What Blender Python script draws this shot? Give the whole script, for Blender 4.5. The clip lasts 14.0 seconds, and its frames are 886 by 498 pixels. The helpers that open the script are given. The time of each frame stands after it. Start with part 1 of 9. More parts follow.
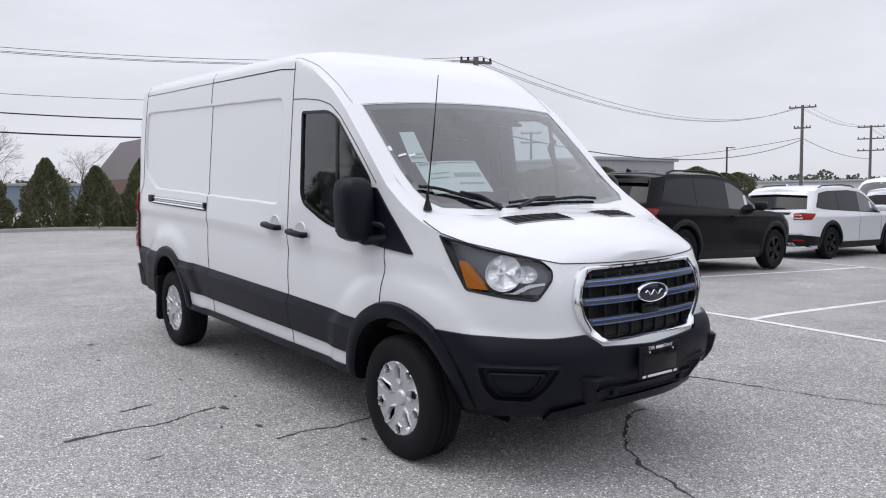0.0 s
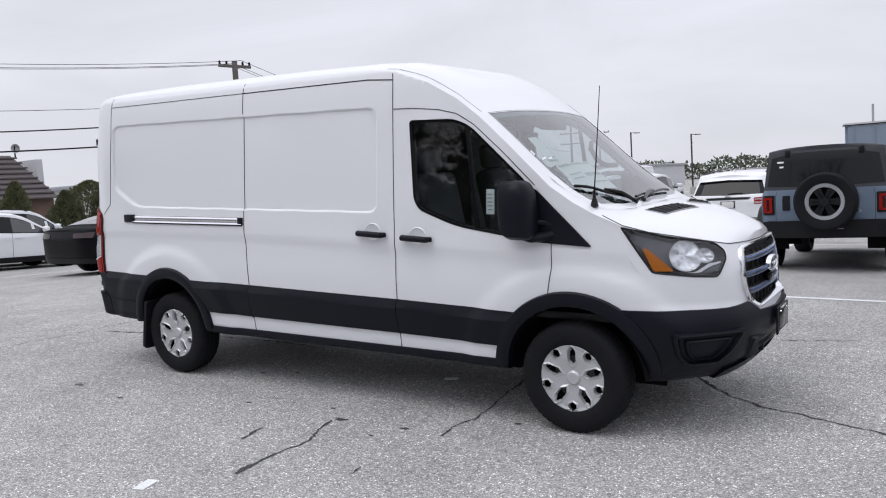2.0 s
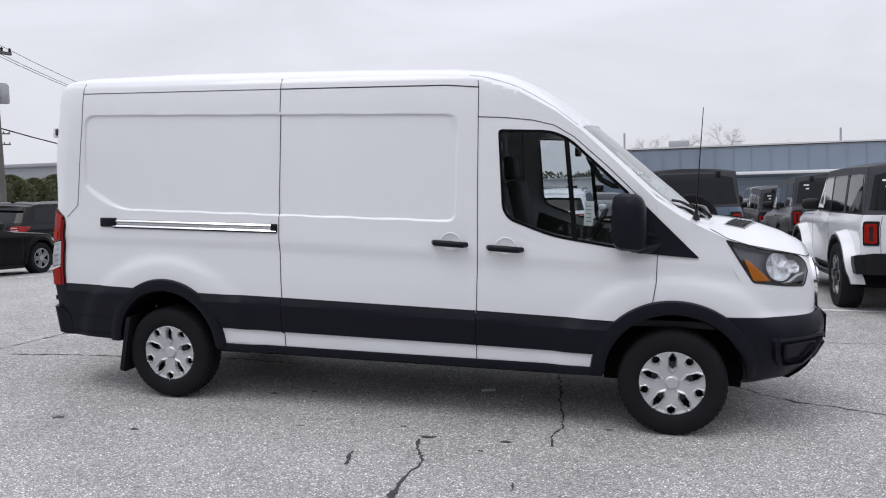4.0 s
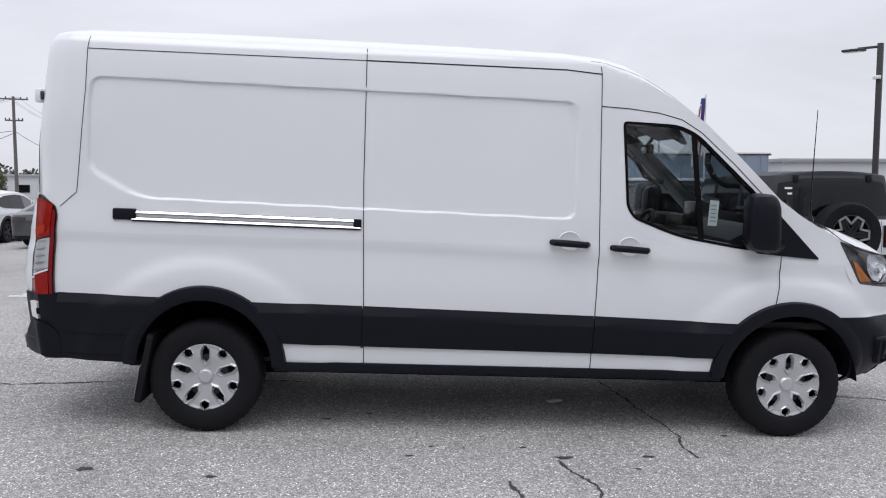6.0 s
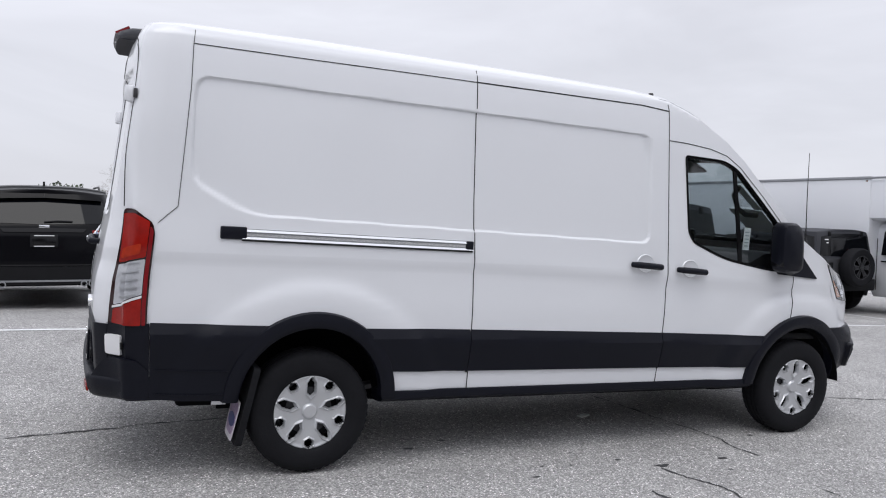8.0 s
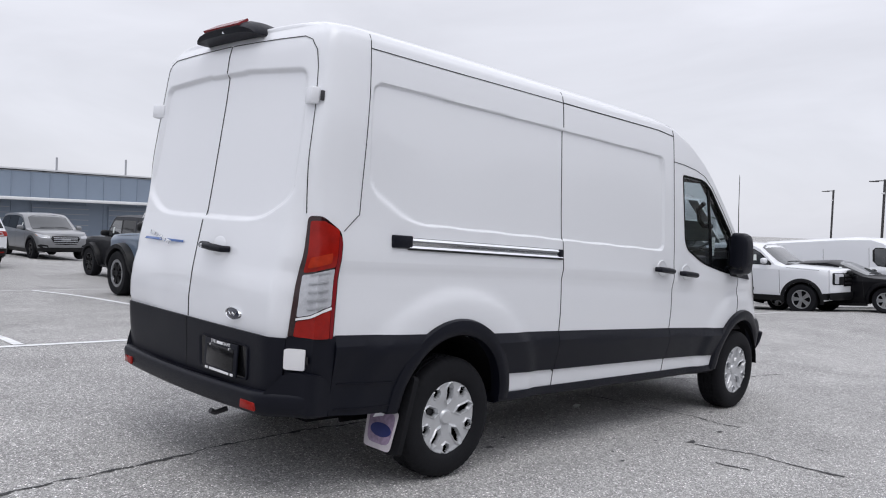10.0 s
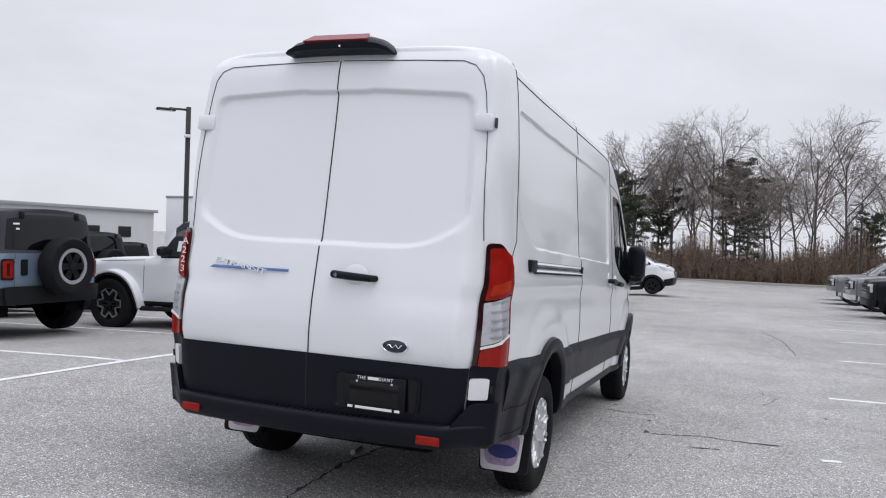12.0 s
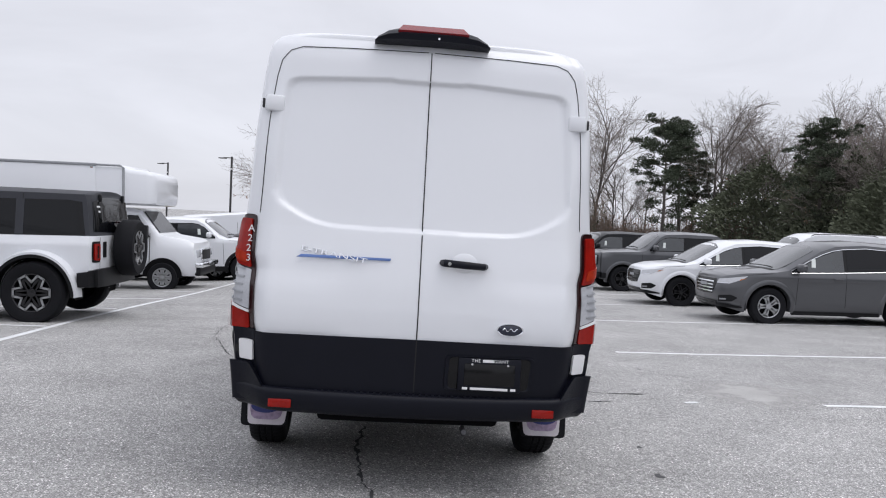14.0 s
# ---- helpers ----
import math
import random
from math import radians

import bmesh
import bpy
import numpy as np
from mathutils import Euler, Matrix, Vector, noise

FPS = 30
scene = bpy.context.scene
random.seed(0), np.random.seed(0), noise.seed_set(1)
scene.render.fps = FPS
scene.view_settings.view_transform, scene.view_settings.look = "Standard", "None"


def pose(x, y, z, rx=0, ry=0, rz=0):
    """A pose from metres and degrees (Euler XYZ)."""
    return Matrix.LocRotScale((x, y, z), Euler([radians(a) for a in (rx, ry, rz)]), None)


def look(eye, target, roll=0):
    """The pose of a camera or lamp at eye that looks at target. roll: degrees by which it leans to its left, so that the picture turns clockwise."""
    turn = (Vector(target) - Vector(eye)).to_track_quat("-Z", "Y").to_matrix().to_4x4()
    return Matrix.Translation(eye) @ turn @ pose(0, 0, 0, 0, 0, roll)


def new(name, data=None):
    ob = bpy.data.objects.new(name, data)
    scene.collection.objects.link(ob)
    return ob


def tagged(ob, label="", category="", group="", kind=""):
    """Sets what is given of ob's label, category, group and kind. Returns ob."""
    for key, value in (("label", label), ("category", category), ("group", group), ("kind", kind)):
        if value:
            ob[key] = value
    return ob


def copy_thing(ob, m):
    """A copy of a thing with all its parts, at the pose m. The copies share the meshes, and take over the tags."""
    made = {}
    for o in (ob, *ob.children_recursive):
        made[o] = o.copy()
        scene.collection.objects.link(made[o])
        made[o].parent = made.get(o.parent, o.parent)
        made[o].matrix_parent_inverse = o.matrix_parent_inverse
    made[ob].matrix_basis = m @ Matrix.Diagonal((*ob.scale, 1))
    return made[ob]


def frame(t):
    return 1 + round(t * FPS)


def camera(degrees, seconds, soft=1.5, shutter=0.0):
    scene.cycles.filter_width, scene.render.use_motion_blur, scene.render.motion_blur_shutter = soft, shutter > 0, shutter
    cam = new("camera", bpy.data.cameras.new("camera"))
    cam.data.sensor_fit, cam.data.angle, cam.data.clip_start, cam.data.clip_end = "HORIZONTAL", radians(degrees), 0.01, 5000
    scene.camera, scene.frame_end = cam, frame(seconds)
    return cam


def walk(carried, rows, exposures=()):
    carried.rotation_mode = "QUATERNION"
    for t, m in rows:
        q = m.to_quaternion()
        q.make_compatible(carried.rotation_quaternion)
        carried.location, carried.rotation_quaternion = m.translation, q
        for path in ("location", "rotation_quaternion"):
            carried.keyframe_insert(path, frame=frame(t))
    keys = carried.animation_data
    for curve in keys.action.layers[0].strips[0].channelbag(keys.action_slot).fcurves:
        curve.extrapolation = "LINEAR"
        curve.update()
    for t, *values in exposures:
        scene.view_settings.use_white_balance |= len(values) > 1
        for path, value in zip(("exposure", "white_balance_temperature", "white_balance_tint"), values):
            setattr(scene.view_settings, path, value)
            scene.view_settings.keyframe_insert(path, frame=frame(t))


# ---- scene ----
cam = camera(57.77, 14.0, soft=1.1)
PATH = [
    (0.00, (7.486, -3.449, 1.386), (4.300, -1.047, 1.104), -0.45),
    (0.50, (7.119, -4.017, 1.405), (4.161, -1.340, 1.116), -1.49),
    (1.00, (6.710, -4.568, 1.438), (3.994, -1.647, 1.141), -2.24),
    (1.50, (6.272, -5.036, 1.435), (3.816, -1.893, 1.133), -2.99),
    (2.00, (5.830, -5.492, 1.473), (3.642, -2.159, 1.158), -3.49),
    (2.50, (5.352, -5.841, 1.532), (3.444, -2.341, 1.207), -3.57),
    (3.00, (4.827, -6.142, 1.559), (3.193, -2.506, 1.237), -2.97),
    (3.20, (4.616, -6.227, 1.568), (3.100, -2.539, 1.250), -2.49),
    (3.73, (4.006, -6.321, 1.560), (2.802, -2.519, 1.247), -1.92),
    (4.25, (3.378, -6.349, 1.553), (2.492, -2.461, 1.241), -1.23),
    (4.78, (2.734, -6.300, 1.541), (2.172, -2.352, 1.226), -0.69),
    (5.30, (2.073, -6.164, 1.509), (1.852, -2.182, 1.198), -0.34),
    (5.50, (1.844, -6.135, 1.521), (1.740, -2.149, 1.200), -0.26),
    (6.00, (1.222, -5.989, 1.536), (1.445, -2.009, 1.211), 0.07),
    (6.50, (0.638, -5.869, 1.518), (1.204, -1.920, 1.224), 0.45),
    (7.00, (0.056, -5.673, 1.526), (0.975, -1.789, 1.265), 0.90),
    (7.50, (-0.541, -5.581, 1.534), (0.740, -1.799, 1.311), 1.25),
    (8.00, (-1.146, -5.422, 1.496), (0.463, -1.765, 1.307), 1.47),
    (8.50, (-1.741, -5.263, 1.498), (0.178, -1.758, 1.323), 1.71),
    (8.70, (-1.954, -5.163, 1.482), (0.077, -1.721, 1.308), 1.78),
    (9.22, (-2.545, -4.828, 1.474), (-0.181, -1.605, 1.310), 2.08),
    (9.75, (-3.082, -4.427, 1.466), (-0.402, -1.461, 1.319), 2.29),
    (10.28, (-3.568, -3.952, 1.463), (-0.584, -1.291, 1.340), 2.42),
    (10.80, (-4.000, -3.410, 1.470), (-0.735, -1.103, 1.366), 2.48),
    (11.00, (-4.145, -3.179, 1.467), (-0.779, -1.018, 1.388), 2.45),
    (11.50, (-4.490, -2.662, 1.485), (-0.915, -0.870, 1.429), 2.37),
    (12.00, (-4.762, -2.095, 1.481), (-1.016, -0.692, 1.433), 1.89),
    (12.50, (-5.023, -1.543, 1.507), (-1.152, -0.538, 1.441), 1.65),
    (13.00, (-5.178, -0.980, 1.503), (-1.222, -0.395, 1.417), 1.60),
    (13.50, (-5.326, -0.397, 1.507), (-1.330, -0.251, 1.389), 2.02),
    (14.00, (-5.331, 0.188, 1.516), (-1.345, -0.118, 1.369), 2.51),
]
walk(cam, [(t, look(eye, at, roll)) for t, eye, at, roll in PATH])

# ---- light ----
SUN_ELEV, SUN_TURN = radians(66), radians(205)
world = bpy.data.worlds.new("overcast_sky")
scene.world = world
world.use_nodes = True


def build_sky():
    nt = world.node_tree
    n, l = nt.nodes, nt.links
    n.clear()
    out, bg = n.new("ShaderNodeOutputWorld"), n.new("ShaderNodeBackground")
    sky = n.new("ShaderNodeTexSky")
    sky.sky_type, sky.sun_disc, sky.sun_elevation, sky.sun_rotation = "NISHITA", False, SUN_ELEV, SUN_TURN
    co = n.new("ShaderNodeTexCoord")
    sep = n.new("ShaderNodeSeparateXYZ")
    l.new(co.outputs["Generated"], sep.inputs[0])
    # overcast: the cloud layer is about a third brighter overhead as at the horizon
    ramp = n.new("ShaderNodeValToRGB")
    l.new(sep.outputs[2], ramp.inputs[0])
    e = ramp.color_ramp.elements
    e[0].position, e[0].color = 0.0, (0.67, 0.68, 0.747, 1)
    e[1].position, e[1].color = 1.0, (1.0, 1.02, 1.12, 1)
    for pos, col in ((0.12, (0.70, 0.71, 0.777)), (0.27, (0.745, 0.755, 0.827)), (0.55, (1.02, 1.035, 1.13))):
        k = e.new(pos)
        k.color = (*col, 1)
    # streaky cloud texture
    mp = n.new("ShaderNodeMapping")
    mp.inputs["Scale"].default_value = (1.0, 1.0, 3.4)
    l.new(co.outputs["Generated"], mp.inputs[0])
    nz = n.new("ShaderNodeTexNoise")
    nz.inputs["Scale"].default_value, nz.inputs["Detail"].default_value, nz.inputs["Roughness"].default_value = 2.3, 5.0, 0.55
    nz.inputs["Distortion"].default_value = 0.6
    l.new(mp.outputs[0], nz.inputs[0])
    mr = n.new("ShaderNodeMapRange")
    mr.inputs[1].default_value, mr.inputs[2].default_value = 0.3, 0.75
    mr.inputs[3].default_value, mr.inputs[4].default_value = 0.9, 1.1
    l.new(nz.outputs[0], mr.inputs[0])
    mul = n.new("ShaderNodeVectorMath")
    mul.operation = "SCALE"
    l.new(ramp.outputs[0], mul.inputs[0])
    l.new(mr.outputs[0], mul.inputs["Scale"])
    sk = n.new("ShaderNodeVectorMath")
    sk.operation = "SCALE"
    sk.inputs["Scale"].default_value = 0.006
    l.new(sky.outputs[0], sk.inputs[0])
    add = n.new("ShaderNodeVectorMath")
    l.new(mul.outputs[0], add.inputs[0])
    l.new(sk.outputs[0], add.inputs[1])
    l.new(add.outputs[0], bg.inputs[0])
    bg.inputs[1].default_value = 1.0
    l.new(bg.outputs[0], out.inputs[0])


build_sky()
sun = new("sun", bpy.data.lights.new("sun", "SUN"))
sun.data.energy, sun.data.angle, sun.data.color = 0.85, radians(40), (1.0, 0.98, 0.95)
sun.matrix_world = look((0, 0, 0), (-math.cos(SUN_ELEV) * math.sin(SUN_TURN), -math.cos(SUN_ELEV) * math.cos(SUN_TURN), -math.sin(SUN_ELEV)))
scene.view_settings.exposure = 0.09

# ---- materials ----


def material(name, color, rough=0.5, metal=0.0, vary=0.0, scale=8.0, bump=0.0, bscale=60.0, coat=0.0, spec=0.5, rvary=0.0, fine=0.0, per_object=0.0):
    """A procedural surface: base colour with broad and fine variation, roughness variation and relief."""
    m = bpy.data.materials.new(name)
    m.use_nodes = True
    nt = m.node_tree
    n, l = nt.nodes, nt.links
    b = n["Principled BSDF"]
    b.inputs["Base Color"].default_value = (*color, 1)
    b.inputs["Roughness"].default_value, b.inputs["Metallic"].default_value = rough, metal
    b.inputs["Coat Weight"].default_value, b.inputs["Coat Roughness"].default_value = coat, 0.04
    b.inputs["Specular IOR Level"].default_value = spec
    if vary or bump or rvary or fine:
        co = n.new("ShaderNodeTexCoord")
        big = n.new("ShaderNodeTexNoise")
        big.inputs["Scale"].default_value, big.inputs["Detail"].default_value = scale, 4
        l.new(co.outputs["Object"], big.inputs[0])
        small = n.new("ShaderNodeTexNoise")
        small.inputs["Scale"].default_value, small.inputs["Detail"].default_value = bscale, 3
        l.new(co.outputs["Object"], small.inputs[0])
        if vary or fine:
            a = n.new("ShaderNodeMath")
            a.operation = "MULTIPLY_ADD"
            l.new(big.outputs[0], a.inputs[0])
            a.inputs[1].default_value, a.inputs[2].default_value = 2 * vary, 1 - vary
            c = n.new("ShaderNodeMath")
            c.operation = "MULTIPLY_ADD"
            l.new(small.outputs[0], c.inputs[0])
            c.inputs[1].default_value, c.inputs[2].default_value = 2 * fine, 1 - fine
            d = n.new("ShaderNodeMath")
            d.operation = "MULTIPLY"
            l.new(a.outputs[0], d.inputs[0])
            l.new(c.outputs[0], d.inputs[1])
            mixv = n.new("ShaderNodeVectorMath")
            mixv.operation = "SCALE"
            mixv.inputs[0].default_value = color
            last = d.outputs[0]
            if per_object:
                oi = n.new("ShaderNodeObjectInfo")
                q = n.new("ShaderNodeMath")
                q.operation = "MULTIPLY_ADD"
                l.new(oi.outputs["Random"], q.inputs[0])
                q.inputs[1].default_value, q.inputs[2].default_value = 2 * per_object, 1 - per_object
                w = n.new("ShaderNodeMath")
                w.operation = "MULTIPLY"
                l.new(last, w.inputs[0])
                l.new(q.outputs[0], w.inputs[1])
                last = w.outputs[0]
            l.new(last, mixv.inputs["Scale"])
            l.new(mixv.outputs[0], b.inputs["Base Color"])
        if rvary:
            r = n.new("ShaderNodeMath")
            r.operation = "MULTIPLY_ADD"
            l.new(big.outputs[0], r.inputs[0])
            r.inputs[1].default_value, r.inputs[2].default_value = 2 * rvary, rough - rvary
            l.new(r.outputs[0], b.inputs["Roughness"])
        if bump:
            bp = n.new("ShaderNodeBump")
            bp.inputs["Strength"].default_value, bp.inputs["Distance"].default_value = bump, 0.01
            l.new(small.outputs[0], bp.inputs["Height"])
            l.new(bp.outputs[0], b.inputs["Normal"])
    return m


def glass_material(name, tint, gloss=1.0):
    """A thin pane: tinted see-through with a mirror share that grows at grazing angles."""
    m = bpy.data.materials.new(name)
    m.use_nodes = True
    nt = m.node_tree
    n, l = nt.nodes, nt.links
    n.remove(n["Principled BSDF"])
    tr, gl, lw, mx = n.new("ShaderNodeBsdfTransparent"), n.new("ShaderNodeBsdfGlossy"), n.new("ShaderNodeLayerWeight"), n.new("ShaderNodeMixShader")
    tr.inputs[0].default_value = (*tint, 1)
    gl.inputs["Roughness"].default_value = 0.01
    lw.inputs["Blend"].default_value = 0.5
    pw5 = n.new("ShaderNodeMath")
    pw5.operation = "POWER"
    pw5.inputs[1].default_value = 4.0
    l.new(lw.outputs["Facing"], pw5.inputs[0])
    k = n.new("ShaderNodeMath")
    k.operation, k.use_clamp = "MULTIPLY_ADD", True
    k.inputs[1].default_value, k.inputs[2].default_value = 0.9, 0.055 * gloss
    l.new(pw5.outputs[0], k.inputs[0])
    l.new(k.outputs[0], mx.inputs[0])
    l.new(tr.outputs[0], mx.inputs[1])
    l.new(gl.outputs[0], mx.inputs[2])
    l.new(mx.outputs[0], n["Material Output"].inputs[0])
    return m


def asphalt_material():
    m = bpy.data.materials.new("asphalt")
    m.use_nodes = True
    nt = m.node_tree
    n, l = nt.nodes, nt.links
    b = n["Principled BSDF"]
    b.inputs["Roughness"].default_value = 0.86
    b.inputs["Specular IOR Level"].default_value = 0.25
    co = n.new("ShaderNodeTexCoord")

    def tex(kind, scale, detail=4, rough=0.55):
        t = n.new(kind)
        t.inputs["Scale"].default_value = scale
        if kind == "ShaderNodeTexNoise":
            t.inputs["Detail"].default_value, t.inputs["Roughness"].default_value = detail, rough
        l.new(co.outputs["Object"], t.inputs["Vector"])
        return t

    def span(src, a, b_, lo, hi):
        t = n.new("ShaderNodeMapRange")
        t.inputs[1].default_value, t.inputs[2].default_value, t.inputs[3].default_value, t.inputs[4].default_value = a, b_, lo, hi
        l.new(src, t.inputs[0])
        return t.outputs[0]

    def times(a, b_):
        t = n.new("ShaderNodeMath")
        t.operation = "MULTIPLY"
        l.new(a, t.inputs[0])
        l.new(b_, t.inputs[1])
        return t.outputs[0]

    # exposed aggregate: pale and dark stones a few millimetres across
    stones = tex("ShaderNodeTexVoronoi", 118)
    sepc = n.new("ShaderNodeSeparateColor")
    l.new(stones.outputs["Color"], sepc.inputs[0])
    stone = span(sepc.outputs[0], 0.0, 1.0, 0.56, 1.36)
    pale = span(sepc.outputs[1], 0.87, 0.89, 1.0, 1.95)
    gap = span(stones.outputs["Distance"], 0.25, 0.55, 1.0, 0.62)
    # stains and worn patches
    broad = span(tex("ShaderNodeTexNoise", 0.16, 5).outputs[0], 0.3, 0.7, 0.86, 1.14)
    mid = span(tex("ShaderNodeTexNoise", 1.3, 5, 0.6).outputs[0], 0.3, 0.72, 0.88, 1.1)
    fine = span(tex("ShaderNodeTexNoise", 22, 3).outputs[0], 0.25, 0.75, 0.85, 1.15)
    v = times(times(times(stone, pale), gap), times(times(broad, mid), fine))
    sc = n.new("ShaderNodeVectorMath")
    sc.operation = "SCALE"
    sc.inputs[0].default_value = (0.478, 0.471, 0.466)
    l.new(v, sc.inputs["Scale"])
    l.new(sc.outputs[0], b.inputs["Base Color"])
    bp = n.new("ShaderNodeBump")
    bp.inputs["Strength"].default_value, bp.inputs["Distance"].default_value = 0.5, 0.006
    l.new(times(stone, gap), bp.inputs["Height"])
    l.new(bp.outputs[0], b.inputs["Normal"])
    return m


ASPHALT = asphalt_material()
LINE_PAINT = material("line_paint", (0.76, 0.77, 0.78), 0.7, vary=0.35, scale=5, fine=0.35, bscale=90, bump=0.3)
CRACK = material("crack_dark", (0.05, 0.05, 0.053), 0.9, vary=0.3, scale=20)
STAIN = material("oil_stain", (0.055, 0.055, 0.058), 0.6, vary=0.4, scale=40)
WHITE = material("white_paint", (0.775, 0.788, 0.82), 0.3, coat=0.7)
PLASTIC = material("black_plastic", (0.0048, 0.0056, 0.0110), 0.42, spec=0.20, vary=0.15, scale=5, bump=0.12, bscale=700, fine=0.15, rvary=0.06)
GLOSS_BLACK = material("gloss_black", (0.006, 0.006, 0.007), 0.15, spec=0.3)
RUBBER = material("tyre_rubber", (0.0100, 0.0103, 0.0125), 0.75, spec=0.16, vary=0.25, scale=9, fine=0.2, bscale=120, bump=0.2)
SEAM = material("seam_shadow", (0.012, 0.012, 0.013), 0.8)
SILVER = material("silver_hubcap", (0.58, 0.59, 0.61), 0.36, metal=0.55, vary=0.06, scale=10, coat=0.3)
CHROME = material("chrome", (0.82, 0.83, 0.85), 0.12, metal=1.0, vary=0.03)
CHROME_DULL = material("dull_grey_metal", (0.35, 0.36, 0.38), 0.45, metal=0.4)
STEEL_DARK = material("dark_steel", (0.06, 0.06, 0.065), 0.55, metal=0.6, vary=0.3, scale=14)
UNDER = material("underbody", (0.006, 0.006, 0.007), 0.9, spec=0.1, vary=0.3)
RED_LENS = material("red_lens", (0.27, 0.0084, 0.0048), 0.18, spec=0.3, vary=0.4, scale=16, fine=0.15, bscale=110)
RED_DEEP = material("deep_red_lens", (0.020, 0.002, 0.003), 0.15, coat=0.25, vary=0.12, scale=40)
AMBER_RED = material("orange_red_glow", (0.38, 0.026, 0.006), 0.2, spec=0.3, vary=0.4, scale=30)
RED_MID = material("dark_red_lens", (0.20, 0.010, 0.014), 0.25, spec=0.2, coat=0.05, vary=0.15, scale=40)
CLEAR_LENS = material("clear_lens", (0.46, 0.47, 0.50), 0.14, coat=0.7, vary=0.2, scale=35, fine=0.12, bscale=140)
AMBER = material("amber_lens", (0.46, 0.145, 0.02), 0.15, coat=0.6, vary=0.15, scale=60)
BLUE_TRIM = material("blue_trim", (0.13, 0.22, 0.50), 0.25, metal=0.3, coat=0.4)
BLUE_LOGO = material("dark_blue_logo", (0.006, 0.010, 0.03), 0.2, coat=0.5)
WHITE_PLASTIC = material("white_plastic", (0.78, 0.78, 0.79), 0.4)
PAPER = material("paper", (0.74, 0.78, 0.76), 0.75, vary=0.05)
PAPER_INK = material("paper_ink", (0.33, 0.40, 0.39), 0.8)
INTERIOR = material("dark_interior", (0.014, 0.015, 0.017), 0.65, vary=0.2, scale=10)
SEAT_CLOTH = material("seat_cloth", (0.055, 0.057, 0.064), 0.8, vary=0.2, scale=20, bump=0.2, bscale=300)
GLASS_SIDE = glass_material("side_glass", (0.76, 0.80, 0.82), 1.7)
GLASS_FRONT = glass_material("windscreen_glass", (0.60, 0.67, 0.69), 3.4)
GLASS_LAMP = glass_material("lamp_cover", (0.93, 0.94, 0.95))

# ---- building helpers ----


def part(name, bm, mat, parent=None, label="", smooth=40):
    """Links a bmesh as one mesh object under a thing or a part."""
    me = bpy.data.meshes.new(name)
    bm.to_mesh(me)
    bm.free()
    for m in (mat if isinstance(mat, (list, tuple)) else [mat]):
        me.materials.append(m)
    if smooth:
        me.polygons.foreach_set("use_smooth", [True] * len(me.polygons))
        me.set_sharp_from_angle(angle=radians(smooth))
    ob = new(name, me)
    if parent is not None:
        ob.parent = parent
    if label:
        ob["label"] = label
    return ob


def thing(name, label, category, m=None, group="", kind=""):
    ob = new(name)
    ob.empty_display_size = 0.2
    if m is not None:
        ob.matrix_world = m
    return tagged(ob, label, category, group, kind)


def box(size, at=(0, 0, 0), bevel=0.0, segs=2, bm=None, turn=None):
    """A box of that size centred at `at`, its edges rounded by `bevel`."""
    b = bmesh.new()
    bmesh.ops.create_cube(b, size=1.0, matrix=Matrix.Diagonal((*size, 1)))
    if bevel:
        bmesh.ops.bevel(b, geom=b.edges[:], offset=min(bevel, min(size) * 0.49), segments=segs, profile=0.5, affect="EDGES")
    if turn is not None:
        bmesh.ops.transform(b, matrix=turn, verts=b.verts)
    bmesh.ops.translate(b, vec=at, verts=b.verts)
    return join(bm, b)


def join(bm, b):
    if bm is None:
        return b
    me = bpy.data.meshes.new("tmp")
    b.to_mesh(me)
    b.free()
    bm.from_mesh(me)
    bpy.data.meshes.remove(me)
    return bm


def rings(loops, closed=True, cap=True, bm=None):
    """A skin over loops of points with equal counts."""
    b = bmesh.new()
    vs = [[b.verts.new(p) for p in loop] for loop in loops]
    n = len(loops[0])
    for a, c in zip(vs, vs[1:]):
        for i in range(n if closed else n - 1):
            j = (i + 1) % n
            try:
                b.faces.new((a[i], a[j], c[j], c[i]))
            except ValueError:
                pass
    if cap and closed:
        b.faces.new(vs[0][::-1])
        b.faces.new(vs[-1])
    bmesh.ops.recalc_face_normals(b, faces=b.faces)
    return join(bm, b)


def tube(points, radius, segs=8, bm=None):
    """A round bar along points; radius: a number or one for each point."""
    pts = [Vector(p) for p in points]
    rad = radius if isinstance(radius, (list, tuple)) else [radius] * len(pts)
    loops = []
    side = None
    for i, p in enumerate(pts):
        d = (pts[min(i + 1, len(pts) - 1)] - pts[max(i - 1, 0)]).normalized()
        if side is None:
            side = d.orthogonal().normalized()
        else:
            side = (side - d * side.dot(d))
            side = side.normalized() if side.length > 1e-6 else d.orthogonal().normalized()
        up = d.cross(side)
        loops.append([p + (side * math.cos(a) + up * math.sin(a)) * rad[i] for a in (2 * math.pi * k / segs for k in range(segs))])
    return rings(loops, bm=bm)


def lathe(profile, segs=40, axis="y", bm=None, at=(0, 0, 0)):
    """Turns a profile of (radius, along) about an axis."""
    loops = []
    for r, h in profile:
        ring = []
        for k in range(segs):
            a = 2 * math.pi * k / segs
            c, s = r * math.cos(a), r * math.sin(a)
            ring.append({"y": (c, h, s), "z": (c, s, h), "x": (h, c, s)}[axis])
        loops.append([Vector(p) + Vector(at) for p in ring])
    return rings(loops, cap=False, bm=bm)


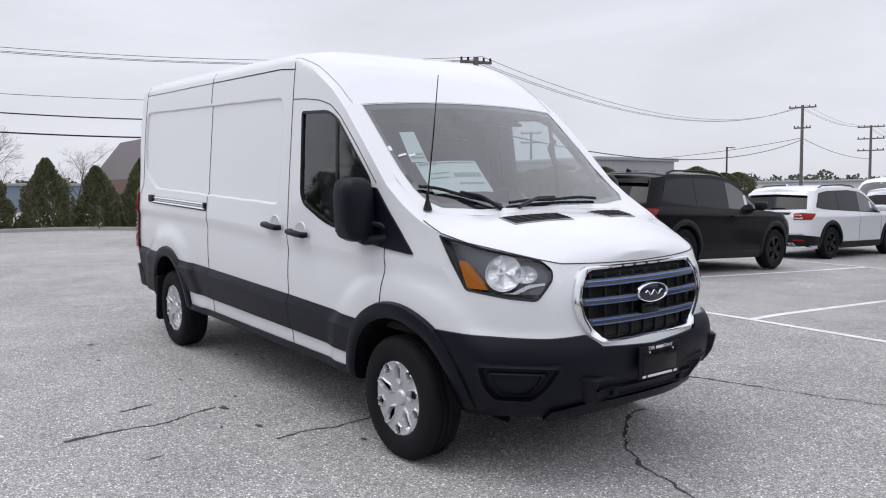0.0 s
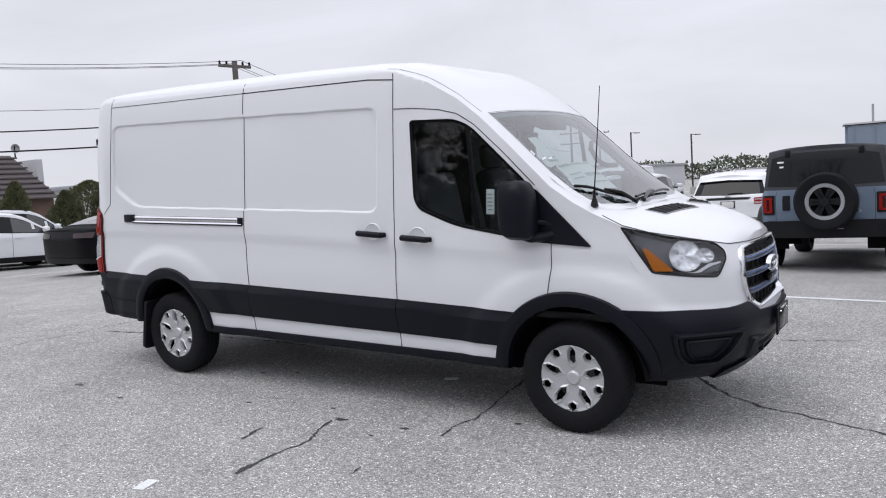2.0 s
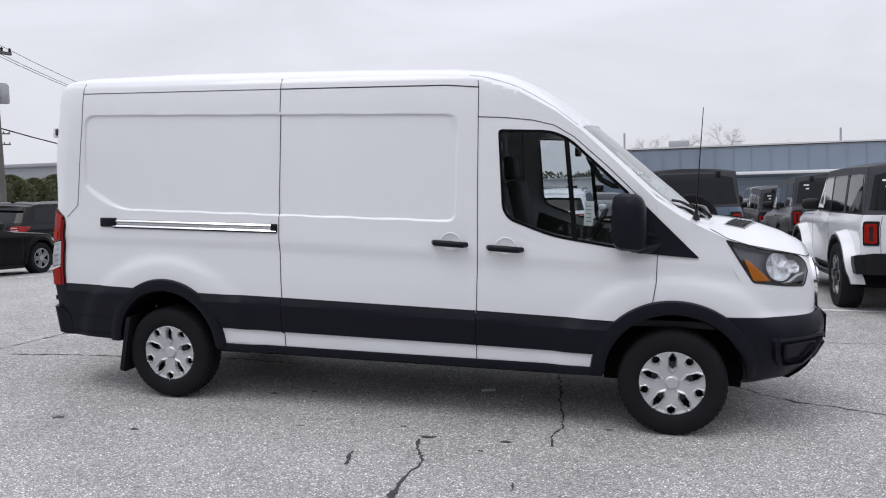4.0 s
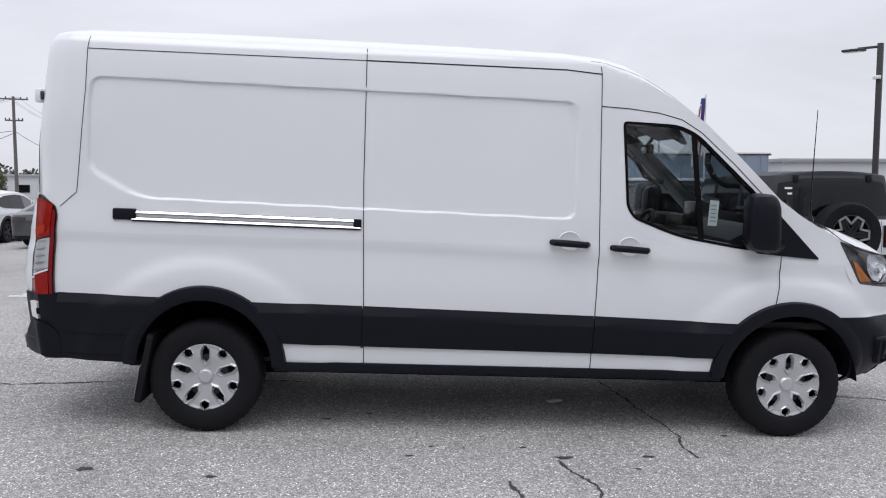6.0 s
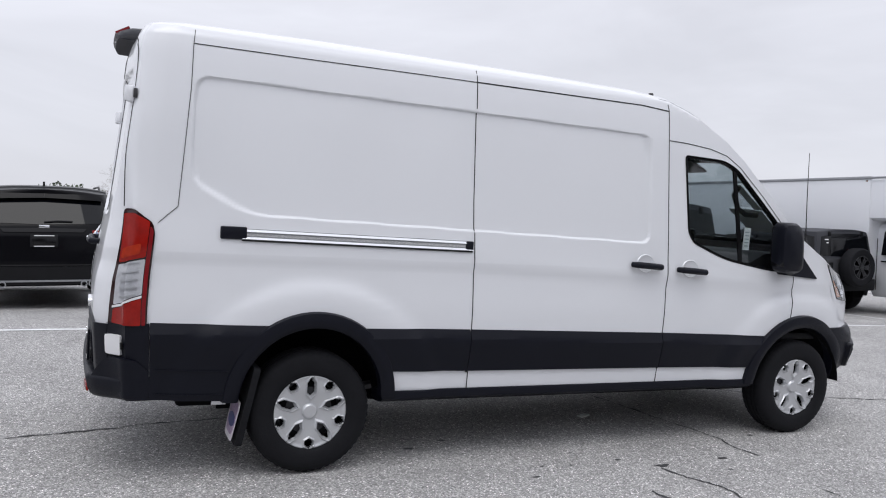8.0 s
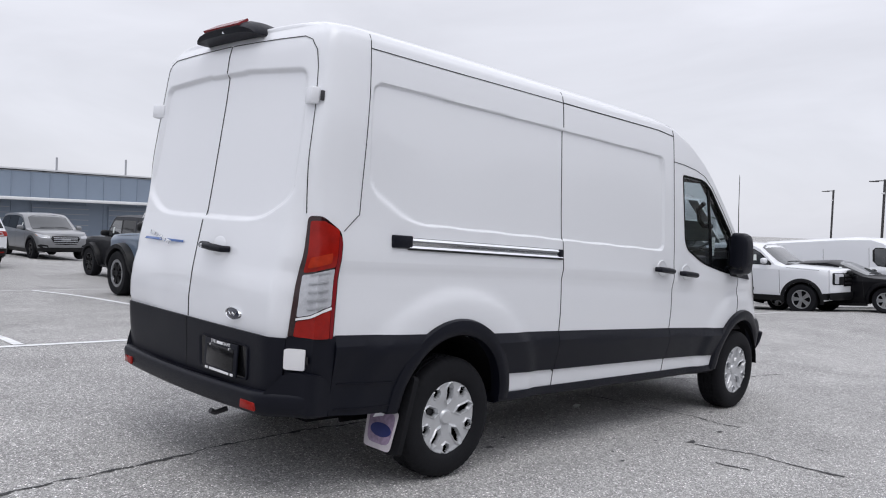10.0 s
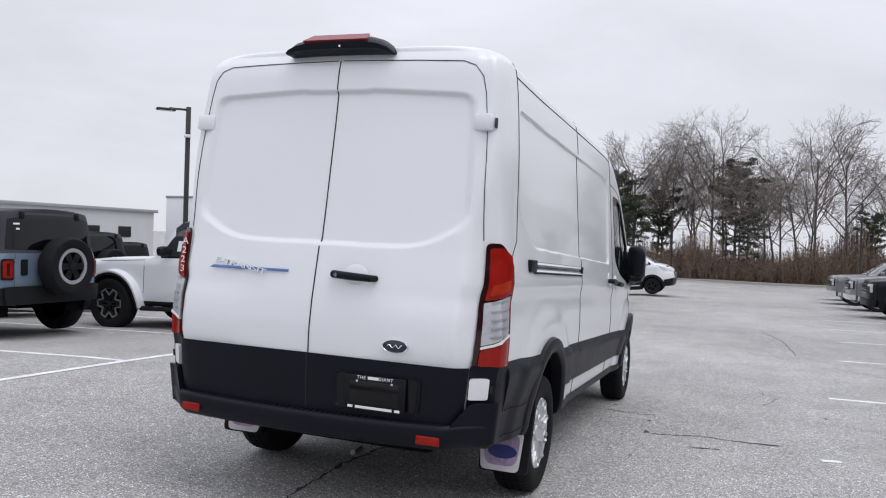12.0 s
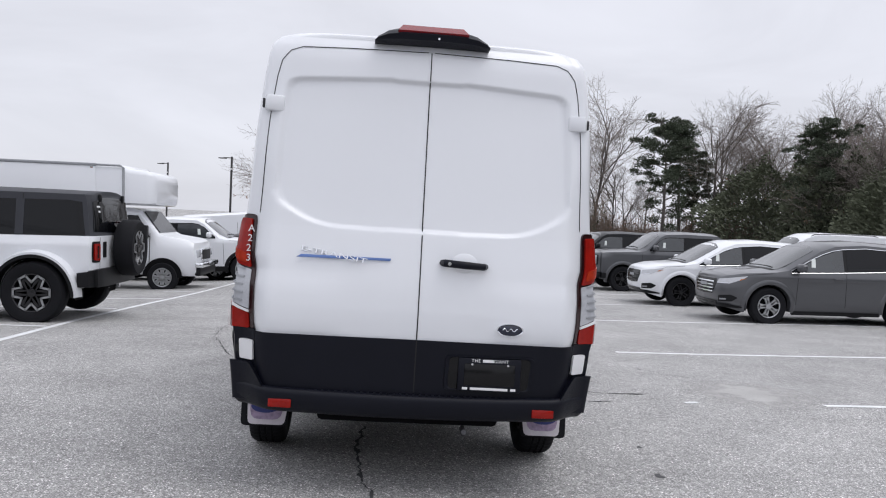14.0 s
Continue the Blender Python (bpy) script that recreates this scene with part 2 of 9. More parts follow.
def prism(poly, depth, plane="xz", at=0.0, bevel=0.0, bm=None):
    """A flat outline (two coordinates a point) given depth along the third axis, from `at`."""
    b = bmesh.new()
    put = {"xz": lambda u, v, w: (u, w, v), "yz": lambda u, v, w: (w, u, v), "xy": lambda u, v, w: (u, v, w)}[plane]
    lo = [b.verts.new(put(u, v, at)) for u, v in poly]
    hi = [b.verts.new(put(u, v, at + depth)) for u, v in poly]
    b.faces.new(lo[::-1])
    b.faces.new(hi)
    for i in range(len(poly)):
        j = (i + 1) % len(poly)
        b.faces.new((lo[i], lo[j], hi[j], hi[i]))
    bmesh.ops.recalc_face_normals(b, faces=b.faces)
    if bevel:
        bmesh.ops.bevel(b, geom=b.edges[:], offset=bevel, segments=2, profile=0.5, affect="EDGES")
    return join(bm, b)


def slab(pts, thick, out):
    """A thin four-cornered plate: corners, and the way it is thickened."""
    o = Vector(out) * thick
    b = bmesh.new()
    a = [b.verts.new(Vector(p)) for p in pts]
    c = [b.verts.new(Vector(p) + o) for p in pts]
    b.faces.new(a)
    b.faces.new(c[::-1])
    for i in range(4):
        j = (i + 1) % 4
        b.faces.new((a[i], c[i], c[j], a[j]))
    bmesh.ops.recalc_face_normals(b, faces=b.faces)
    return b


def round_poly(poly, r, segs=5):
    """The outline with its corners rounded by r (a number, or one for each corner)."""
    out = []
    n = len(poly)
    for i, p in enumerate(poly):
        rr = r[i] if isinstance(r, (list, tuple)) else r
        a, c = Vector(poly[i - 1]) - Vector(p), Vector(poly[(i + 1) % n]) - Vector(p)
        k = min(rr, a.length * 0.45, c.length * 0.45)
        s, e = Vector(p) + a.normalized() * k, Vector(p) + c.normalized() * k
        for j in range(segs + 1):
            t = j / segs
            out.append(tuple(s * (1 - t) ** 2 + Vector(p) * 2 * t * (1 - t) + e * t * t))
    return out


def smooth(a, b, x):
    t = min(max((x - a) / (b - a), 0.0), 1.0)
    return t * t * (3 - 2 * t)


def table(xs, ys):
    return lambda x: float(np.interp(x, xs, ys))


def writing(text, size, m, mat, parent, name="lettering", label="", depth=0.001, spread=1.0):
    """Raised letters in the built-in font, as a mesh."""
    cu = bpy.data.curves.new("tmp", "FONT")
    cu.body, cu.size, cu.extrude, cu.align_x, cu.align_y, cu.space_character = text, size, depth, "CENTER", "CENTER", spread
    tmp = bpy.data.objects.new("tmp", cu)
    scene.collection.objects.link(tmp)
    me = bpy.data.meshes.new_from_object(tmp.evaluated_get(bpy.context.evaluated_depsgraph_get()))
    bpy.data.objects.remove(tmp)
    bpy.data.curves.remove(cu)
    me.name = name
    me.materials.clear()
    me.materials.append(mat)
    ob = new(name, me)
    ob.parent = parent
    ob.matrix_basis = m
    if label:
        ob["label"] = label
    return ob


# ---- ground ----


def ground_z(x, y):
    fall = -0.0255 * x * math.exp(-((x / 7) ** 2)) - 0.15 * smooth(5, 18, -x) if x < 0 else -1.3 * math.tanh(0.0196 * x)
    rear = -0.03 * min(max(y - 5.0, 0.0), 11.5) * (1 - 0.6 * smooth(1, 4, x) * smooth(15, 10, y))
    far = -0.012 * min(max(x, 0.0), 40.0) * smooth(5, 14, x) * smooth(2, 6, y)
    return -0.011 + fall + rear + far + 0.0183 * y * math.exp(-((y / 6) ** 2))


def sheet(x0, x1, y0, y1, step, lift=0.0):
    b = bmesh.new()
    xs = np.arange(x0, x1 + step / 2, step)
    ys = np.arange(y0, y1 + step / 2, step)
    vs = [[b.verts.new((x, y, ground_z(x, y) + lift)) for y in ys] for x in xs]
    for i in range(len(xs) - 1):
        for j in range(len(ys) - 1):
            b.faces.new((vs[i][j], vs[i + 1][j], vs[i + 1][j + 1], vs[i][j + 1]))
    return b


def build_ground():
    # one sheet: fine near the van, coarse out to the horizon
    def axis():
        near = list(np.arange(-40, 60.1, 1.0))
        far = [70, 85, 105, 135, 180, 260, 400, 700, 1200, 2000]
        return [-v for v in far[::-1]] + [-60, -50] + near + far
    a = axis()
    b = bmesh.new()
    vs = [[b.verts.new((x, y, ground_z(x, y))) for y in a] for x in a]
    for i in range(len(a) - 1):
        for j in range(len(a) - 1):
            b.faces.new((vs[i][j], vs[i + 1][j], vs[i + 1][j + 1], vs[i][j + 1]))
    ob = part("ground", b, ASPHALT)
    tagged(ob, "worn grey asphalt car park with pale aggregate and fine cracks", "ground", kind="structure")


build_ground()


def strip(points, width, lift=0.004, ragged=0.0, bm=None, taper=False):
    """A ribbon on the ground along points."""
    b = bmesh.new()
    dense = []
    for p, q in zip(points, points[1:]):
        k = max(1, int((Vector(q) - Vector(p)).length / (0.025 if ragged else 0.12)))
        dense += [Vector(p).lerp(Vector(q), i / k) for i in range(k)]
    dense.append(Vector(points[-1]))
    prev = None
    for i, p in enumerate(dense):
        d = (dense[min(i + 1, len(dense) - 1)] - dense[max(i - 1, 0)]).normalized()
        nrm = Vector((-d.y, d.x))
        w = width / 2
        if ragged:
            p = p + nrm * (noise.noise((p.x * 7, p.y * 7, 3.0)) * ragged + noise.noise((p.x * 31, p.y * 31, 5.0)) * ragged * 0.45)
            w *= 0.25 + 1.5 * abs(noise.noise((p.x * 9, p.y * 9, 9.0)) * 1.6) + 0.6 * abs(noise.noise((p.x * 40, p.y * 40, 2.0)))
        if taper:
            w *= 0.25 + 0.75 * math.sin(math.pi * (i + 0.5) / len(dense))
        l_, r_ = p + nrm * w, p - nrm * w
        cur = (b.verts.new((l_.x, l_.y, ground_z(l_.x, l_.y) + lift)), b.verts.new((r_.x, r_.y, ground_z(r_.x, r_.y) + lift)))
        if prev:
            b.faces.new((prev[0], prev[1], cur[1], cur[0]))
        prev = cur
    bmesh.ops.recalc_face_normals(b, faces=b.faces)
    for f in b.faces:
        if f.normal.z < 0:
            f.normal_flip()
    return join(bm, b)

# ---- the van ----
VAN_TILT = Matrix(((0.99937, 0.00065, 0.03537, 0), (0, 0.99983, -0.0183, 0), (-0.03537, 0.01829, 0.99921, 0), (0, 0, 0, 1)))
van = thing("cargo_van", "white electric cargo van with black plastic mouldings parked on asphalt", "van", VAN_TILT)

# half plan at hip height, from the middle of the tail round the side to the middle of the nose
_plan = [(-1.175, 0.0), (-1.172, 0.3), (-1.163, 0.6), (-1.153, 0.80), (-1.13, 0.885), (-1.078, 0.945), (-0.97, 0.972), (-0.82, 0.98), (-0.4, 0.983), (0.0, 0.985),
         (1.2, 0.987), (2.5, 0.985), (3.2, 0.98), (3.6, 0.968), (3.9, 0.945), (4.08, 0.912), (4.22, 0.872), (4.36, 0.812), (4.47, 0.748), (4.565, 0.67),
         (4.63, 0.58), (4.672, 0.46), (4.705, 0.28), (4.715, 0.12), (4.718, 0.0)]


def _dense_plan():
    pts = [Vector(p) for p in _plan]
    out = []
    for i in range(len(pts) - 1):
        p0, p1, p2, p3 = pts[max(i - 1, 0)], pts[i], pts[i + 1], pts[min(i + 2, len(pts) - 1)]
        for k in range(12):
            t = k / 12
            out.append(0.5 * ((2 * p1) + (p2 - p0) * t + (2 * p0 - 5 * p1 + 4 * p2 - p3) * t * t + (3 * p1 - p0 - 3 * p2 + p3) * t ** 3))
    out.append(pts[-1])
    return out


_dp = _dense_plan()
_ds = np.concatenate([[0], np.cumsum([(b - a).length for a, b in zip(_dp, _dp[1:])])])
_dx, _dh = np.array([p.x for p in _dp]), np.array([p.y for p in _dp])
S_END = float(_ds[-1])


def s_at(x):
    """Way round the plan to a place x on the side or nose."""
    return float(np.interp(x, np.maximum.accumulate(_dx), _ds))


def s_tail(h):
    """Way round the plan to a half-width h on the tail."""
    k = int(np.argmax(_dx > -0.9))
    return float(np.interp(h, _dh[:k], _ds[:k]))


def s_nose(h):
    """Way round the plan to a half-width h on the nose."""
    k = int(np.argmax(_dx > 4.1))
    return float(np.interp(-h, -_dh[k:], _ds[k:]))


_side = table([0.36, 0.45, 0.55, 0.70, 0.82, 0.95, 1.08, 1.15, 1.175, 1.235, 1.26, 1.42, 1.9, 2.14, 2.26, 2.33, 2.39, 2.432], [-0.07, -0.04, -0.03, -0.012, -0.003, 0.001, -0.003, -0.008, -0.0075, 0.003, 0.003, -0.014, -0.055, -0.076, -0.088, -0.097, -0.110, -0.140])
_tail = table([0.36, 0.8, 0.95, 1.1, 1.24, 1.4, 1.6, 2.05, 2.32, 2.38, 2.432], [-0.05, -0.008, 0.0, -0.01, -0.03, -0.055, -0.078, -0.125, -0.146, -0.160, -0.190])
_nose = table([0.36, 0.42, 0.5, 0.62, 0.72, 0.80, 0.84, 1.0, 1.1, 1.2, 1.32], [-0.16, -0.09, -0.02, 0.035, 0.05, 0.03, 0.0, 0.0, -0.02, -0.06, -0.12])
top_edge = table([-1.2, 2.2, 2.45, 2.7, 2.95, 3.12, 3.35, 3.62, 3.77, 3.9, 4.06, 4.22, 4.4, 4.565, 4.68, 4.72], [2.430, 2.416, 2.382, 2.294, 2.16, 2.035, 1.83, 1.575, 1.475, 1.405, 1.33, 1.29, 1.255, 1.215, 1.195, 1.19])
crown = table([-1.06, -1.02, -0.98, -0.9, -0.75, 0.0, 1.5, 2.2, 2.45, 2.6, 2.8, 2.92, 3.12, 3.35, 3.62, 3.77, 3.9, 3.98, 4.05, 4.3, 4.5, 4.6, 4.66, 4.70, 4.72],
              [2.428, 2.44, 2.456, 2.48, 2.498, 2.515, 2.504, 2.488, 2.468, 2.435, 2.345, 2.272, 2.125, 1.94, 1.715, 1.595, 1.487, 1.43, 1.42, 1.392, 1.325, 1.275, 1.235, 1.205, 1.19])


def in_poly(poly, x, y):
    """Distance from an outline, positive inside."""
    inside, best = False, 1e9
    n = len(poly)
    for i in range(n):
        (x0, y0), (x1, y1) = poly[i], poly[(i + 1) % n]
        if (y0 > y) != (y1 > y) and x < (x1 - x0) * (y - y0) / (y1 - y0) + x0:
            inside = not inside
        dx, dy = x1 - x0, y1 - y0
        t = min(max(((x - x0) * dx + (y - y0) * dy) / max(dx * dx + dy * dy, 1e-9), 0), 1)
        best = min(best, math.hypot(x - x0 - t * dx, y - y0 - t * dy))
    return best if inside else -best


SIDE_PANEL = round_poly([(-0.715, 1.625), (-0.41, 1.452), (2.285, 1.412), (2.285, 2.145), (-0.715, 2.178)], [0.08, 0.12, 0.07, 0.10, 0.10])
TAIL_PANEL = round_poly([(0.0, 1.40), (0.57, 1.412), (0.81, 1.54), (0.805, 2.19), (0.0, 2.232)], [0.0, 0.12, 0.08, 0.07, 0.0])


def relief(x, h, z):
    """Pressed panels and wheel-arch bulges, outward."""
    d = 0.0
    if -0.9 < x < 2.5 and z > 1.3:
        d -= 0.015 * smooth(-0.003, 0.006, in_poly(SIDE_PANEL, x, z))
    if x < -0.98 and z > 1.3 and h < 0.87:
        d -= 0.022 * smooth(-0.012, 0.014, in_poly(TAIL_PANEL, h + (0.2 if h < 0.2 else 0), z) if h > 0.2 else min(in_poly(TAIL_PANEL, 0.35, z), 0.05))
    for hub in (0.0, 3.75):
        if abs(x - hub) < 1.0 and 0.4 < z < 1.25:
            r = math.hypot((x - hub) * 0.93, z - 0.36)
            d += 0.024 * (1 - smooth(0.655, 0.775, r))
    if x < -1.0 and 0.84 < z < 1.2:
        d += 0.010 * smooth(1.17, 1.05, z) * smooth(0.3, 0.55, h)
    return d


def skin(s, z, off=0.0, side=-1):
    """A place on the flank, tail or nose at way s and height z, off metres proud of it."""
    s = min(max(s, 0.0), S_END)
    x, h = float(np.interp(s, _ds, _dx)), float(np.interp(s, _ds, _dh))
    e = 0.03
    xa, xb = float(np.interp(s - e, _ds, _dx)), float(np.interp(s + e, _ds, _dx))
    ha, hb = float(np.interp(s - e, _ds, _dh)), float(np.interp(s + e, _ds, _dh))
    if s < e:
        ha, xa = -hb, xb
    if s > S_END - e:
        hb, xb = -ha, xa
    t = Vector((xb - xa, hb - ha)).normalized()
    nx, nh = -t.y, t.x
    wf = smooth(3.95, 4.5, x)
    d = _nose(z) * wf + relief(x, h, z) + off
    back = smooth(-0.72, -1.12, x) if x < -0.72 else 0.0
    # the shoulder crease falls towards the nose; the tail end is a little fuller at the top
    fall = 0.032 * min(max(x - 0.9, 0.0), 2.4) * smooth(0.9, 1.02, z) * smooth(1.45, 1.3, z)
    full = 0.016 * smooth(1.45, 2.0, z) * smooth(0.0, -0.9, x) * smooth(0.2, 0.8, h)
    cut = 0.0
    if x < -0.85:
        # rear corner: cut back round the lamps and bumper, sharper above them
        cut = smooth(0.78, 0.90, h) * (1 - smooth(0.92, 0.985, h)) * ((0.040 + 0.016 * smooth(0.74, 0.9, z)) * smooth(1.8, 1.25, z) + 0.045 * smooth(1.45, 0.86, z))
        cut -= 0.022 * smooth(0.87, 0.945, h) * (1 - smooth(0.955, 0.985, h)) * smooth(1.6, 2.0, z)
    return Vector((x + nx * d - _tail(z) * back + cut, side * max(h * (1 + _side(z + fall) * (1 - wf) / 0.985) + nh * d + full, 0.0), z))


def lid(s, t, off=0.0):
    """A place on the roof, windscreen or bonnet: across from flank (t = -1) to flank (t = 1)."""
    x0 = float(np.interp(s, _ds, _dx))
    z0 = top_edge(x0)
    p = skin(s, z0)
    c = max(crown(min(max(p.x, -1.05), 4.72)) - z0, 0.0)
    power = 7.0 if x0 < 2.6 else 7.0 + (2.3 - 7.0) * smooth(2.6, 3.1, x0)
    return Vector((p.x, p.y * -t, z0 + c * (1 - abs(t) ** power) + off))


def sz_patch(poly, off, thick, side=-1, step=0.05, face=None):
    """A piece that lies on the skin: an outline in (s, z), given thickness inward, following the curves."""
    b = bmesh.new()
    vs = [b.verts.new((u, v, 0)) for u, v in poly]
    b.faces.new(vs)
    us, zs = [p[0] for p in poly], [p[1] for p in poly]
    for lo, hi, co in ((min(us), max(us), 0), (min(zs), max(zs), 1)):
        k = max(1, int((hi - lo) / step))
        for i in range(1, k):
            v = lo + (hi - lo) * i / k
            c, nn = [0, 0, 0], [0, 0, 0]
            c[co], nn[co] = v, 1
            bmesh.ops.bisect_plane(b, geom=b.verts[:] + b.edges[:] + b.faces[:], plane_co=c, plane_no=nn)
    if thick:
        ext = bmesh.ops.extrude_face_region(b, geom=b.faces[:])
        for v in (g for g in ext["geom"] if isinstance(g, bmesh.types.BMVert)):
            v.co.z = 1.0
    fn = face or (lambda u, v, o: skin(u, v, o, side))
    for v in b.verts:
        v.co = fn(v.co.x, v.co.y, off - thick * v.co.z)
    bmesh.ops.recalc_face_normals(b, faces=b.faces)
    return b


def offset_poly(poly, d):
    """An outline grown by d."""
    n = len(poly)
    area = sum(poly[i][0] * poly[(i + 1) % n][1] - poly[(i + 1) % n][0] * poly[i][1] for i in range(n))
    sg = 1 if area > 0 else -1
    out = []
    for i in range(n):
        (ax, ay), (bx, by), (cx, cy) = poly[i - 1], poly[i], poly[(i + 1) % n]
        e1, e2 = Vector((bx - ax, by - ay)), Vector((cx - bx, cy - by))
        e1, e2 = (e1.normalized() if e1.length > 1e-6 else e2.normalized()), (e2.normalized() if e2.length > 1e-6 else e1.normalized())
        nn = Vector((e1.y + e2.y, -e1.x - e2.x)) * sg
        nn = nn.normalized() / max(math.sqrt(max((1 + e1.dot(e2)) / 2, 0.1)), 0.45) if nn.length > 1e-6 else Vector((0, 0))
        out.append((bx + nn.x * d, by + nn.y * d))
    return out


def edge_ring(poly, d_out, o_out, d_in, o_in, fn, k=3):
    """A strip along an outline from one offset to another."""
    n = len(poly)
    a, b = offset_poly(poly, d_out), offset_poly(poly, d_in)
    rows = []
    for pl, o in ((a, o_out), (b, o_in)):
        rows.append([fn(pl[i][0] + (pl[(i + 1) % n][0] - pl[i][0]) * j / k, pl[i][1] + (pl[(i + 1) % n][1] - pl[i][1]) * j / k, o) for i in range(n) for j in range(k)])
    return rings(rows, cap=False)


def xz(poly):
    """An outline in (x, z) of the flank as (s, z)."""
    return [(s_at(x), z) for x, z in poly]


# openings cut out of the shell
SIDE_WINDOW = round_poly([(2.572, 2.037), (2.93, 2.028), (3.055, 1.975), (3.47, 1.60), (3.50, 1.25), (3.36, 1.26), (2.95, 1.322), (2.66, 1.43), (2.612, 1.50)], [0.03, 0.10, 0.10, 0.05, 0.03, 0.05, 0.12, 0.05, 0.05])
HEADLAMP = round_poly([(s_at(4.06), 1.320), (s_at(4.317), 1.258), (s_nose(0.655), 1.210), (s_nose(0.603), 1.165), (s_nose(0.605), 1.12), (s_nose(0.668), 1.014), (s_at(4.45), 1.022), (s_at(4.235), 1.048)], [0.008, 0.05, 0.03, 0.03, 0.03, 0.025, 0.03, 0.02])
GRILLE = [(-0.425, 1.168), (0.425, 1.168), (0.472, 1.115), (0.498, 1.01), (0.472, 0.925), (0.415, 0.845), (0.345, 0.80), (-0.345, 0.80), (-0.415, 0.845), (-0.472, 0.925), (-0.498, 1.01), (-0.472, 1.115)]
_ws = [(3.125, -0.87), (3.148, -0.6), (3.163, -0.3), (3.166, 0.0), (3.163, 0.3), (3.148, 0.6), (3.125, 0.87), (3.46, 0.872), (3.70, 0.868), (3.82, 0.852), (3.885, 0.80), (3.95, 0.56), (3.968, 0.28), (3.972, 0.0), (3.968, -0.28), (3.95, -0.56), (3.885, -0.80), (3.82, -0.852), (3.70, -0.868), (3.46, -0.872)]
WINDSCREEN = [(s_at(x), t) for x, t in _ws]


def build_shell():
    cuts_x = [-0.745, -0.70, -0.715, -0.685, -0.67, 0.955, 2.27, 2.285, 2.30, 2.435, 3.62]
    sv = sorted(set([round(v, 4) for v in np.linspace(0, S_END, 380)] + [round(s_at(x), 4) for x in cuts_x] + [round(s_tail(h), 4) for h in (0.70, 0.73, 0.76, 0.845)]))
    zs = sorted(set(list(np.arange(0.40, 1.36, 0.04)) + [1.175, 1.235] + [1.375, 1.388] + [round(1.397 + 0.006 * i, 3) for i in range(14)] + [round(1.485 + 0.012 * i, 3) for i in range(13)] + list(np.arange(1.66, 2.11, 0.05)) + [round(2.125 + 0.006 * i, 3) for i in range(20)] + [2.27, 2.30, 2.33, 2.355, 2.375, 2.39, 2.405, 2.416, 2.424, 2.431]))
    groups = {}

    def out(key):
        return groups.setdefault(key, bmesh.new())

    def key_of(x, h, z, sd):
        if x < -0.9 and h < 0.87 and 0.84 < z < 2.36:
            return "rear_door_right" if sd < 0 else "rear_door_left"
        if 2.435 < x < 3.625 and 0.44 < z < top_edge(x) - 0.03 and (z < 2.125 or x > 2.9):
            return "front_door_right" if sd < 0 else "front_door_left"
        if sd < 0 and 0.955 < x < 2.435 and 0.44 < z < 2.33:
            return "sliding_door"
        return "body"

    for sd in (-1, 1):
        cache = {}

        def pt(bmk, s, z):
            k = (bmk, s, z)
            if k not in cache:
                cache[k] = out(bmk).verts.new(skin(s, z, 0, sd))
            return cache[k]

        for s0, s1 in zip(sv, sv[1:]):
            sm = (s0 + s1) / 2
            xm, hm = float(np.interp(sm, _ds, _dx)), float(np.interp(sm, _ds, _dh))
            te0, te1 = top_edge(float(np.interp(s0, _ds, _dx))), top_edge(float(np.interp(s1, _ds, _dx)))
            for z0, z1 in zip(zs, zs[1:]):
                a0, a1, b0, b1 = min(z0, te0), min(z1, te0), min(z0, te1), min(z1, te1)
                if a1 - a0 < 1e-4 and b1 - b0 < 1e-4:
                    continue
                zm = (a0 + a1 + b0 + b1) / 4
                if any(math.hypot(xm - hub, zm - 0.385) < 0.47 for hub in (0.0, 3.75)) and hm > 0.85:
                    continue
                if in_poly(SIDE_WINDOW, xm, zm) > -0.026 and hm > 0.85 or in_poly(HEADLAMP, sm, zm) > -0.022:
                    continue
                if xm < -0.55 and zm < 0.50:
                    continue
                if xm > 4.5 and in_poly(GRILLE, hm, zm) > 0:
                    continue
                k = key_of(xm, hm, zm, sd)
                quad = []
                for s_, z_ in ((s0, a0), (s1, b0), (s1, b1), (s0, a1)):
                    v = pt(k, s_, z_)
                    if v not in quad:
                        quad.append(v)
                if len(quad) > 2:
                    try:
                        out(k).faces.new(quad)
                    except ValueError:
                        pass
    # roof, pillars and bonnet
    body = out("body")
    bonnet = out("bonnet")
    tv = [-1, -0.985, -0.965, -0.93, -0.88, -0.82, -0.7, -0.55, -0.4, -0.2, 0, 0.2, 0.4, 0.55, 0.7, 0.82, 0.88, 0.93, 0.965, 0.985, 1]
    cache = {}
    for s0, s1 in zip(sv, sv[1:]):
        sm = (s0 + s1) / 2
        for t0, t1 in zip(tv, tv[1:]):
            tm = (t0 + t1) / 2
            if in_poly(WINDSCREEN, sm, tm) > -0.02:
                continue
            target = bonnet if float(np.interp(sm, _ds, _dx)) > 3.95 and abs(tm) < 0.93 else body
            quad = []
            for s_, t_ in ((s0, t0), (s0, t1), (s1, t1), (s1, t0)):
                k = (id(target), s_, t_)
                if k not in cache:
                    cache[k] = target.verts.new(lid(s_, t_))
                quad.append(cache[k])
            target.faces.new(quad)
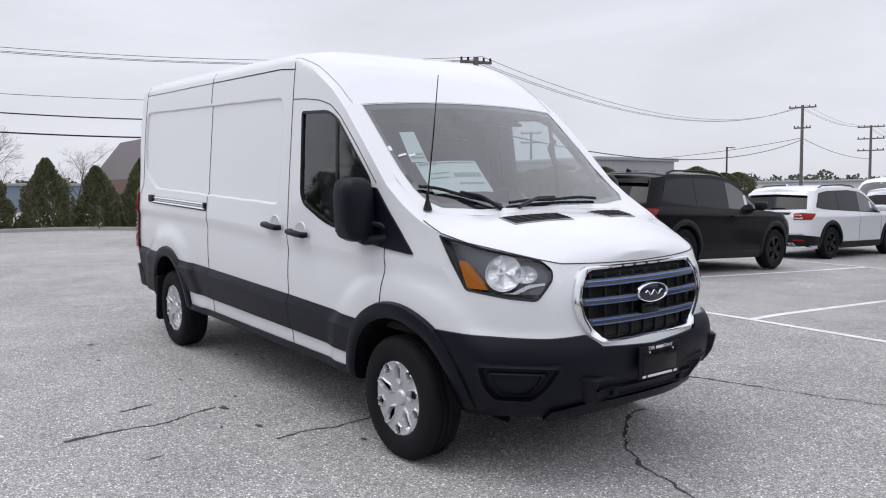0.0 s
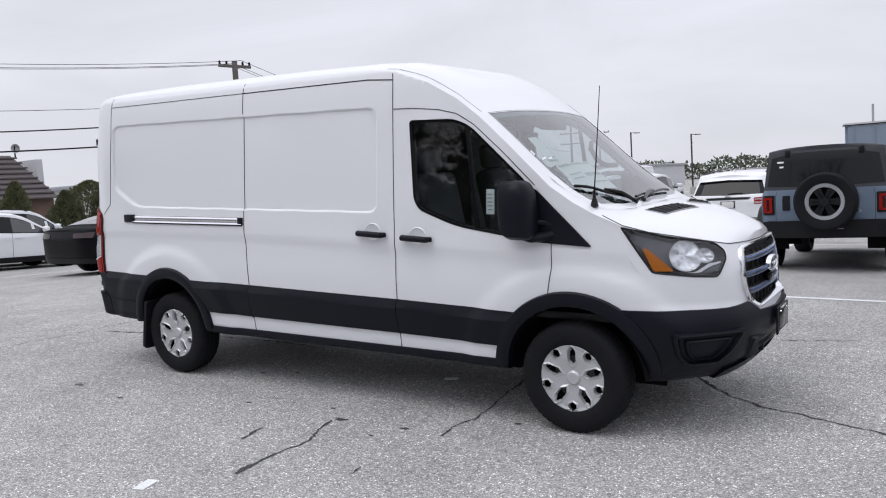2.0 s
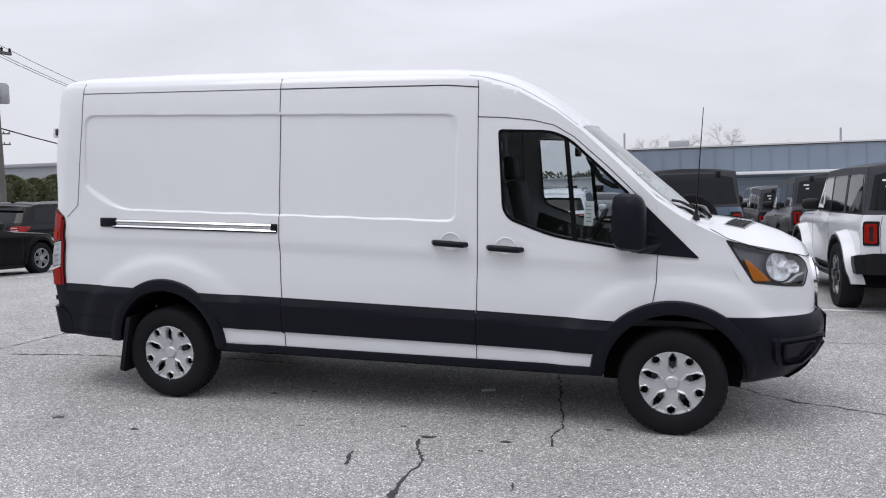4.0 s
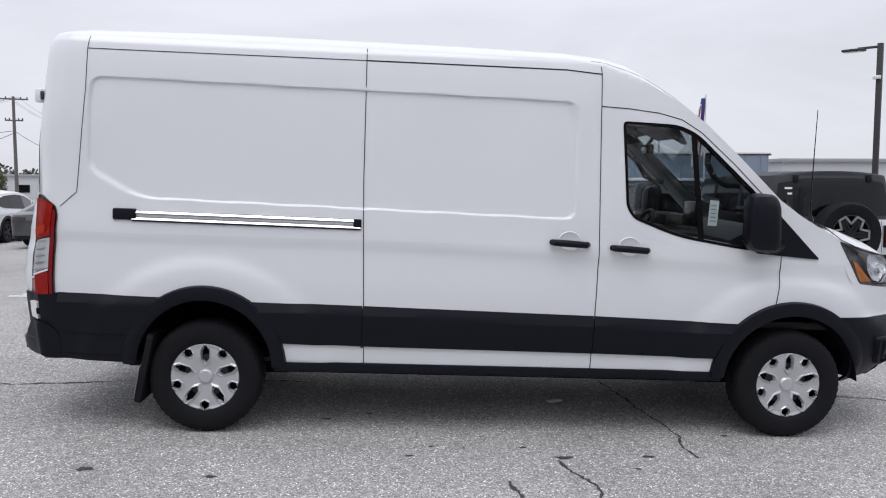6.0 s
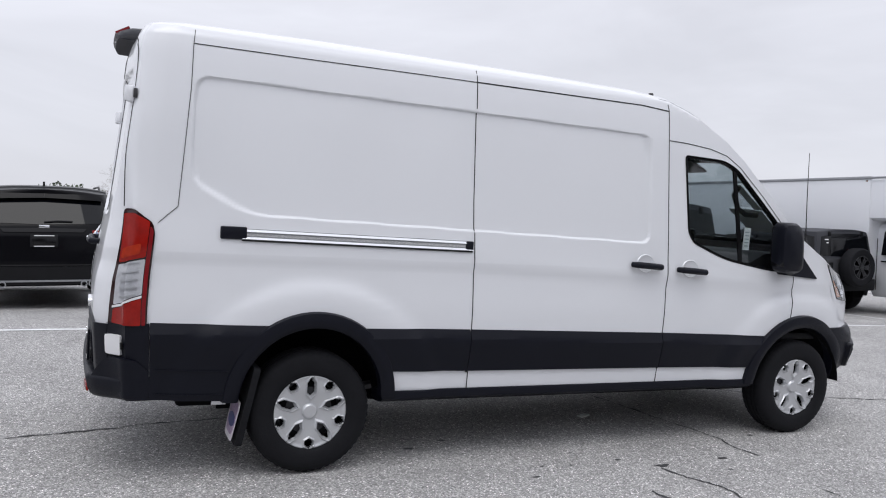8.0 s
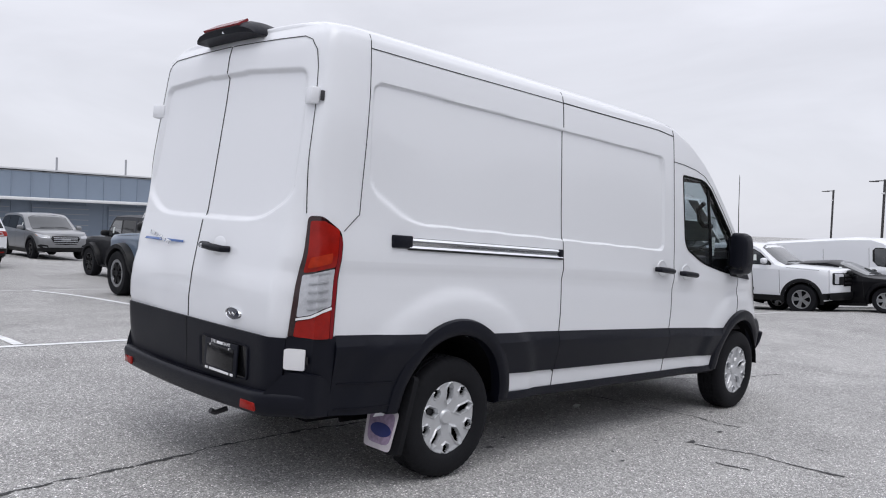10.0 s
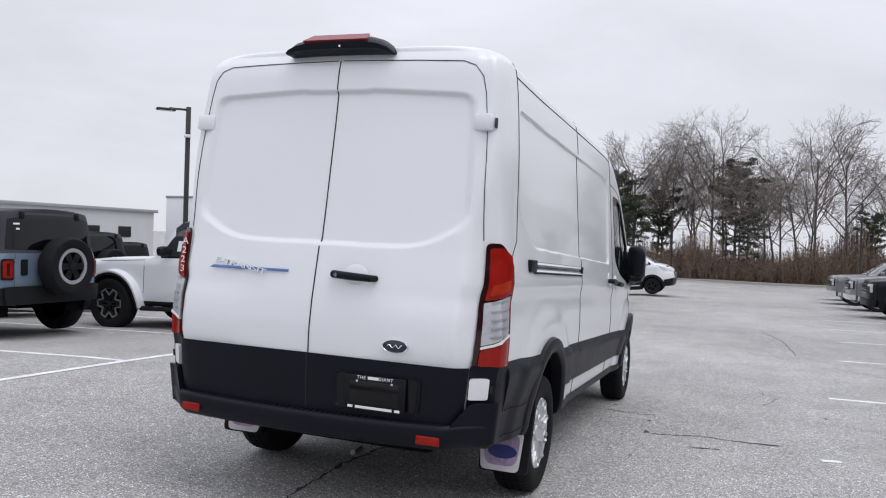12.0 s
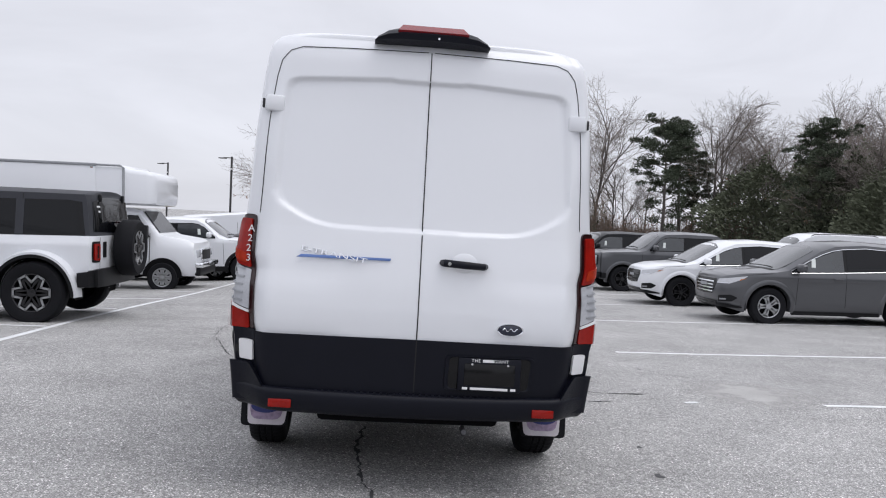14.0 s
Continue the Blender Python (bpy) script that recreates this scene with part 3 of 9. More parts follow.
    for bm in groups.values():
        bmesh.ops.remove_doubles(bm, verts=bm.verts, dist=0.0008)
        bmesh.ops.recalc_face_normals(bm, faces=bm.faces)
        c = Vector((1.7, 0, 1.3))
        # keep the outside out
        up = sum((f.normal.dot((f.calc_center_median() - c).normalized())) * f.calc_area() for f in bm.faces)
        if up < 0:
            bmesh.ops.reverse_faces(bm, faces=bm.faces)
    names = {"rear_door_right": "rear_door", "rear_door_left": "rear_door", "front_door_right": "front_door", "front_door_left": "front_door"}
    made = {}
    for k, bm in groups.items():
        made[k] = part(names.get(k, k), bm, WHITE, van, smooth=50)
    return made


SHELL = build_shell()


def skin_line(pts, width=0.007, off=0.003, side=-1, mat=SEAM, name="seam", parent=None, thick=0.004):
    """A thin gap line on the skin along (s, z) points."""
    b = bmesh.new()
    dense = []
    for p, q in zip(pts, pts[1:]):
        k = max(1, int(math.hypot(q[0] - p[0], q[1] - p[1]) / 0.03))
        dense += [(p[0] + (q[0] - p[0]) * i / k, p[1] + (q[1] - p[1]) * i / k) for i in range(k)]
    dense.append(pts[-1])
    prev = None
    for i, (u, v) in enumerate(dense):
        u0, v0 = dense[max(i - 1, 0)]
        u1, v1 = dense[min(i + 1, len(dense) - 1)]
        d = Vector((u1 - u0, v1 - v0)).normalized() * (width / 2)
        row = [b.verts.new(skin(u - d.y, v + d.x, off, side)), b.verts.new(skin(u + d.y, v - d.x, off, side)),
               b.verts.new(skin(u + d.y, v - d.x, off - thick, side)), b.verts.new(skin(u - d.y, v + d.x, off - thick, side))]
        if prev:
            for k in range(4):
                b.faces.new((prev[k], prev[(k + 1) % 4], row[(k + 1) % 4], row[k]))
        else:
            b.faces.new(row)
        prev = row
    b.faces.new(prev[::-1])
    bmesh.ops.recalc_face_normals(b, faces=b.faces)
    return part(name, b, mat, parent or van)


def build_van_trim():
    waist_top = table([-0.893, 0.0, 0.97, 2.437, 3.3], [0.860, 0.848, 0.826, 0.802, 0.776])
    for sd in (-1, 1):
        fd = SHELL["front_door_right" if sd < 0 else "front_door_left"]
        # black waist mouldings, piece by piece along the flank
        def by_arch(hub, k, z_lo, z_hi, toward):
            out = []
            for z in np.linspace(z_lo, z_hi, 8):
                out.append((hub + toward * k * math.sqrt(max(0.47 ** 2 - (z - 0.413) ** 2, 0.0)), float(z)))
            return out
        def bevelled(u, v, o):
            """Top edge of a moulding leaning inwards."""
            top = waist_top(float(np.interp(u, _ds, _dx)))
            down = max(top - v, 0.0)
            lean = 0.002 + 0.028 * down / 0.065 if down < 0.065 else 0.030 - 0.014 * min((down - 0.065) / 0.17, 1)
            return skin(u, v, lean if o > 0 else o, sd)
        rear_arch, after, before = by_arch(0.0, 0.975, 0.43, 0.848, -1), by_arch(0.0, 0.975, 0.578, 0.836, 1), by_arch(3.75, 1.03, 0.545, 0.776, -1)
        for poly in ([(-0.893, 0.445)] + rear_arch + [(-0.893, 0.860)], after[::-1] + [(after[0][0], 0.578), (0.969, 0.566), (0.969, 0.826)], [(0.973, 0.566), (2.436, 0.557), (2.436, 0.802), (0.973, 0.826)], [(2.441, 0.557)] + before + [(2.441, 0.802)]):
            part("waist_moulding", sz_patch(xz(poly), 0.014, 0.02, sd, 0.028, bevelled), PLASTIC, van, "black grained plastic moulding", smooth=18)
        # wheel-arch flares
        for hub in (0.0, 3.75):
            loops = []
            for k in range(33):
                a = radians(1 + 178 * k / 32)
                prof = ((0.425, -0.05), (0.425, 0.018), (0.442, 0.032), (0.475, 0.034), (0.510, 0.024), (0.518, 0.0), (0.518, -0.02))
                loop = []
                for r, o in prof:
                    x, z = hub + (0.975 if hub == 0 else 1.03) * r * math.cos(a), 0.413 + r * math.sin(a)
                    p = skin(s_at(x), max(z, 0.41), o + (0.0 if hub == 0 else 0.004), sd)
                    loop.append((p.x, p.y, z))
                loops.append(loop)
            part("arch_flare", rings(loops, closed=False), PLASTIC, van, "black plastic wheel-arch flare")
            # inner arch liner
            loops = []
            for k in range(25):
                a = radians(6 + 168 * k / 24)
                loops.append([(hub + 0.47 * math.cos(a), sd * yy, 0.36 + 0.47 * math.sin(a)) for yy in (0.95, 0.55)])
            part("arch_liner", rings(loops, closed=False), UNDER, van)
            part("arch_wall", prism([(hub + 0.47 * math.cos(radians(k * 10)), 0.36 + 0.47 * math.sin(radians(k * 10))) for k in range(-1, 20)], 0.02, "xz", sd * 0.55), UNDER, van)
        # sill
        loops = []
        for x in np.linspace(0.425, 3.30, 24):
            y = max(-skin(s_at(x), z, 0, -1).y for z in (0.40, 0.42, 0.44, 0.46))
            loops.append([(x, sd * (y + 0.006), 0.455), (x, sd * (y + 0.012), 0.44), (x, sd * (y + 0.006), 0.405), (x, sd * (y - 0.03), 0.385), (x, sd * (y - 0.2), 0.38), (x, sd * (y - 0.2), 0.44)])
        part("sill", rings(loops), PLASTIC, van)
        # gaps
        skin_line([(s_at(2.437), 0.445), (s_at(2.442), 0.8), (s_at(2.447), 1.2), (s_at(2.437), 1.7), (s_at(2.427), 2.33), (s_at(2.42), 2.372)], 0.0045, side=sd)
        skin_line([(s_at(2.4385), 0.55), (s_at(2.4385), 0.78)], 0.014, 0.004, side=sd)
        skin_line([(s_at(2.43), 2.125), (s_at(2.6), 2.118), (s_at(2.8), 2.098), (s_at(2.95), 2.062), (s_at(3.08), 1.985), (s_at(3.3), 1.795), (s_at(3.52), 1.585)], 0.005, side=sd)
        skin_line([(s_at(3.635), 1.22), (s_at(3.632), 1.05), (s_at(3.61), 0.90), (s_at(3.58), 0.80)], 0.0045, side=sd)
        skin_line([(s_at(-0.722), 2.42), (s_at(-0.73), 2.345), (s_at(-0.735), 2.1), (s_at(-0.78), 1.475), (s_at(-0.895), 1.385)], 0.0035, side=sd)
        skin_line([(s_at(-0.73), 2.343), (s_at(0.5), 2.345), (s_at(2.2), 2.343), (s_at(2.43), 2.325)], 0.0045, side=sd)
        if sd < 0:
            skin_line([(s_at(0.985), 0.445), (s_at(0.975), 0.9), (s_at(0.955), 1.6), (s_at(0.952), 2.34), (s_at(0.952), 2.42)], 0.0048, side=sd)
            skin_line([(s_at(0.955), 2.3445), (s_at(2.2), 2.3435), (s_at(2.43), 2.3255)], 0.008, 0.002, side=sd)
            skin_line([(s_at(0.971), 0.555), (s_at(0.971), 0.81)], 0.014, 0.004, side=sd)
        skin_line([(s_at(3.955), 1.395), (s_at(4.07), 1.332), (s_at(4.22), 1.287), (s_at(4.4), 1.252), (s_nose(0.66), 1.216), (s_nose(0.55), 1.196), (s_nose(0.3), 1.188), (S_END, 1.183)], 0.0042, side=sd)
        skin_line([(s_tail(0.02), 2.383), (s_tail(0.5), 2.376), (s_tail(0.76), 2.368), (s_tail(0.825), 2.345), (s_tail(0.865), 2.29), (s_tail(0.878), 2.2), (s_tail(0.884), 2.0), (s_tail(0.882), 1.46)], 0.0038, side=sd)
        # window frame, panes and mirror triangle
        on_side = lambda x, z, o: skin(s_at(x), z, o, sd)
        part("window_surround", edge_ring(SIDE_WINDOW, 0.075, 0.0006, -0.004, 0.0012, on_side, 2), WHITE, fd)
        seal = edge_ring(SIDE_WINDOW, 0.002, 0.004, -0.016, 0.003, on_side, 2)
        join(seal, edge_ring(SIDE_WINDOW, -0.016, 0.003, -0.020, -0.03, on_side, 2))
        part("window_seal", seal, GLOSS_BLACK, fd, "black window surround")
        pane = sz_patch(xz(offset_poly(SIDE_WINDOW, -0.012)), -0.008, 0, sd, 0.12)
        part("window_pane", pane, GLASS_SIDE, fd, "clear side window").visible_shadow = False
        bar = sz_patch(xz([(3.012, 2.0), (3.045, 1.98), (3.122, 1.31), (3.088, 1.31)]), -0.003, 0.012, sd)
        part("window_divider", bar, GLOSS_BLACK, fd)
        tri = sz_patch(xz(round_poly([(3.42, 1.56), (3.53, 1.56), (3.895, 1.205), (3.70, 1.218), (3.46, 1.235)], 0.015, 2)), 0.012, 0.02, sd)
        part("mirror_base", tri, PLASTIC, fd, "black plastic mirror mount")
        mir = thing_part("door_mirror", van)
        shell = []
        for k, (yy, gr) in enumerate(((0.975, 0.6), (0.985, 0.88), (1.01, 1.0), (1.09, 1.0), (1.125, 0.9), (1.145, 0.62))):
            cx, cz, w, hh = 3.47 - 0.03 * k / 5, 1.435, 0.108 * gr, 0.183 * gr
            shell.append([(cx + w * math.copysign(abs(math.cos(a)) ** 0.5, math.cos(a)) * (1 - 0.10 * math.sin(a)) - 0.018 * math.sin(a), sd * yy, cz + hh * math.copysign(abs(math.sin(a)) ** 0.45, math.sin(a))) for a in (2 * math.pi * i / 24 for i in range(24))])
        part("mirror_shell", rings(shell), PLASTIC, mir, "black plastic mirror housing")
        part("mirror_glass", box((0.006, 0.13, 0.28), (3.358, sd * 1.06, 1.44), 0.002), GLOSS_BLACK, mir)
        part("mirror_arm", box((0.10, 0.10, 0.06), (3.50, sd * 0.97, 1.29), 0.02), PLASTIC, mir)
        part("mirror_bracket", tube([(3.45, sd * 1.05, 1.285), (3.53, sd * 1.03, 1.262), (3.60, sd * 0.985, 1.268), (3.66, sd * 0.93, 1.285)], [0.03, 0.032, 0.03, 0.026], 8), PLASTIC, mir)
        part("mirror_rib", tube([(3.54, sd * 1.01, 1.36), (3.60, sd * 0.97, 1.35), (3.72, sd * 0.925, 1.295)], [0.016, 0.016, 0.01], 6), PLASTIC, mir)
        part("mirror_foot", box((0.09, 0.10, 0.05), (3.46, sd * 1.02, 1.275), 0.02), PLASTIC, mir)
        # handles
        for x0, z0, owner in ((2.64, 1.238, fd), (2.255, 1.262, SHELL["sliding_door"] if sd < 0 else None)):
            if owner is None:
                continue
            hd = thing_part("door_handle", van)
            y = -skin(s_at(x0), z0, 0, -1).y
            part("grip", tube([(x0 - 0.115, sd * (y + 0.01), z0 + 0.004), (x0 - 0.10, sd * (y + 0.045), z0 + 0.004), (x0, sd * (y + 0.052), z0), (x0 + 0.10, sd * (y + 0.045), z0 - 0.006), (x0 + 0.115, sd * (y + 0.01), z0 - 0.006)], [0.018, 0.021, 0.022, 0.021, 0.018], 10), PLASTIC, hd, "black plastic pull handle")
            rows = []
            for r, o in ((0.074, 0.001), (0.068, 0.007), (0.060, 0.002), (0.0, 0.0015)):
                rows.append([skin(s_at(x0 + r * math.cos(a)), z0 + 0.012 + 0.85 * r * math.sin(a), o, sd) for a in (2 * math.pi * i / 24 for i in range(24))])
            part("handle_cup", rings(rows, cap=False), WHITE, hd)
        # headlamp
        lamp = thing_part("headlamp", van)
        sa, sb = s_at(4.075), s_nose(0.60)
        at_f = lambda f, g: (sa + (sb - sa) * f, (1.318 - 0.135 * f) * (1 - g) + g * (1.318 - 0.273 * min(f / 0.22, 1) - 0.037 * max(f - 0.22, 0) / 0.78))
        on_nose = lambda u, v, o: skin(u, min(v, top_edge(float(np.interp(u, _ds, _dx)))), o, sd)
        part("lamp_wing", edge_ring(HEADLAMP, 0.062, 0.0006, -0.004, 0.0012, on_nose, 2), WHITE, lamp)
        hs = edge_ring(HEADLAMP, 0.0, 0.002, -0.006, -0.05, on_nose, 2)
        join(hs, sz_patch(HEADLAMP, -0.05, 0, sd, 0.06, lambda u, v, o: on_nose(u, v, o)))
        part("lamp_housing", hs, HOUSING, lamp, "dark lamp housing")
        rim = edge_ring(HEADLAMP, 0.004, 0.001, 0.0, 0.006, on_nose, 2)
        join(rim, edge_ring(HEADLAMP, 0.0, 0.006, -0.010, 0.003, on_nose, 2))
        part("lamp_rim", rim, GLOSS_BLACK, lamp)
        amber = [at_f(0.17, 0.52), at_f(0.235, 0.42), at_f(0.46, 0.90), at_f(0.27, 0.94)]
        part("indicator", sz_patch(round_poly(amber, 0.012, 2), -0.004, 0.035, sd), AMBER, lamp, "amber indicator lens")
        for f, g_, r, rz in ((0.575, 0.46, 0.100, 0.090), (0.765, 0.38, 0.062, 0.042)):
            u0, v0 = at_f(f, g_)
            rows = []
            for rr, o in ((1.0, -0.006), (0.96, -0.007), (0.92, -0.014), (0.75, -0.020), (0.4, -0.026), (0.0, -0.028)):
                rows.append([skin(u0 + rr * r * math.cos(a), v0 + rr * rz * math.sin(a), o - (0.010 if i % 4 in (1, 2) and 0.2 < rr < 0.95 else 0.0), sd) for i, a in ((i, 2 * math.pi * i / 21 + 0.4 * rr) for i in range(21))])
            part("reflector", rings(rows, cap=False), REFLECT, lamp, "faceted chrome lamp reflector")
        for f in (0.515,):
            part("lamp_fin", sz_patch([at_f(f, 0.18), at_f(f + 0.018, 0.17), at_f(f + 0.018, 0.70), at_f(f, 0.70)], -0.016, 0.02, sd), REFLECT, lamp)
        part("lamp_blade", sz_patch([at_f(0.58, 0.93), at_f(0.66, 0.88), at_f(0.80, 0.60), at_f(0.93, 0.50), at_f(0.93, 0.56), at_f(0.82, 0.68), at_f(0.70, 0.90)], -0.010, 0.012, sd), REFLECT, lamp)
        part("lamp_lower", sz_patch([at_f(0.72, 0.9), at_f(0.83, 0.70), at_f(0.92, 0.60), at_f(0.90, 0.82)], -0.012, 0.012, sd), HOUSING, lamp)
        part("lamp_cover", sz_patch(HEADLAMP, 0.004, 0, sd), GLASS_LAMP, lamp).visible_shadow = False
        # tail lamp on the rear corner
        tl = thing_part("tail_lamp", van)
        sm_, sf = s_tail(0.952), s_at(-0.905)
        st = lambda z: s_tail(0.855 + 0.027 * (z - 0.85) / 0.6)
        out = round_poly([(st(1.45) + 0.012, 1.45), (sm_, 1.452), (sf - 0.02, 1.385), (sf, 1.33), (sf - 0.005, 0.828), (st(0.828), 0.828), (st(1.2) + 0.004, 1.2)], [0.03, 0.03, 0.03, 0.04, 0.03, 0.03, 0.0])
        part("lamp_frame", sz_patch(out, 0.012, 0.03, sd), RED_DEEP, tl, "black-red tail-lamp frame")
        part("side_strip", sz_patch(round_poly([(sf - 0.034, 1.37), (sf - 0.010, 1.345), (sf - 0.014, 0.846), (sf - 0.034, 0.846)], 0.012, 2), 0.019, 0.02, sd), RED_MID, tl, "dark red side strip")
        part("stop_lens", sz_patch(round_poly([(st(1.425) + 0.03, 1.425), (sm_ + 0.005, 1.43), (sf - 0.038, 1.39), (sf - 0.038, 1.205), (st(1.165) + 0.026, 1.165)], 0.012, 3), 0.022, 0.02, sd), RED_LENS, tl, "bright red stop lens")
        # orange glow within the stop lens, drawn as a coloured band
        part("stop_glow_band", sz_patch(round_poly([(st(1.245) + 0.045, 1.245), (sf - 0.075, 1.275), (sf - 0.075, 1.222), (st(1.188) + 0.042, 1.188)], 0.012, 3), 0.026, 0.008, sd), AMBER_RED, tl, "orange-red glowing reflector band")
        part("reverse_lens", sz_patch(round_poly([(st(1.155) + 0.024, 1.155), (sf - 0.038, 1.195), (sf - 0.038, 1.01), (st(0.945) + 0.022, 0.945)], 0.008, 3), 0.02, 0.02, sd), CLEAR_LENS, tl, "clear reversing lens")
        for k in range(5):
            z0 = 0.985 + k * 0.042
            part("lens_rib", sz_patch([(st(z0) + 0.06, z0), (sf - 0.068, z0 + 0.016), (sf - 0.068, z0 + 0.024), (st(z0 + 0.008) + 0.06, z0 + 0.008)], 0.025, 0.006, sd), CHROME_DULL, tl)
        part("lens_bezel", sz_patch([(st(0.94) + 0.022, 0.94), (sf - 0.038, 1.005), (sf - 0.038, 0.993), (st(0.928) + 0.022, 0.928)], 0.027, 0.01, sd), WHITE_PLASTIC, tl)
        part("rear_lens", sz_patch(round_poly([(st(0.925) + 0.022, 0.925), (sf - 0.038, 0.99), (sf - 0.038, 0.846), (st(0.846) + 0.02, 0.846)], 0.012, 3), 0.022, 0.02, sd), RED_LENS, tl)
        # rear door hinges, white corner covers
        hg = thing_part("door_hinge", van)
        p = skin(s_tail(0.865), 2.05, 0.01, sd)
        part("hinge_block", box((0.05, 0.10, 0.085), p, 0.012, turn=Matrix.Rotation(radians(sd * 18), 4, "Z")), WHITE, hg, "white painted hinge cover")
        p = skin(s_tail(0.925), 2.05, 0.012, sd)
        part("hinge_pin", box((0.02, 0.012, 0.05), p, 0.003), STEEL_DARK, hg)
        p = skin(s_tail(0.93), 0.70, 0.012, sd)
        part("corner_cover", sz_patch(round_poly([(s_tail(0.855), 0.680), (s_at(-1.105), 0.680), (s_at(-1.105), 0.786), (s_tail(0.855), 0.786)], 0.010, 2), 0.032, 0.03, sd), WHITE_PLASTIC, van, "white plastic bumper corner insert")
        part("insert_clip", sz_patch(xz([(-1.103, 0.715), (-1.088, 0.715), (-1.088, 0.75), (-1.103, 0.75)]), 0.034, 0.02, sd), SEAM, van)
        part("bumper_corner", sz_patch(round_poly([(s_tail(0.852), 0.56), (s_at(-0.895), 0.56), (s_at(-0.895), 0.857), (s_tail(0.852), 0.845)], 0.006, 2), 0.0145, 0.03, sd), PLASTIC, van)


def thing_part(name, parent):
    """An assembly under a thing or part: its first mesh piece carries the rest."""
    ob = new(name)
    ob.parent = parent
    return ob


HOUSING = material("lamp_housing", (0.115, 0.12, 0.135), 0.3, metal=0.4, vary=0.3, scale=30)
REFLECT = material("reflector", (0.68, 0.69, 0.72), 0.24, metal=1.0, vary=0.25, scale=35, fine=0.3, bscale=130, bump=0.5)
build_van_trim()


def build_van_side_rail():
    rail = thing_part("slide_rail", van)
    y = lambda x, z: skin(s_at(x), z, 0, -1).y
    def bar(z0, z1, o, x0, x1, mat, nm, lean=0.0):
        loops = []
        for x in np.linspace(x0, x1, 14):
            dz = -0.010 * (x + 0.5) / 1.45
            yy = y(x, z0)
            loops.append([(x, yy + 0.01, z0 + dz), (x, yy - o, z0 + dz), (x, yy - o + lean, z1 + dz), (x, yy + 0.01, z1 + dz)])
        part(nm, rings(loops), mat, rail)
    bar(1.314, 1.378, 0.003, -0.55, 0.945, CHROME_DULL, "rail_recess")
    bar(1.362, 1.378, 0.018, -0.42, 0.915, CHROME, "rail_upper", 0.013)
    bar(1.340, 1.352, 0.006, -0.42, 0.93, CHROME, "rail_track")
    bar(1.322, 1.333, 0.018, -0.44, 0.945, CHROME, "rail_lower", 0.009)
    bar(1.310, 1.317, 0.010, -0.44, 0.945, SEAM, "rail_shadow_gap")
    part("rail_cap", box((0.14, 0.03, 0.068), (-0.485, y(-0.48, 1.35) - 0.004, 1.352), 0.008), PLASTIC, rail, "black plastic rail end cap")
    part("rail_stop", box((0.05, 0.024, 0.06), (0.925, y(0.92, 1.34) - 0.004, 1.337), 0.006), PLASTIC, rail)


build_van_side_rail()


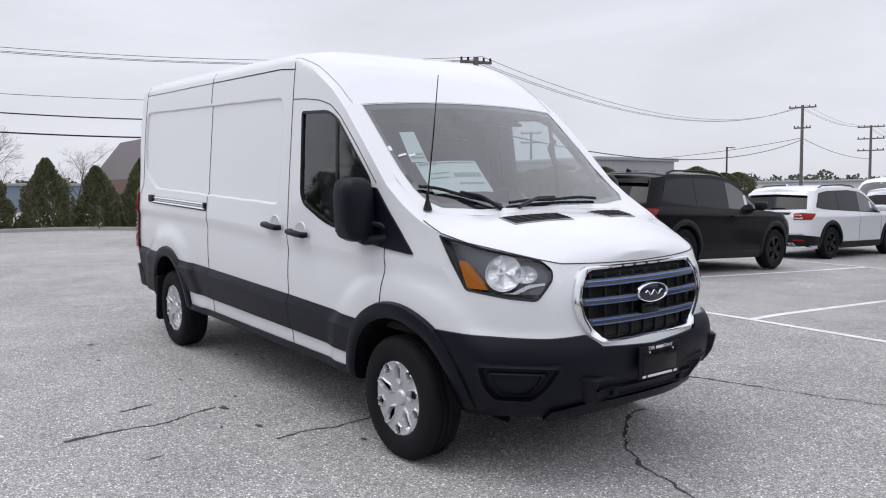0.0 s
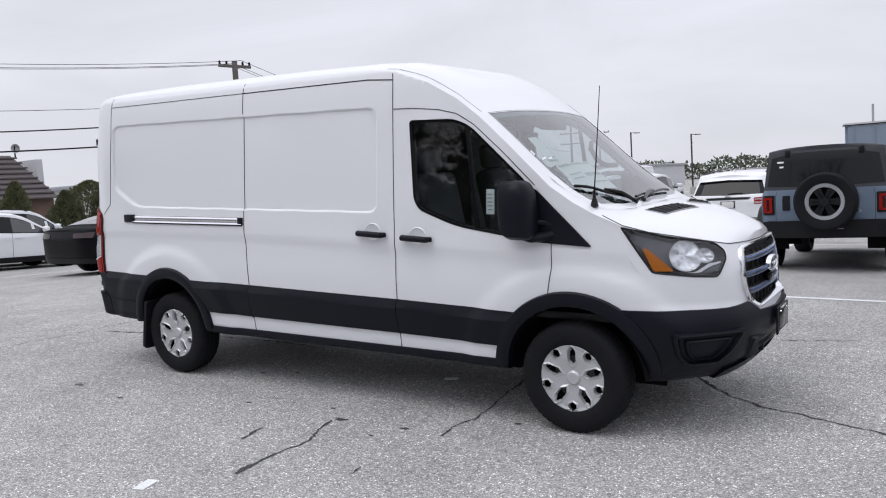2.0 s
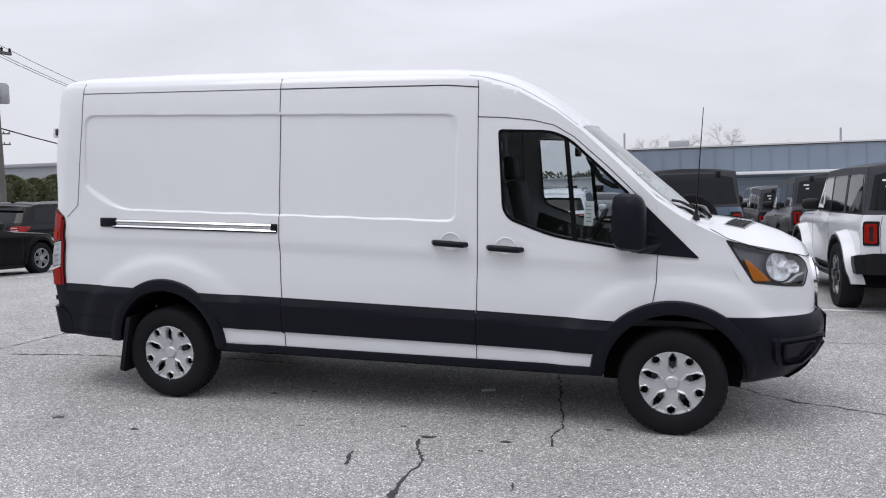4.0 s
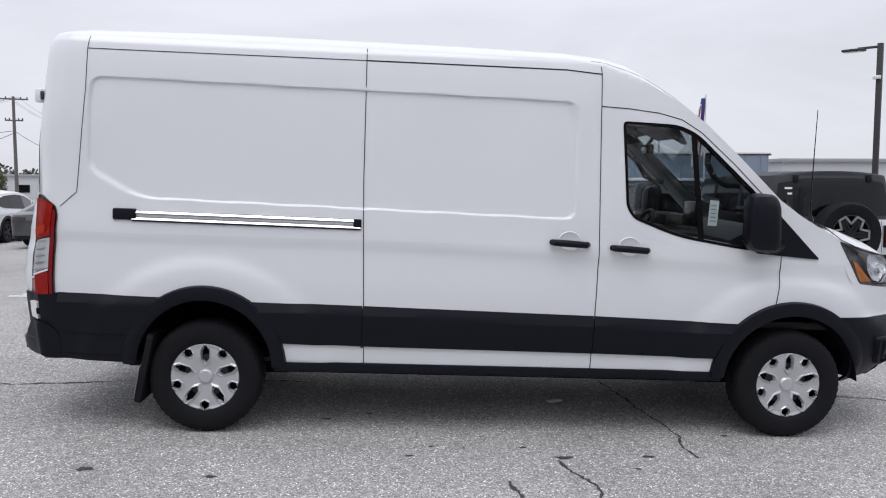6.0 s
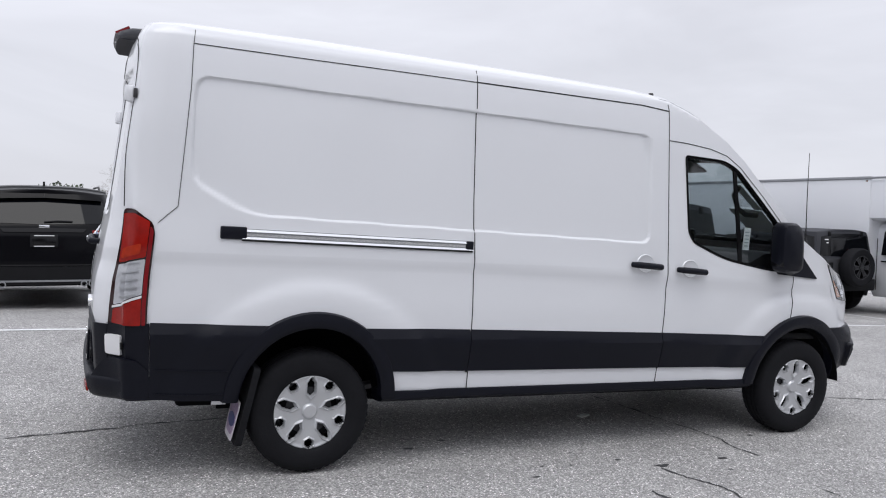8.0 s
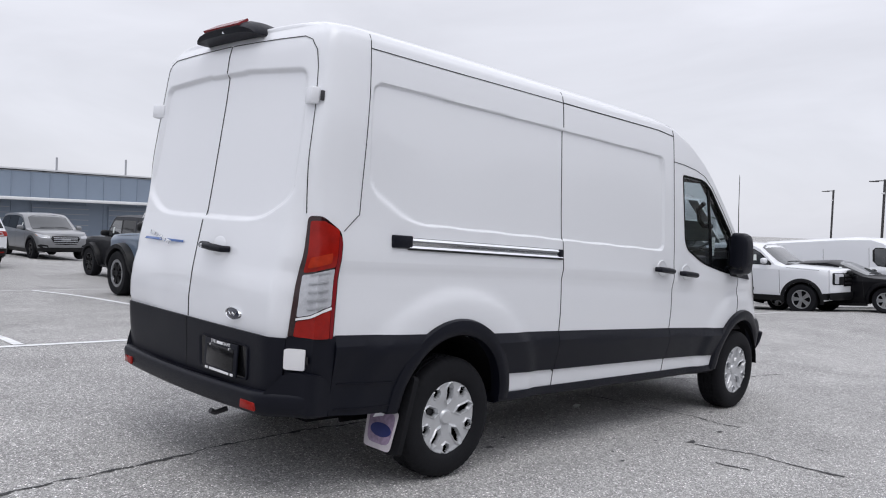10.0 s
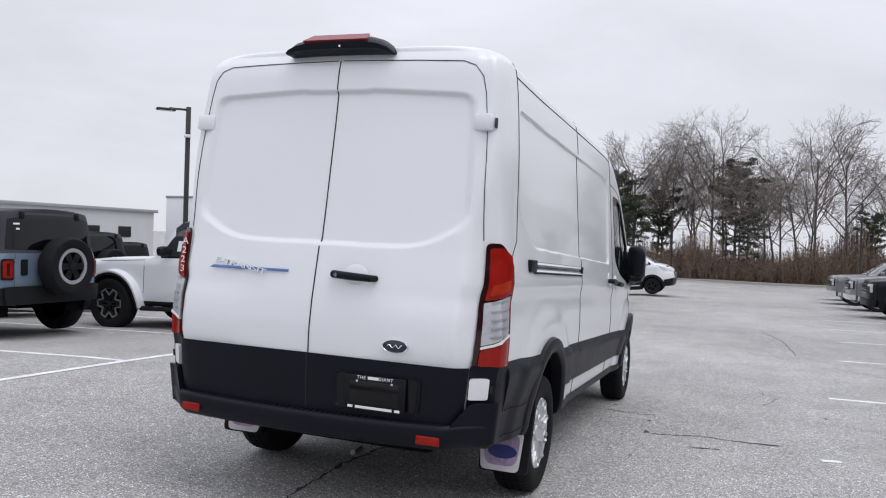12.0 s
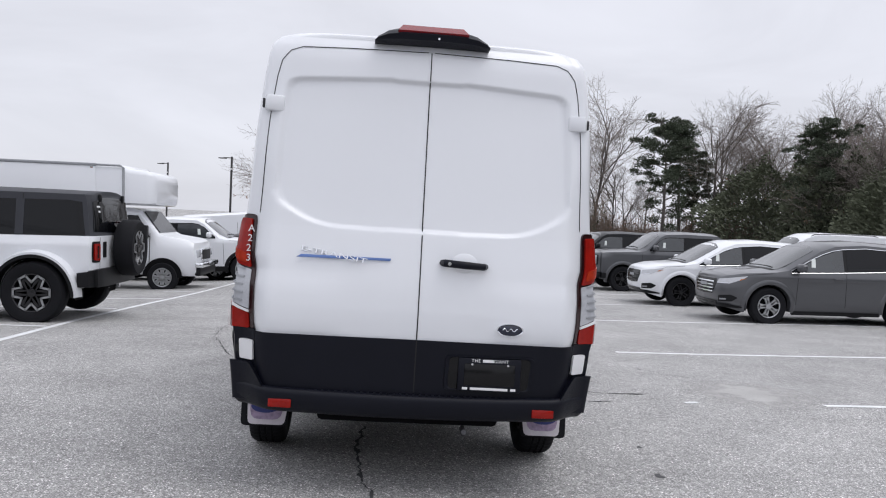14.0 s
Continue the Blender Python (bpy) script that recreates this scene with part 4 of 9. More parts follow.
def build_windscreen():
    def top(u, v, o):
        return lid(u, v, o)
    part("screen_surround", edge_ring(WINDSCREEN, 0.055, 0.0006, -0.004, 0.0012, top, 2), WHITE, van)
    band = edge_ring(WINDSCREEN, 0.003, 0.0018, -0.012, -0.004, top, 2)
    inner = offset_poly(WINDSCREEN, -0.012)
    cu = s_at(3.55)
    n = len(inner)
    rows = [[], []]
    for i in range(n):
        for k in range(2):
            u = inner[i][0] + (inner[(i + 1) % n][0] - inner[i][0]) * k / 2
            v = inner[i][1] + (inner[(i + 1) % n][1] - inner[i][1]) * k / 2
            rows[0].append(top(u, v, -0.004))
            rows[1].append(top(cu + (u - cu) * (0.93 if u < cu else 0.90), v * 0.975, -0.004))
    join(band, rings(rows, cap=False))
    part("windscreen_band", band, BAND, van, "dark printed windscreen border")
    part("windscreen", sz_patch(WINDSCREEN, -0.002, 0, -1, 0.08, top), GLASS_FRONT, van, "clear windscreen").visible_shadow = False
    # roof channels running down to the windscreen corners
    for sd in (-1, 1):
        ditch = [(2.36, 0.975), (2.55, 0.962), (2.8, 0.945), (3.0, 0.932), (3.10, 0.925)]
        poly = [(s_at(x), sd * (t + 0.003)) for x, t in ditch] + [(s_at(x), sd * (t - 0.003)) for x, t in ditch[::-1]]
        part("roof_channel", sz_patch(poly, 0.002, 0.003, -1, 0.05, top), CHROME_DULL, van)
    # sensor pod behind the glass
    part("sensor_pod", sz_patch([(s_at(3.12), -0.22), (s_at(3.12), 0.22), (s_at(3.20), 0.17), (s_at(3.30), 0.05), (s_at(3.30), -0.05), (s_at(3.20), -0.17)], -0.012, 0.02, -1, 0.06, top), INTERIOR, van)
    # papers behind the glass
    def sheet_on_glass(corners, name, lines):
        def at(f, g):
            (a0, b0), (a1, b1), (a2, b2), (a3, b3) = corners
            u = (a0 * (1 - f) + a1 * f) * (1 - g) + (a3 * (1 - f) + a2 * f) * g
            v = (b0 * (1 - f) + b1 * f) * (1 - g) + (b3 * (1 - f) + b2 * f) * g
            return s_at(u), v
        def piece(f0, f1, g0, g1, o):
            return sz_patch([at(f0, g0), at(f1, g0), at(f1, g1), at(f0, g1)], o, 0, -1, 0.08, top)
        ob = part(name, piece(0, 1, 0, 1, -0.015), PAPER, van, "printed paper sheet taped inside the windscreen")
        for f0, f1, g0, g1 in lines:
            part("print_bar", piece(f0, f1, g0, g1, -0.011), PAPER_INK, ob)
    sheet_on_glass([(3.547, -0.737), (3.598, -0.30), (3.821, -0.338), (3.765, -0.753)], "window_sheet", ((0.03, 0.34, 0.03, 0.10), (0.36, 0.97, 0.05, 0.08), (0.5, 0.95, 0.40, 0.52), (0.5, 0.93, 0.72, 0.76), (0.1, 0.45, 0.35, 0.38), (0.1, 0.4, 0.5, 0.53)))
    sheet_on_glass([(3.339, -0.716), (3.352, -0.607), (3.556, -0.645), (3.535, -0.757)], "narrow_sheet", ((0.15, 0.9, 0.74, 0.79), (0.15, 0.9, 0.85, 0.90)))
    # handwriting on the glass, as bars
    for u, v, du, dv in ((3.425, -0.865, 0.030, 0.022), (3.49, -0.83, 0.012, 0.06), (3.505, -0.76, 0.012, 0.05)):
        part("chalk_bar", sz_patch([(s_at(u), v), (s_at(u + du), v), (s_at(u + du), v + dv), (s_at(u), v + dv)], 0.003, 0, -1, 0.1, top), WHITE_PLASTIC, van)
    # wipers
    for t0, t1, u0, u1 in ((-0.41, -0.84, 3.958, 3.72), (-0.33, 0.48, 3.945, 3.925)):
        wp = thing_part("wiper", van)
        pts = [lid(s_at(u0 + (u1 - u0) * k / 10), t0 + (t1 - t0) * k / 10, 0.02 + 0.004 * math.sin(k)) for k in range(11)]
        part("wiper_blade", tube(pts, 0.010, 6), GLOSS_BLACK, wp)
        mid = pts[5]
        end = lid(s_at(3.985), t0 * 0.95 + t1 * 0.05, 0.02)
        part("wiper_arm", tube([end, end.lerp(mid, 0.5) + Vector((0, 0, 0.03)), mid + Vector((0, 0, 0.015))], [0.014, 0.011, 0.009], 8), GLOSS_BLACK, wp)
    # bonnet vents
    for sd in (-1, 1):
        vent = thing_part("bonnet_vent", van)
        va = [(4.072, 0.555), (4.165, 0.145), (4.345, 0.20), (4.225, 0.605)]
        quad = lambda f, g: tuple((va[0][k] * (1 - f) + va[1][k] * f) * (1 - g) + (va[3][k] * (1 - f) + va[2][k] * f) * g for k in (0, 1))
        pts = lambda f0, f1, g0, g1: [(s_at(quad(f, g)[0]), sd * quad(f, g)[1]) for f, g in ((f0, g0), (f1, g0), (f1, g1), (f0, g1))]
        part("vent_frame", sz_patch(pts(0, 1, 0, 1), 0.004, 0.004, -1, 0.05, top), CHROME_DULL, vent)
        part("vent_mesh", sz_patch(pts(0.03, 0.97, 0.08, 0.92), 0.008, 0.003, -1, 0.05, top), SEAM, vent)
        for k in range(4):
            part("vent_slat", sz_patch(pts(0.04, 0.96, 0.16 + 0.19 * k, 0.20 + 0.19 * k), 0.012, 0.004, -1, 0.08, top), PLASTIC, vent)
        for k in range(3):
            part("vent_rib", sz_patch(pts(0.24 + 0.25 * k, 0.255 + 0.25 * k, 0.1, 0.9), 0.0125, 0.004, -1, 0.08, top), PLASTIC, vent)
    # aerial
    an = thing_part("aerial", van)
    p = lid(s_at(3.87), -0.895)
    part("aerial_base", lathe([(0.0, 0.0), (0.026, 0.0), (0.022, 0.02), (0.010, 0.06), (0.007, 0.10), (0.0, 0.10)], 14, "z", at=p), GLOSS_BLACK, an)
    part("aerial_rod", tube([p + Vector((0, 0, 0.08)), p + Vector((0.012, 0.03, 0.40)), p + Vector((0.025, 0.055, 0.73))], [0.0045, 0.0035, 0.0025], 6), GLOSS_BLACK, an)


BAND = material("glass_band", (0.05, 0.055, 0.06), 0.10, coat=0.5, vary=0.1)
build_windscreen()


def build_van_front():
    # bumper: lower skin round the nose
    bp = thing_part("front_bumper", van)
    for sd in (-1, 1):
        poly = [(s_at(3.99), 0.829), (s_at(4.3), 0.826), (s_nose(0.62), 0.828), (s_nose(0.44), 0.836), (s_nose(0.36), 0.775), (S_END, 0.752), (S_END, 0.45), (s_nose(0.42), 0.44), (s_nose(0.58), 0.392), (s_at(4.3), 0.366), (s_at(4.19), 0.372), (s_at(4.20), 0.46), (s_at(4.185), 0.56), (s_at(4.10), 0.70), (s_at(4.03), 0.79)]
        part("bumper_skin", sz_patch(poly, 0.016, 0.03, sd, 0.045), PLASTIC, bp, "black grained plastic bumper")
        lower = [(s_nose(0.60), 0.43), (s_nose(0.42), 0.47), (S_END, 0.47), (S_END, 0.40), (s_nose(0.5), 0.378), (s_nose(0.63), 0.368)]
        part("bumper_lip", sz_patch(lower, 0.04, 0.05, sd), PLASTIC, bp)
        fog = round_poly([(s_at(4.35), 0.682), (s_nose(0.592), 0.690), (s_nose(0.64), 0.575), (s_nose(0.685), 0.512), (s_at(4.41), 0.512), (s_at(4.37), 0.57)], 0.025, 4)
        cu, cv = sum(p[0] for p in fog) / len(fog), sum(p[1] for p in fog) / len(fog)
        grow = lambda k, o: [skin(cu + (u - cu) * k, cv + (v - cv) * k, o, sd) for u, v in fog]
        part("fog_surround", rings([grow(1.22, 0.015), grow(1.16, 0.046), grow(1.02, 0.050), grow(0.94, 0.020), grow(0.80, 0.0175), grow(0.74, 0.036), grow(0.66, 0.040), grow(0.60, 0.022), grow(0.0, 0.022)], cap=False), PLASTIC, bp)
    # intake below the number plate
    yz = lambda y, z, o=0.0: skin(s_nose(abs(y)), z, o, -1 if y < 0 else 1)
    slot = round_poly([(-0.43, 0.598), (0.43, 0.598), (0.37, 0.482), (-0.37, 0.482)], 0.02, 3)
    wide = lambda ky, kz, o: [yz(y * ky, 0.54 + (z - 0.54) * kz, o) for y, z in slot]
    intake = rings([wide(0.97, 0.86, 0.030), wide(0.94, 0.74, 0.0185), [yz(0, 0.54, 0.018)] * len(slot)], cap=False)
    part("skid_frame", rings([wide(1.16, 1.55, 0.014), wide(1.12, 1.35, 0.040), wide(1.0, 1.02, 0.046), wide(0.96, 0.84, 0.026)], cap=False), PLASTIC, bp, "raised black skid surround")
    part("slot_bar", rings([[yz(y, z, o) for z, o in ((0.532, 0.018), (0.532, 0.034), (0.545, 0.036), (0.555, 0.018))] for y in np.linspace(-0.37, 0.37, 13)]), PLASTIC, bp)
    part("lower_intake", intake, SEAM, bp)
    for sd in (-1, 1):
        part("tow_cover", box((0.03, 0.03, 0.05), yz(sd * 0.27, 0.525, 0.03), 0.008), PLASTIC, bp)
    # grille: chrome rim, recess, four bars edged in blue, oval emblem
    gr = thing_part("grille", van)
    g = round_poly(GRILLE, 0.03, 3)
    grow = lambda k, o: [yz(y * k, 0.975 + (z - 0.975) * k, o) for y, z in g]
    part("grille_rim", rings([grow(1.045, -0.004), grow(1.04, 0.018), grow(1.0, 0.022), grow(0.945, 0.012), grow(0.94, -0.03)], cap=False), CHROME, gr, "chrome grille surround")
    part("grille_back", rings([grow(0.95, -0.045), [yz(0, 0.975, -0.045)] * len(g)], cap=False), SEAM, gr)
    def bar_at(z, half, nm, hgt, o, mat):
        loops = []
        for y in np.linspace(-half, half, 21):
            loops.append([yz(y, z + dz, oo) for dz, oo in ((-hgt, -0.03), (-hgt, o - 0.006), (-hgt * 0.6, o), (hgt * 0.6, o), (hgt, o - 0.006), (hgt, -0.03))])
        part(nm, rings(loops), mat, gr)
    for z, half in ((1.092, 0.445), (1.0, 0.465), (0.895, 0.425)):
        bar_at(z, half, "grille_bar", 0.019, 0.012, GRILLE_BAR)
        bar_at(z + 0.010, half - 0.015, "blue_strip", 0.0045, 0.017, BLUE_TRIM)
        bar_at(z - 0.012, half - 0.02, "blue_strip", 0.0028, 0.014, BLUE_TRIM)
    for k in range(9):
        y = -0.40 + 0.10 * k
        part("grille_web", box((0.02, 0.012, 0.34), yz(y, 0.97, -0.03), 0.0), SEAM, gr)
    part("grille_top_mesh", rings([[yz(y, z, -0.02) for y, z in ((-0.43, 1.118), (0.43, 1.118), (0.41, 1.145), (-0.41, 1.145))], [yz(y, z, -0.03) for y, z in ((-0.43, 1.118), (0.43, 1.118), (0.41, 1.145), (-0.41, 1.145))]]), PLASTIC, gr)
    emblem(van, yz(0, 1.02, 0.028), Matrix.Rotation(radians(90), 4, "Z") @ Matrix.Rotation(radians(90), 4, "X"), 0.125, 0.052)
    part("camera_pod", box((0.03, 0.14, 0.06), yz(0, 0.935, 0.006), 0.008), GLOSS_BLACK, gr)
    # number-plate holder
    plate_holder(van, Matrix.Translation(yz(0, 0.665, 0.035) + Vector((0.006, 0, 0))) @ Matrix.Rotation(radians(90), 4, "Z") @ Matrix.Rotation(radians(90), 4, "X"), "front_plate_holder")


def emblem(parent, at, turn, a, b):
    """A plain oval badge."""
    e = thing_part("badge", parent)
    def oval(k, h):
        return [(a * k * math.cos(t), b * k * math.sin(t), h) for t in (2 * math.pi * i / 36 for i in range(36))]
    o1 = part("badge_rim", rings([oval(1.0, -0.02), oval(1.0, 0.006), oval(0.96, 0.010), oval(0.90, 0.008), oval(0.88, 0.004)], cap=False), CHROME, e, "bright oval rim")
    o2 = part("badge_face", rings([oval(0.92, 0.003), oval(0.6, 0.008), oval(0.0, 0.009)], cap=False), BLUE_LOGO, e, "dark oval face")
    pts = [(-0.6 + 1.2 * k / 24, 0.22 * math.sin(k * 0.6)) for k in range(25)]
    o3 = part("badge_stroke", tube([(a * x * 0.9, b * y, 0.010) for x, y in pts], 0.0042 * a / 0.125, 6), CHROME, e)
    for o in (o1, o2, o3):
        o.matrix_basis = Matrix.Translation(at) @ turn


def plate_holder(parent, m, name):
    """A black dealer plate insert with white lettering and its frame."""
    p = thing_part(name, parent)
    o = part("plate_frame", box((0.335, 0.175, 0.012), (0, 0, 0), 0.008), PLASTIC, p, "black dealer plate frame")
    o.matrix_basis = m
    o = part("plate_insert", box((0.27, 0.115, 0.01), (0, 0.0, 0.004), 0.003), GLOSS_BLACK, p, "blank black plate insert")
    o.matrix_basis = m
    writing("THE        GIANT", 0.024, m @ Matrix.Translation((0, 0.073, 0.0068)), WHITE_PLASTIC, p, "plate_lettering", "white raised lettering", spread=1.15)
    for x, y, w, h in ((-0.010, 0.073, 0.058, 0.015), (0.0, -0.074, 0.20, 0.013), (-0.128, -0.074, 0.028, 0.013), (0.128, -0.074, 0.028, 0.013)):
        o = part("print_bar", box((w, h, 0.003), (x, y, 0.007), 0.001), WHITE_PLASTIC, p)
        o.matrix_basis = m
    for x in (-0.095, 0.095):
        o = part("screw", lathe([(0.0, 0.014), (0.006, 0.014), (0.007, 0.006)], 10, "z", at=(x, 0.055, 0)), CHROME, p)
        o.matrix_basis = m


GRILLE_BAR = material("grille_bar", (0.03, 0.032, 0.04), 0.3, vary=0.1, coat=0.3)
build_van_front()


def build_van_rear():
    yz = lambda y, z, o=0.0: skin(s_tail(abs(y)), z, o, -1 if y < 0 else 1)
    bp = thing_part("rear_bumper", van)
    right, left = SHELL["rear_door_right"], SHELL["rear_door_left"]
    for sd, door in ((-1, right), (1, left)):
        poly = [(s_tail(0.0), 0.53), (s_tail(0.845), 0.53), (s_tail(0.85), 0.835), (s_tail(0.0), 0.838)]
        part("door_cladding", sz_patch(poly, 0.014, 0.03, sd), PLASTIC, door, "black grained plastic lower door panel")
        horn = [(s_tail(0.79), 0.475), (s_at(-0.897), 0.446), (s_at(-0.897), 0.60), (s_at(-0.96), 0.655), (s_at(-1.03), 0.668), (s_tail(0.868), 0.668), (s_tail(0.838), 0.61), (s_tail(0.80), 0.54)]
        flow = lambda u, v, o: skin(u, v, o + 0.03 * smooth(s_at(-0.90), s_at(-1.08), u) if o > 0 else o, sd)
        part("bumper_side", sz_patch(round_poly(horn, 0.02, 3), 0.019, 0.05, sd, 0.03, flow), PLASTIC, bp)
        part("moulding_crease", sz_patch(xz([(-0.86, 0.612), (-0.48, 0.602), (-0.48, 0.596), (-0.86, 0.606)]), 0.021, 0.008, sd), PLASTIC, bp)
        part("moulding_crease", sz_patch(xz([(-0.86, 0.478), (-0.46, 0.472), (-0.46, 0.466), (-0.86, 0.472)]), 0.021, 0.008, sd), PLASTIC, bp)
        # mud flap with a printed badge
        fl = thing_part("mud_flap", van)
        fl.matrix_basis = Matrix.Translation((-0.385, sd * 0.068, 0.5)) @ Matrix.Rotation(radians(11), 4, "Y") @ Matrix.Translation((0.46, 0, -0.5 + 0.075))
        part("flap_sheet", prism(round_poly([(sd * 0.645, 0.34), (sd * 0.905, 0.34), (sd * 0.89, 0.115), (sd * 0.67, 0.115)], 0.03, 3), 0.002, "yz", -0.4570), FLAP, fl, "white and red printed mud flap")
        part("flap_front", prism(round_poly([(sd * 0.635, 0.55), (sd * 0.945, 0.55), (sd * 0.935, 0.105), (sd * 0.655, 0.105)], 0.03, 3), 0.036, "yz", -0.438), RUBBER, fl)
        part("flap_print", prism(round_poly([(sd * 0.675, 0.325), (sd * 0.888, 0.325), (sd * 0.875, 0.145), (sd * 0.69, 0.145)], 0.05, 3), 0.002, "yz", -0.4595), FLAP_BLUE, fl)
        part("flap_oval", prism([(sd * 0.79 + 0.085 * math.cos(t), 0.222 + 0.038 * math.sin(t)) for t in (2 * math.pi * i / 24 for i in range(24))], 0.002, "yz", -0.4618), FLAP_NAVY, fl)
        part("flap_bar", prism([(sd * 0.70, 0.285), (sd * 0.86, 0.285), (sd * 0.86, 0.312), (sd * 0.70, 0.312)], 0.002, "yz", -0.4592), FLAP_NAVY, fl)
        # reflectors
        p = yz(sd * 0.715, 0.478, 0.060)
        part("reflector", box((0.012, 0.12, 0.045), p, 0.005, turn=Matrix.Rotation(radians(-sd * 6), 4, "Z")), RED_LENS, bp, "red rear reflector")
    # step bumper: swept round the tail
    loops = []
    prof = ((0.545, 0.0), (0.545, 0.035), (0.535, 0.048), (0.52, 0.054), (0.475, 0.052), (0.438, 0.040), (0.42, 0.02), (0.415, 0.0), (0.42, -0.06))
    for k in range(-24, 25):
        u = abs(k) / 24 * (s_at(-0.80))
        lift = 0.030 * (abs(k) / 24) ** 2
        thin = 1 - 0.95 * smooth(0.66, 1.0, abs(k) / 24)
        loops.append([skin(u, z + lift, o * thin + 0.008, -1 if k < 0 else 1) for z, o in prof])
    part("bumper_beam", rings(loops, closed=False), PLASTIC, bp, "black grained plastic step bumper")
    for k in range(-22, 23):
        p = yz(k * 0.035, 0.548, 0.028)
        part("step_rib", box((0.035, 0.012, 0.006), p, 0.002), PLASTIC, bp)
    # door gap and edge lines
    for sd in (-1, 1):
        skin_line([(s_tail(0.0015), 2.38), (s_tail(0.0015), 0.84)], 0.003, side=sd)
        skin_line([(s_tail(0.0015), 0.835), (s_tail(0.0015), 0.56)], 0.003, 0.0155, side=sd)
    # handle on the right-hand door
    hd = thing_part("door_handle", van)
    c = yz(-0.232, 1.243, 0.0)
    part("grip", tube([c + Vector((0.0, 0.118, 0.006)), c + Vector((-0.042, 0.108, 0.006)), c + Vector((-0.05, 0, 0)), c + Vector((-0.042, -0.100, -0.004)), c + Vector((0, -0.112, -0.004))], [0.017, 0.020, 0.020, 0.018, 0.016], 10), PLASTIC, hd, "black plastic pull handle")
    part("lock_barrel", lathe([(0.0, -0.064), (0.010, -0.064), (0.012, -0.05)], 12, "x", at=c + Vector((-0.003, 0.085, 0.004))), CHROME, hd)
    cupp = []
    for r, o in ((0.07, 0.0015), (0.06, 0.005), (0.0, 0.004)):
        cupp.append([yz(-0.232 + r * math.cos(a), 1.253 + 0.75 * r * math.sin(a), o) for a in (2 * math.pi * i / 20 for i in range(20))])
    part("handle_cup", rings(cupp, cap=False), WHITE, hd)
    # plate recess
    rec = thing_part("plate_recess", van)
    pl = round_poly([(-0.165, 0.765), (-0.635, 0.765), (-0.635, 0.585), (-0.165, 0.585)], 0.03, 4)
    grow = lambda k, o: [yz(-0.40 + (y + 0.40) * k, 0.675 + (z - 0.675) * k, o) for y, z in pl]
    part("recess_rim", rings([grow(1.03, 0.012), grow(1.02, 0.022), grow(0.97, 0.022), grow(0.93, 0.015)], cap=False), PLASTIC, rec)
    part("recess_floor", rings([grow(0.95, 0.0155), [yz(-0.40, 0.675, 0.0155)] * len(pl)], cap=False), GLOSS_BLACK, rec)
    turn = Matrix.Rotation(radians(-90), 4, "Z") @ Matrix.Rotation(radians(90), 4, "X")
    plate_holder(van, Matrix.Translation(yz(-0.40, 0.672, 0.028)) @ turn, "rear_plate_holder")
    emblem(van, yz(-0.49, 0.915, 0.004), turn, 0.072, 0.032)
    # model lettering over a blue bar
    tilt = Matrix.Translation(yz(0.40, 1.25, 0.010)) @ turn
    writing("E-TRANSIT", 0.034, tilt @ Matrix(((2.2, 0.3, 0, -0.055), (0, 1, 0, 0.009), (0, 0, 1, 0), (0, 0, 0, 1))), CHROME, left, "model_lettering", "chrome raised lettering", 0.004, 1.0)
    ob = part("model_bar", prism([(-0.25, -0.012), (0.24, -0.008), (0.245, 0.006), (-0.225, 0.004)], 0.006, "xy", 0, 0.0015), BLUE_TRIM, left, "blue accent bar")
    ob.matrix_basis = tilt
    # high stop lamp with camera
    st = thing_part("high_stop_lamp", van)
    loops = []
    for y, k in ((-0.335, 0.10), (-0.315, 0.42), (-0.26, 0.80), (-0.18, 1.0), (0.0, 1.04), (0.18, 1.0), (0.26, 0.80), (0.315, 0.42), (0.335, 0.10)):
        z0, h = 2.418 - 0.004 * (abs(y) / 0.335) ** 2, 0.098 * k
        y *= 0.93
        loops.append([(-0.86, y, z0), (-1.03, y, z0), (-1.06 - 0.03 * k, y, z0 + 0.12 * h), (-1.07 - 0.035 * k, y, z0 + 0.42 * h), (-1.055 - 0.02 * k, y, z0 + 0.70 * h), (-1.01, y, z0 + 0.95 * h), (-0.95, y, z0 + h), (-0.82, y, z0 + h * 0.8)])
    part("lamp_shroud", rings(loops), PLASTIC, st, "black lamp shroud")
    part("stop_lens", slab([(-1.104, -0.19, 2.474), (-1.104, 0.19, 2.474), (-1.03, 0.165, 2.521), (-1.03, -0.165, 2.521)], 0.016, (0.5, 0, -0.7)), RED_MID, st, "red high stop lens")
    part("camera_eye", lathe([(0.0, -0.004), (0.006, -0.004), (0.007, 0.01)], 14, "x", at=(-1.098, -0.03, 2.440)), CHROME, st)
    # underbody, axle, tow hook
    part("underbody", box((4.9, 1.06, 0.24), (1.75, 0, 0.41), 0.03), UNDER, van)
    part("battery_pack", box((2.75, 1.30, 0.14), (1.87, 0, 0.37), 0.04), UNDER, van)
    part("rear_axle", tube([(0, -0.8, 0.35), (0, 0.8, 0.35)], 0.06, 10), STEEL_DARK, van)
    part("drive_unit", lathe([(0.0, -0.2), (0.13, -0.18), (0.15, 0), (0.13, 0.18), (0.0, 0.2)], 20, "y", at=(-0.1, 0.2, 0.36)), UNDER, van)
    part("tow_eye", tube([(-1.05, -0.28, 0.36), (-1.12, -0.28, 0.345), (-1.15, -0.28, 0.36)], 0.015, 8), STEEL_DARK, van)
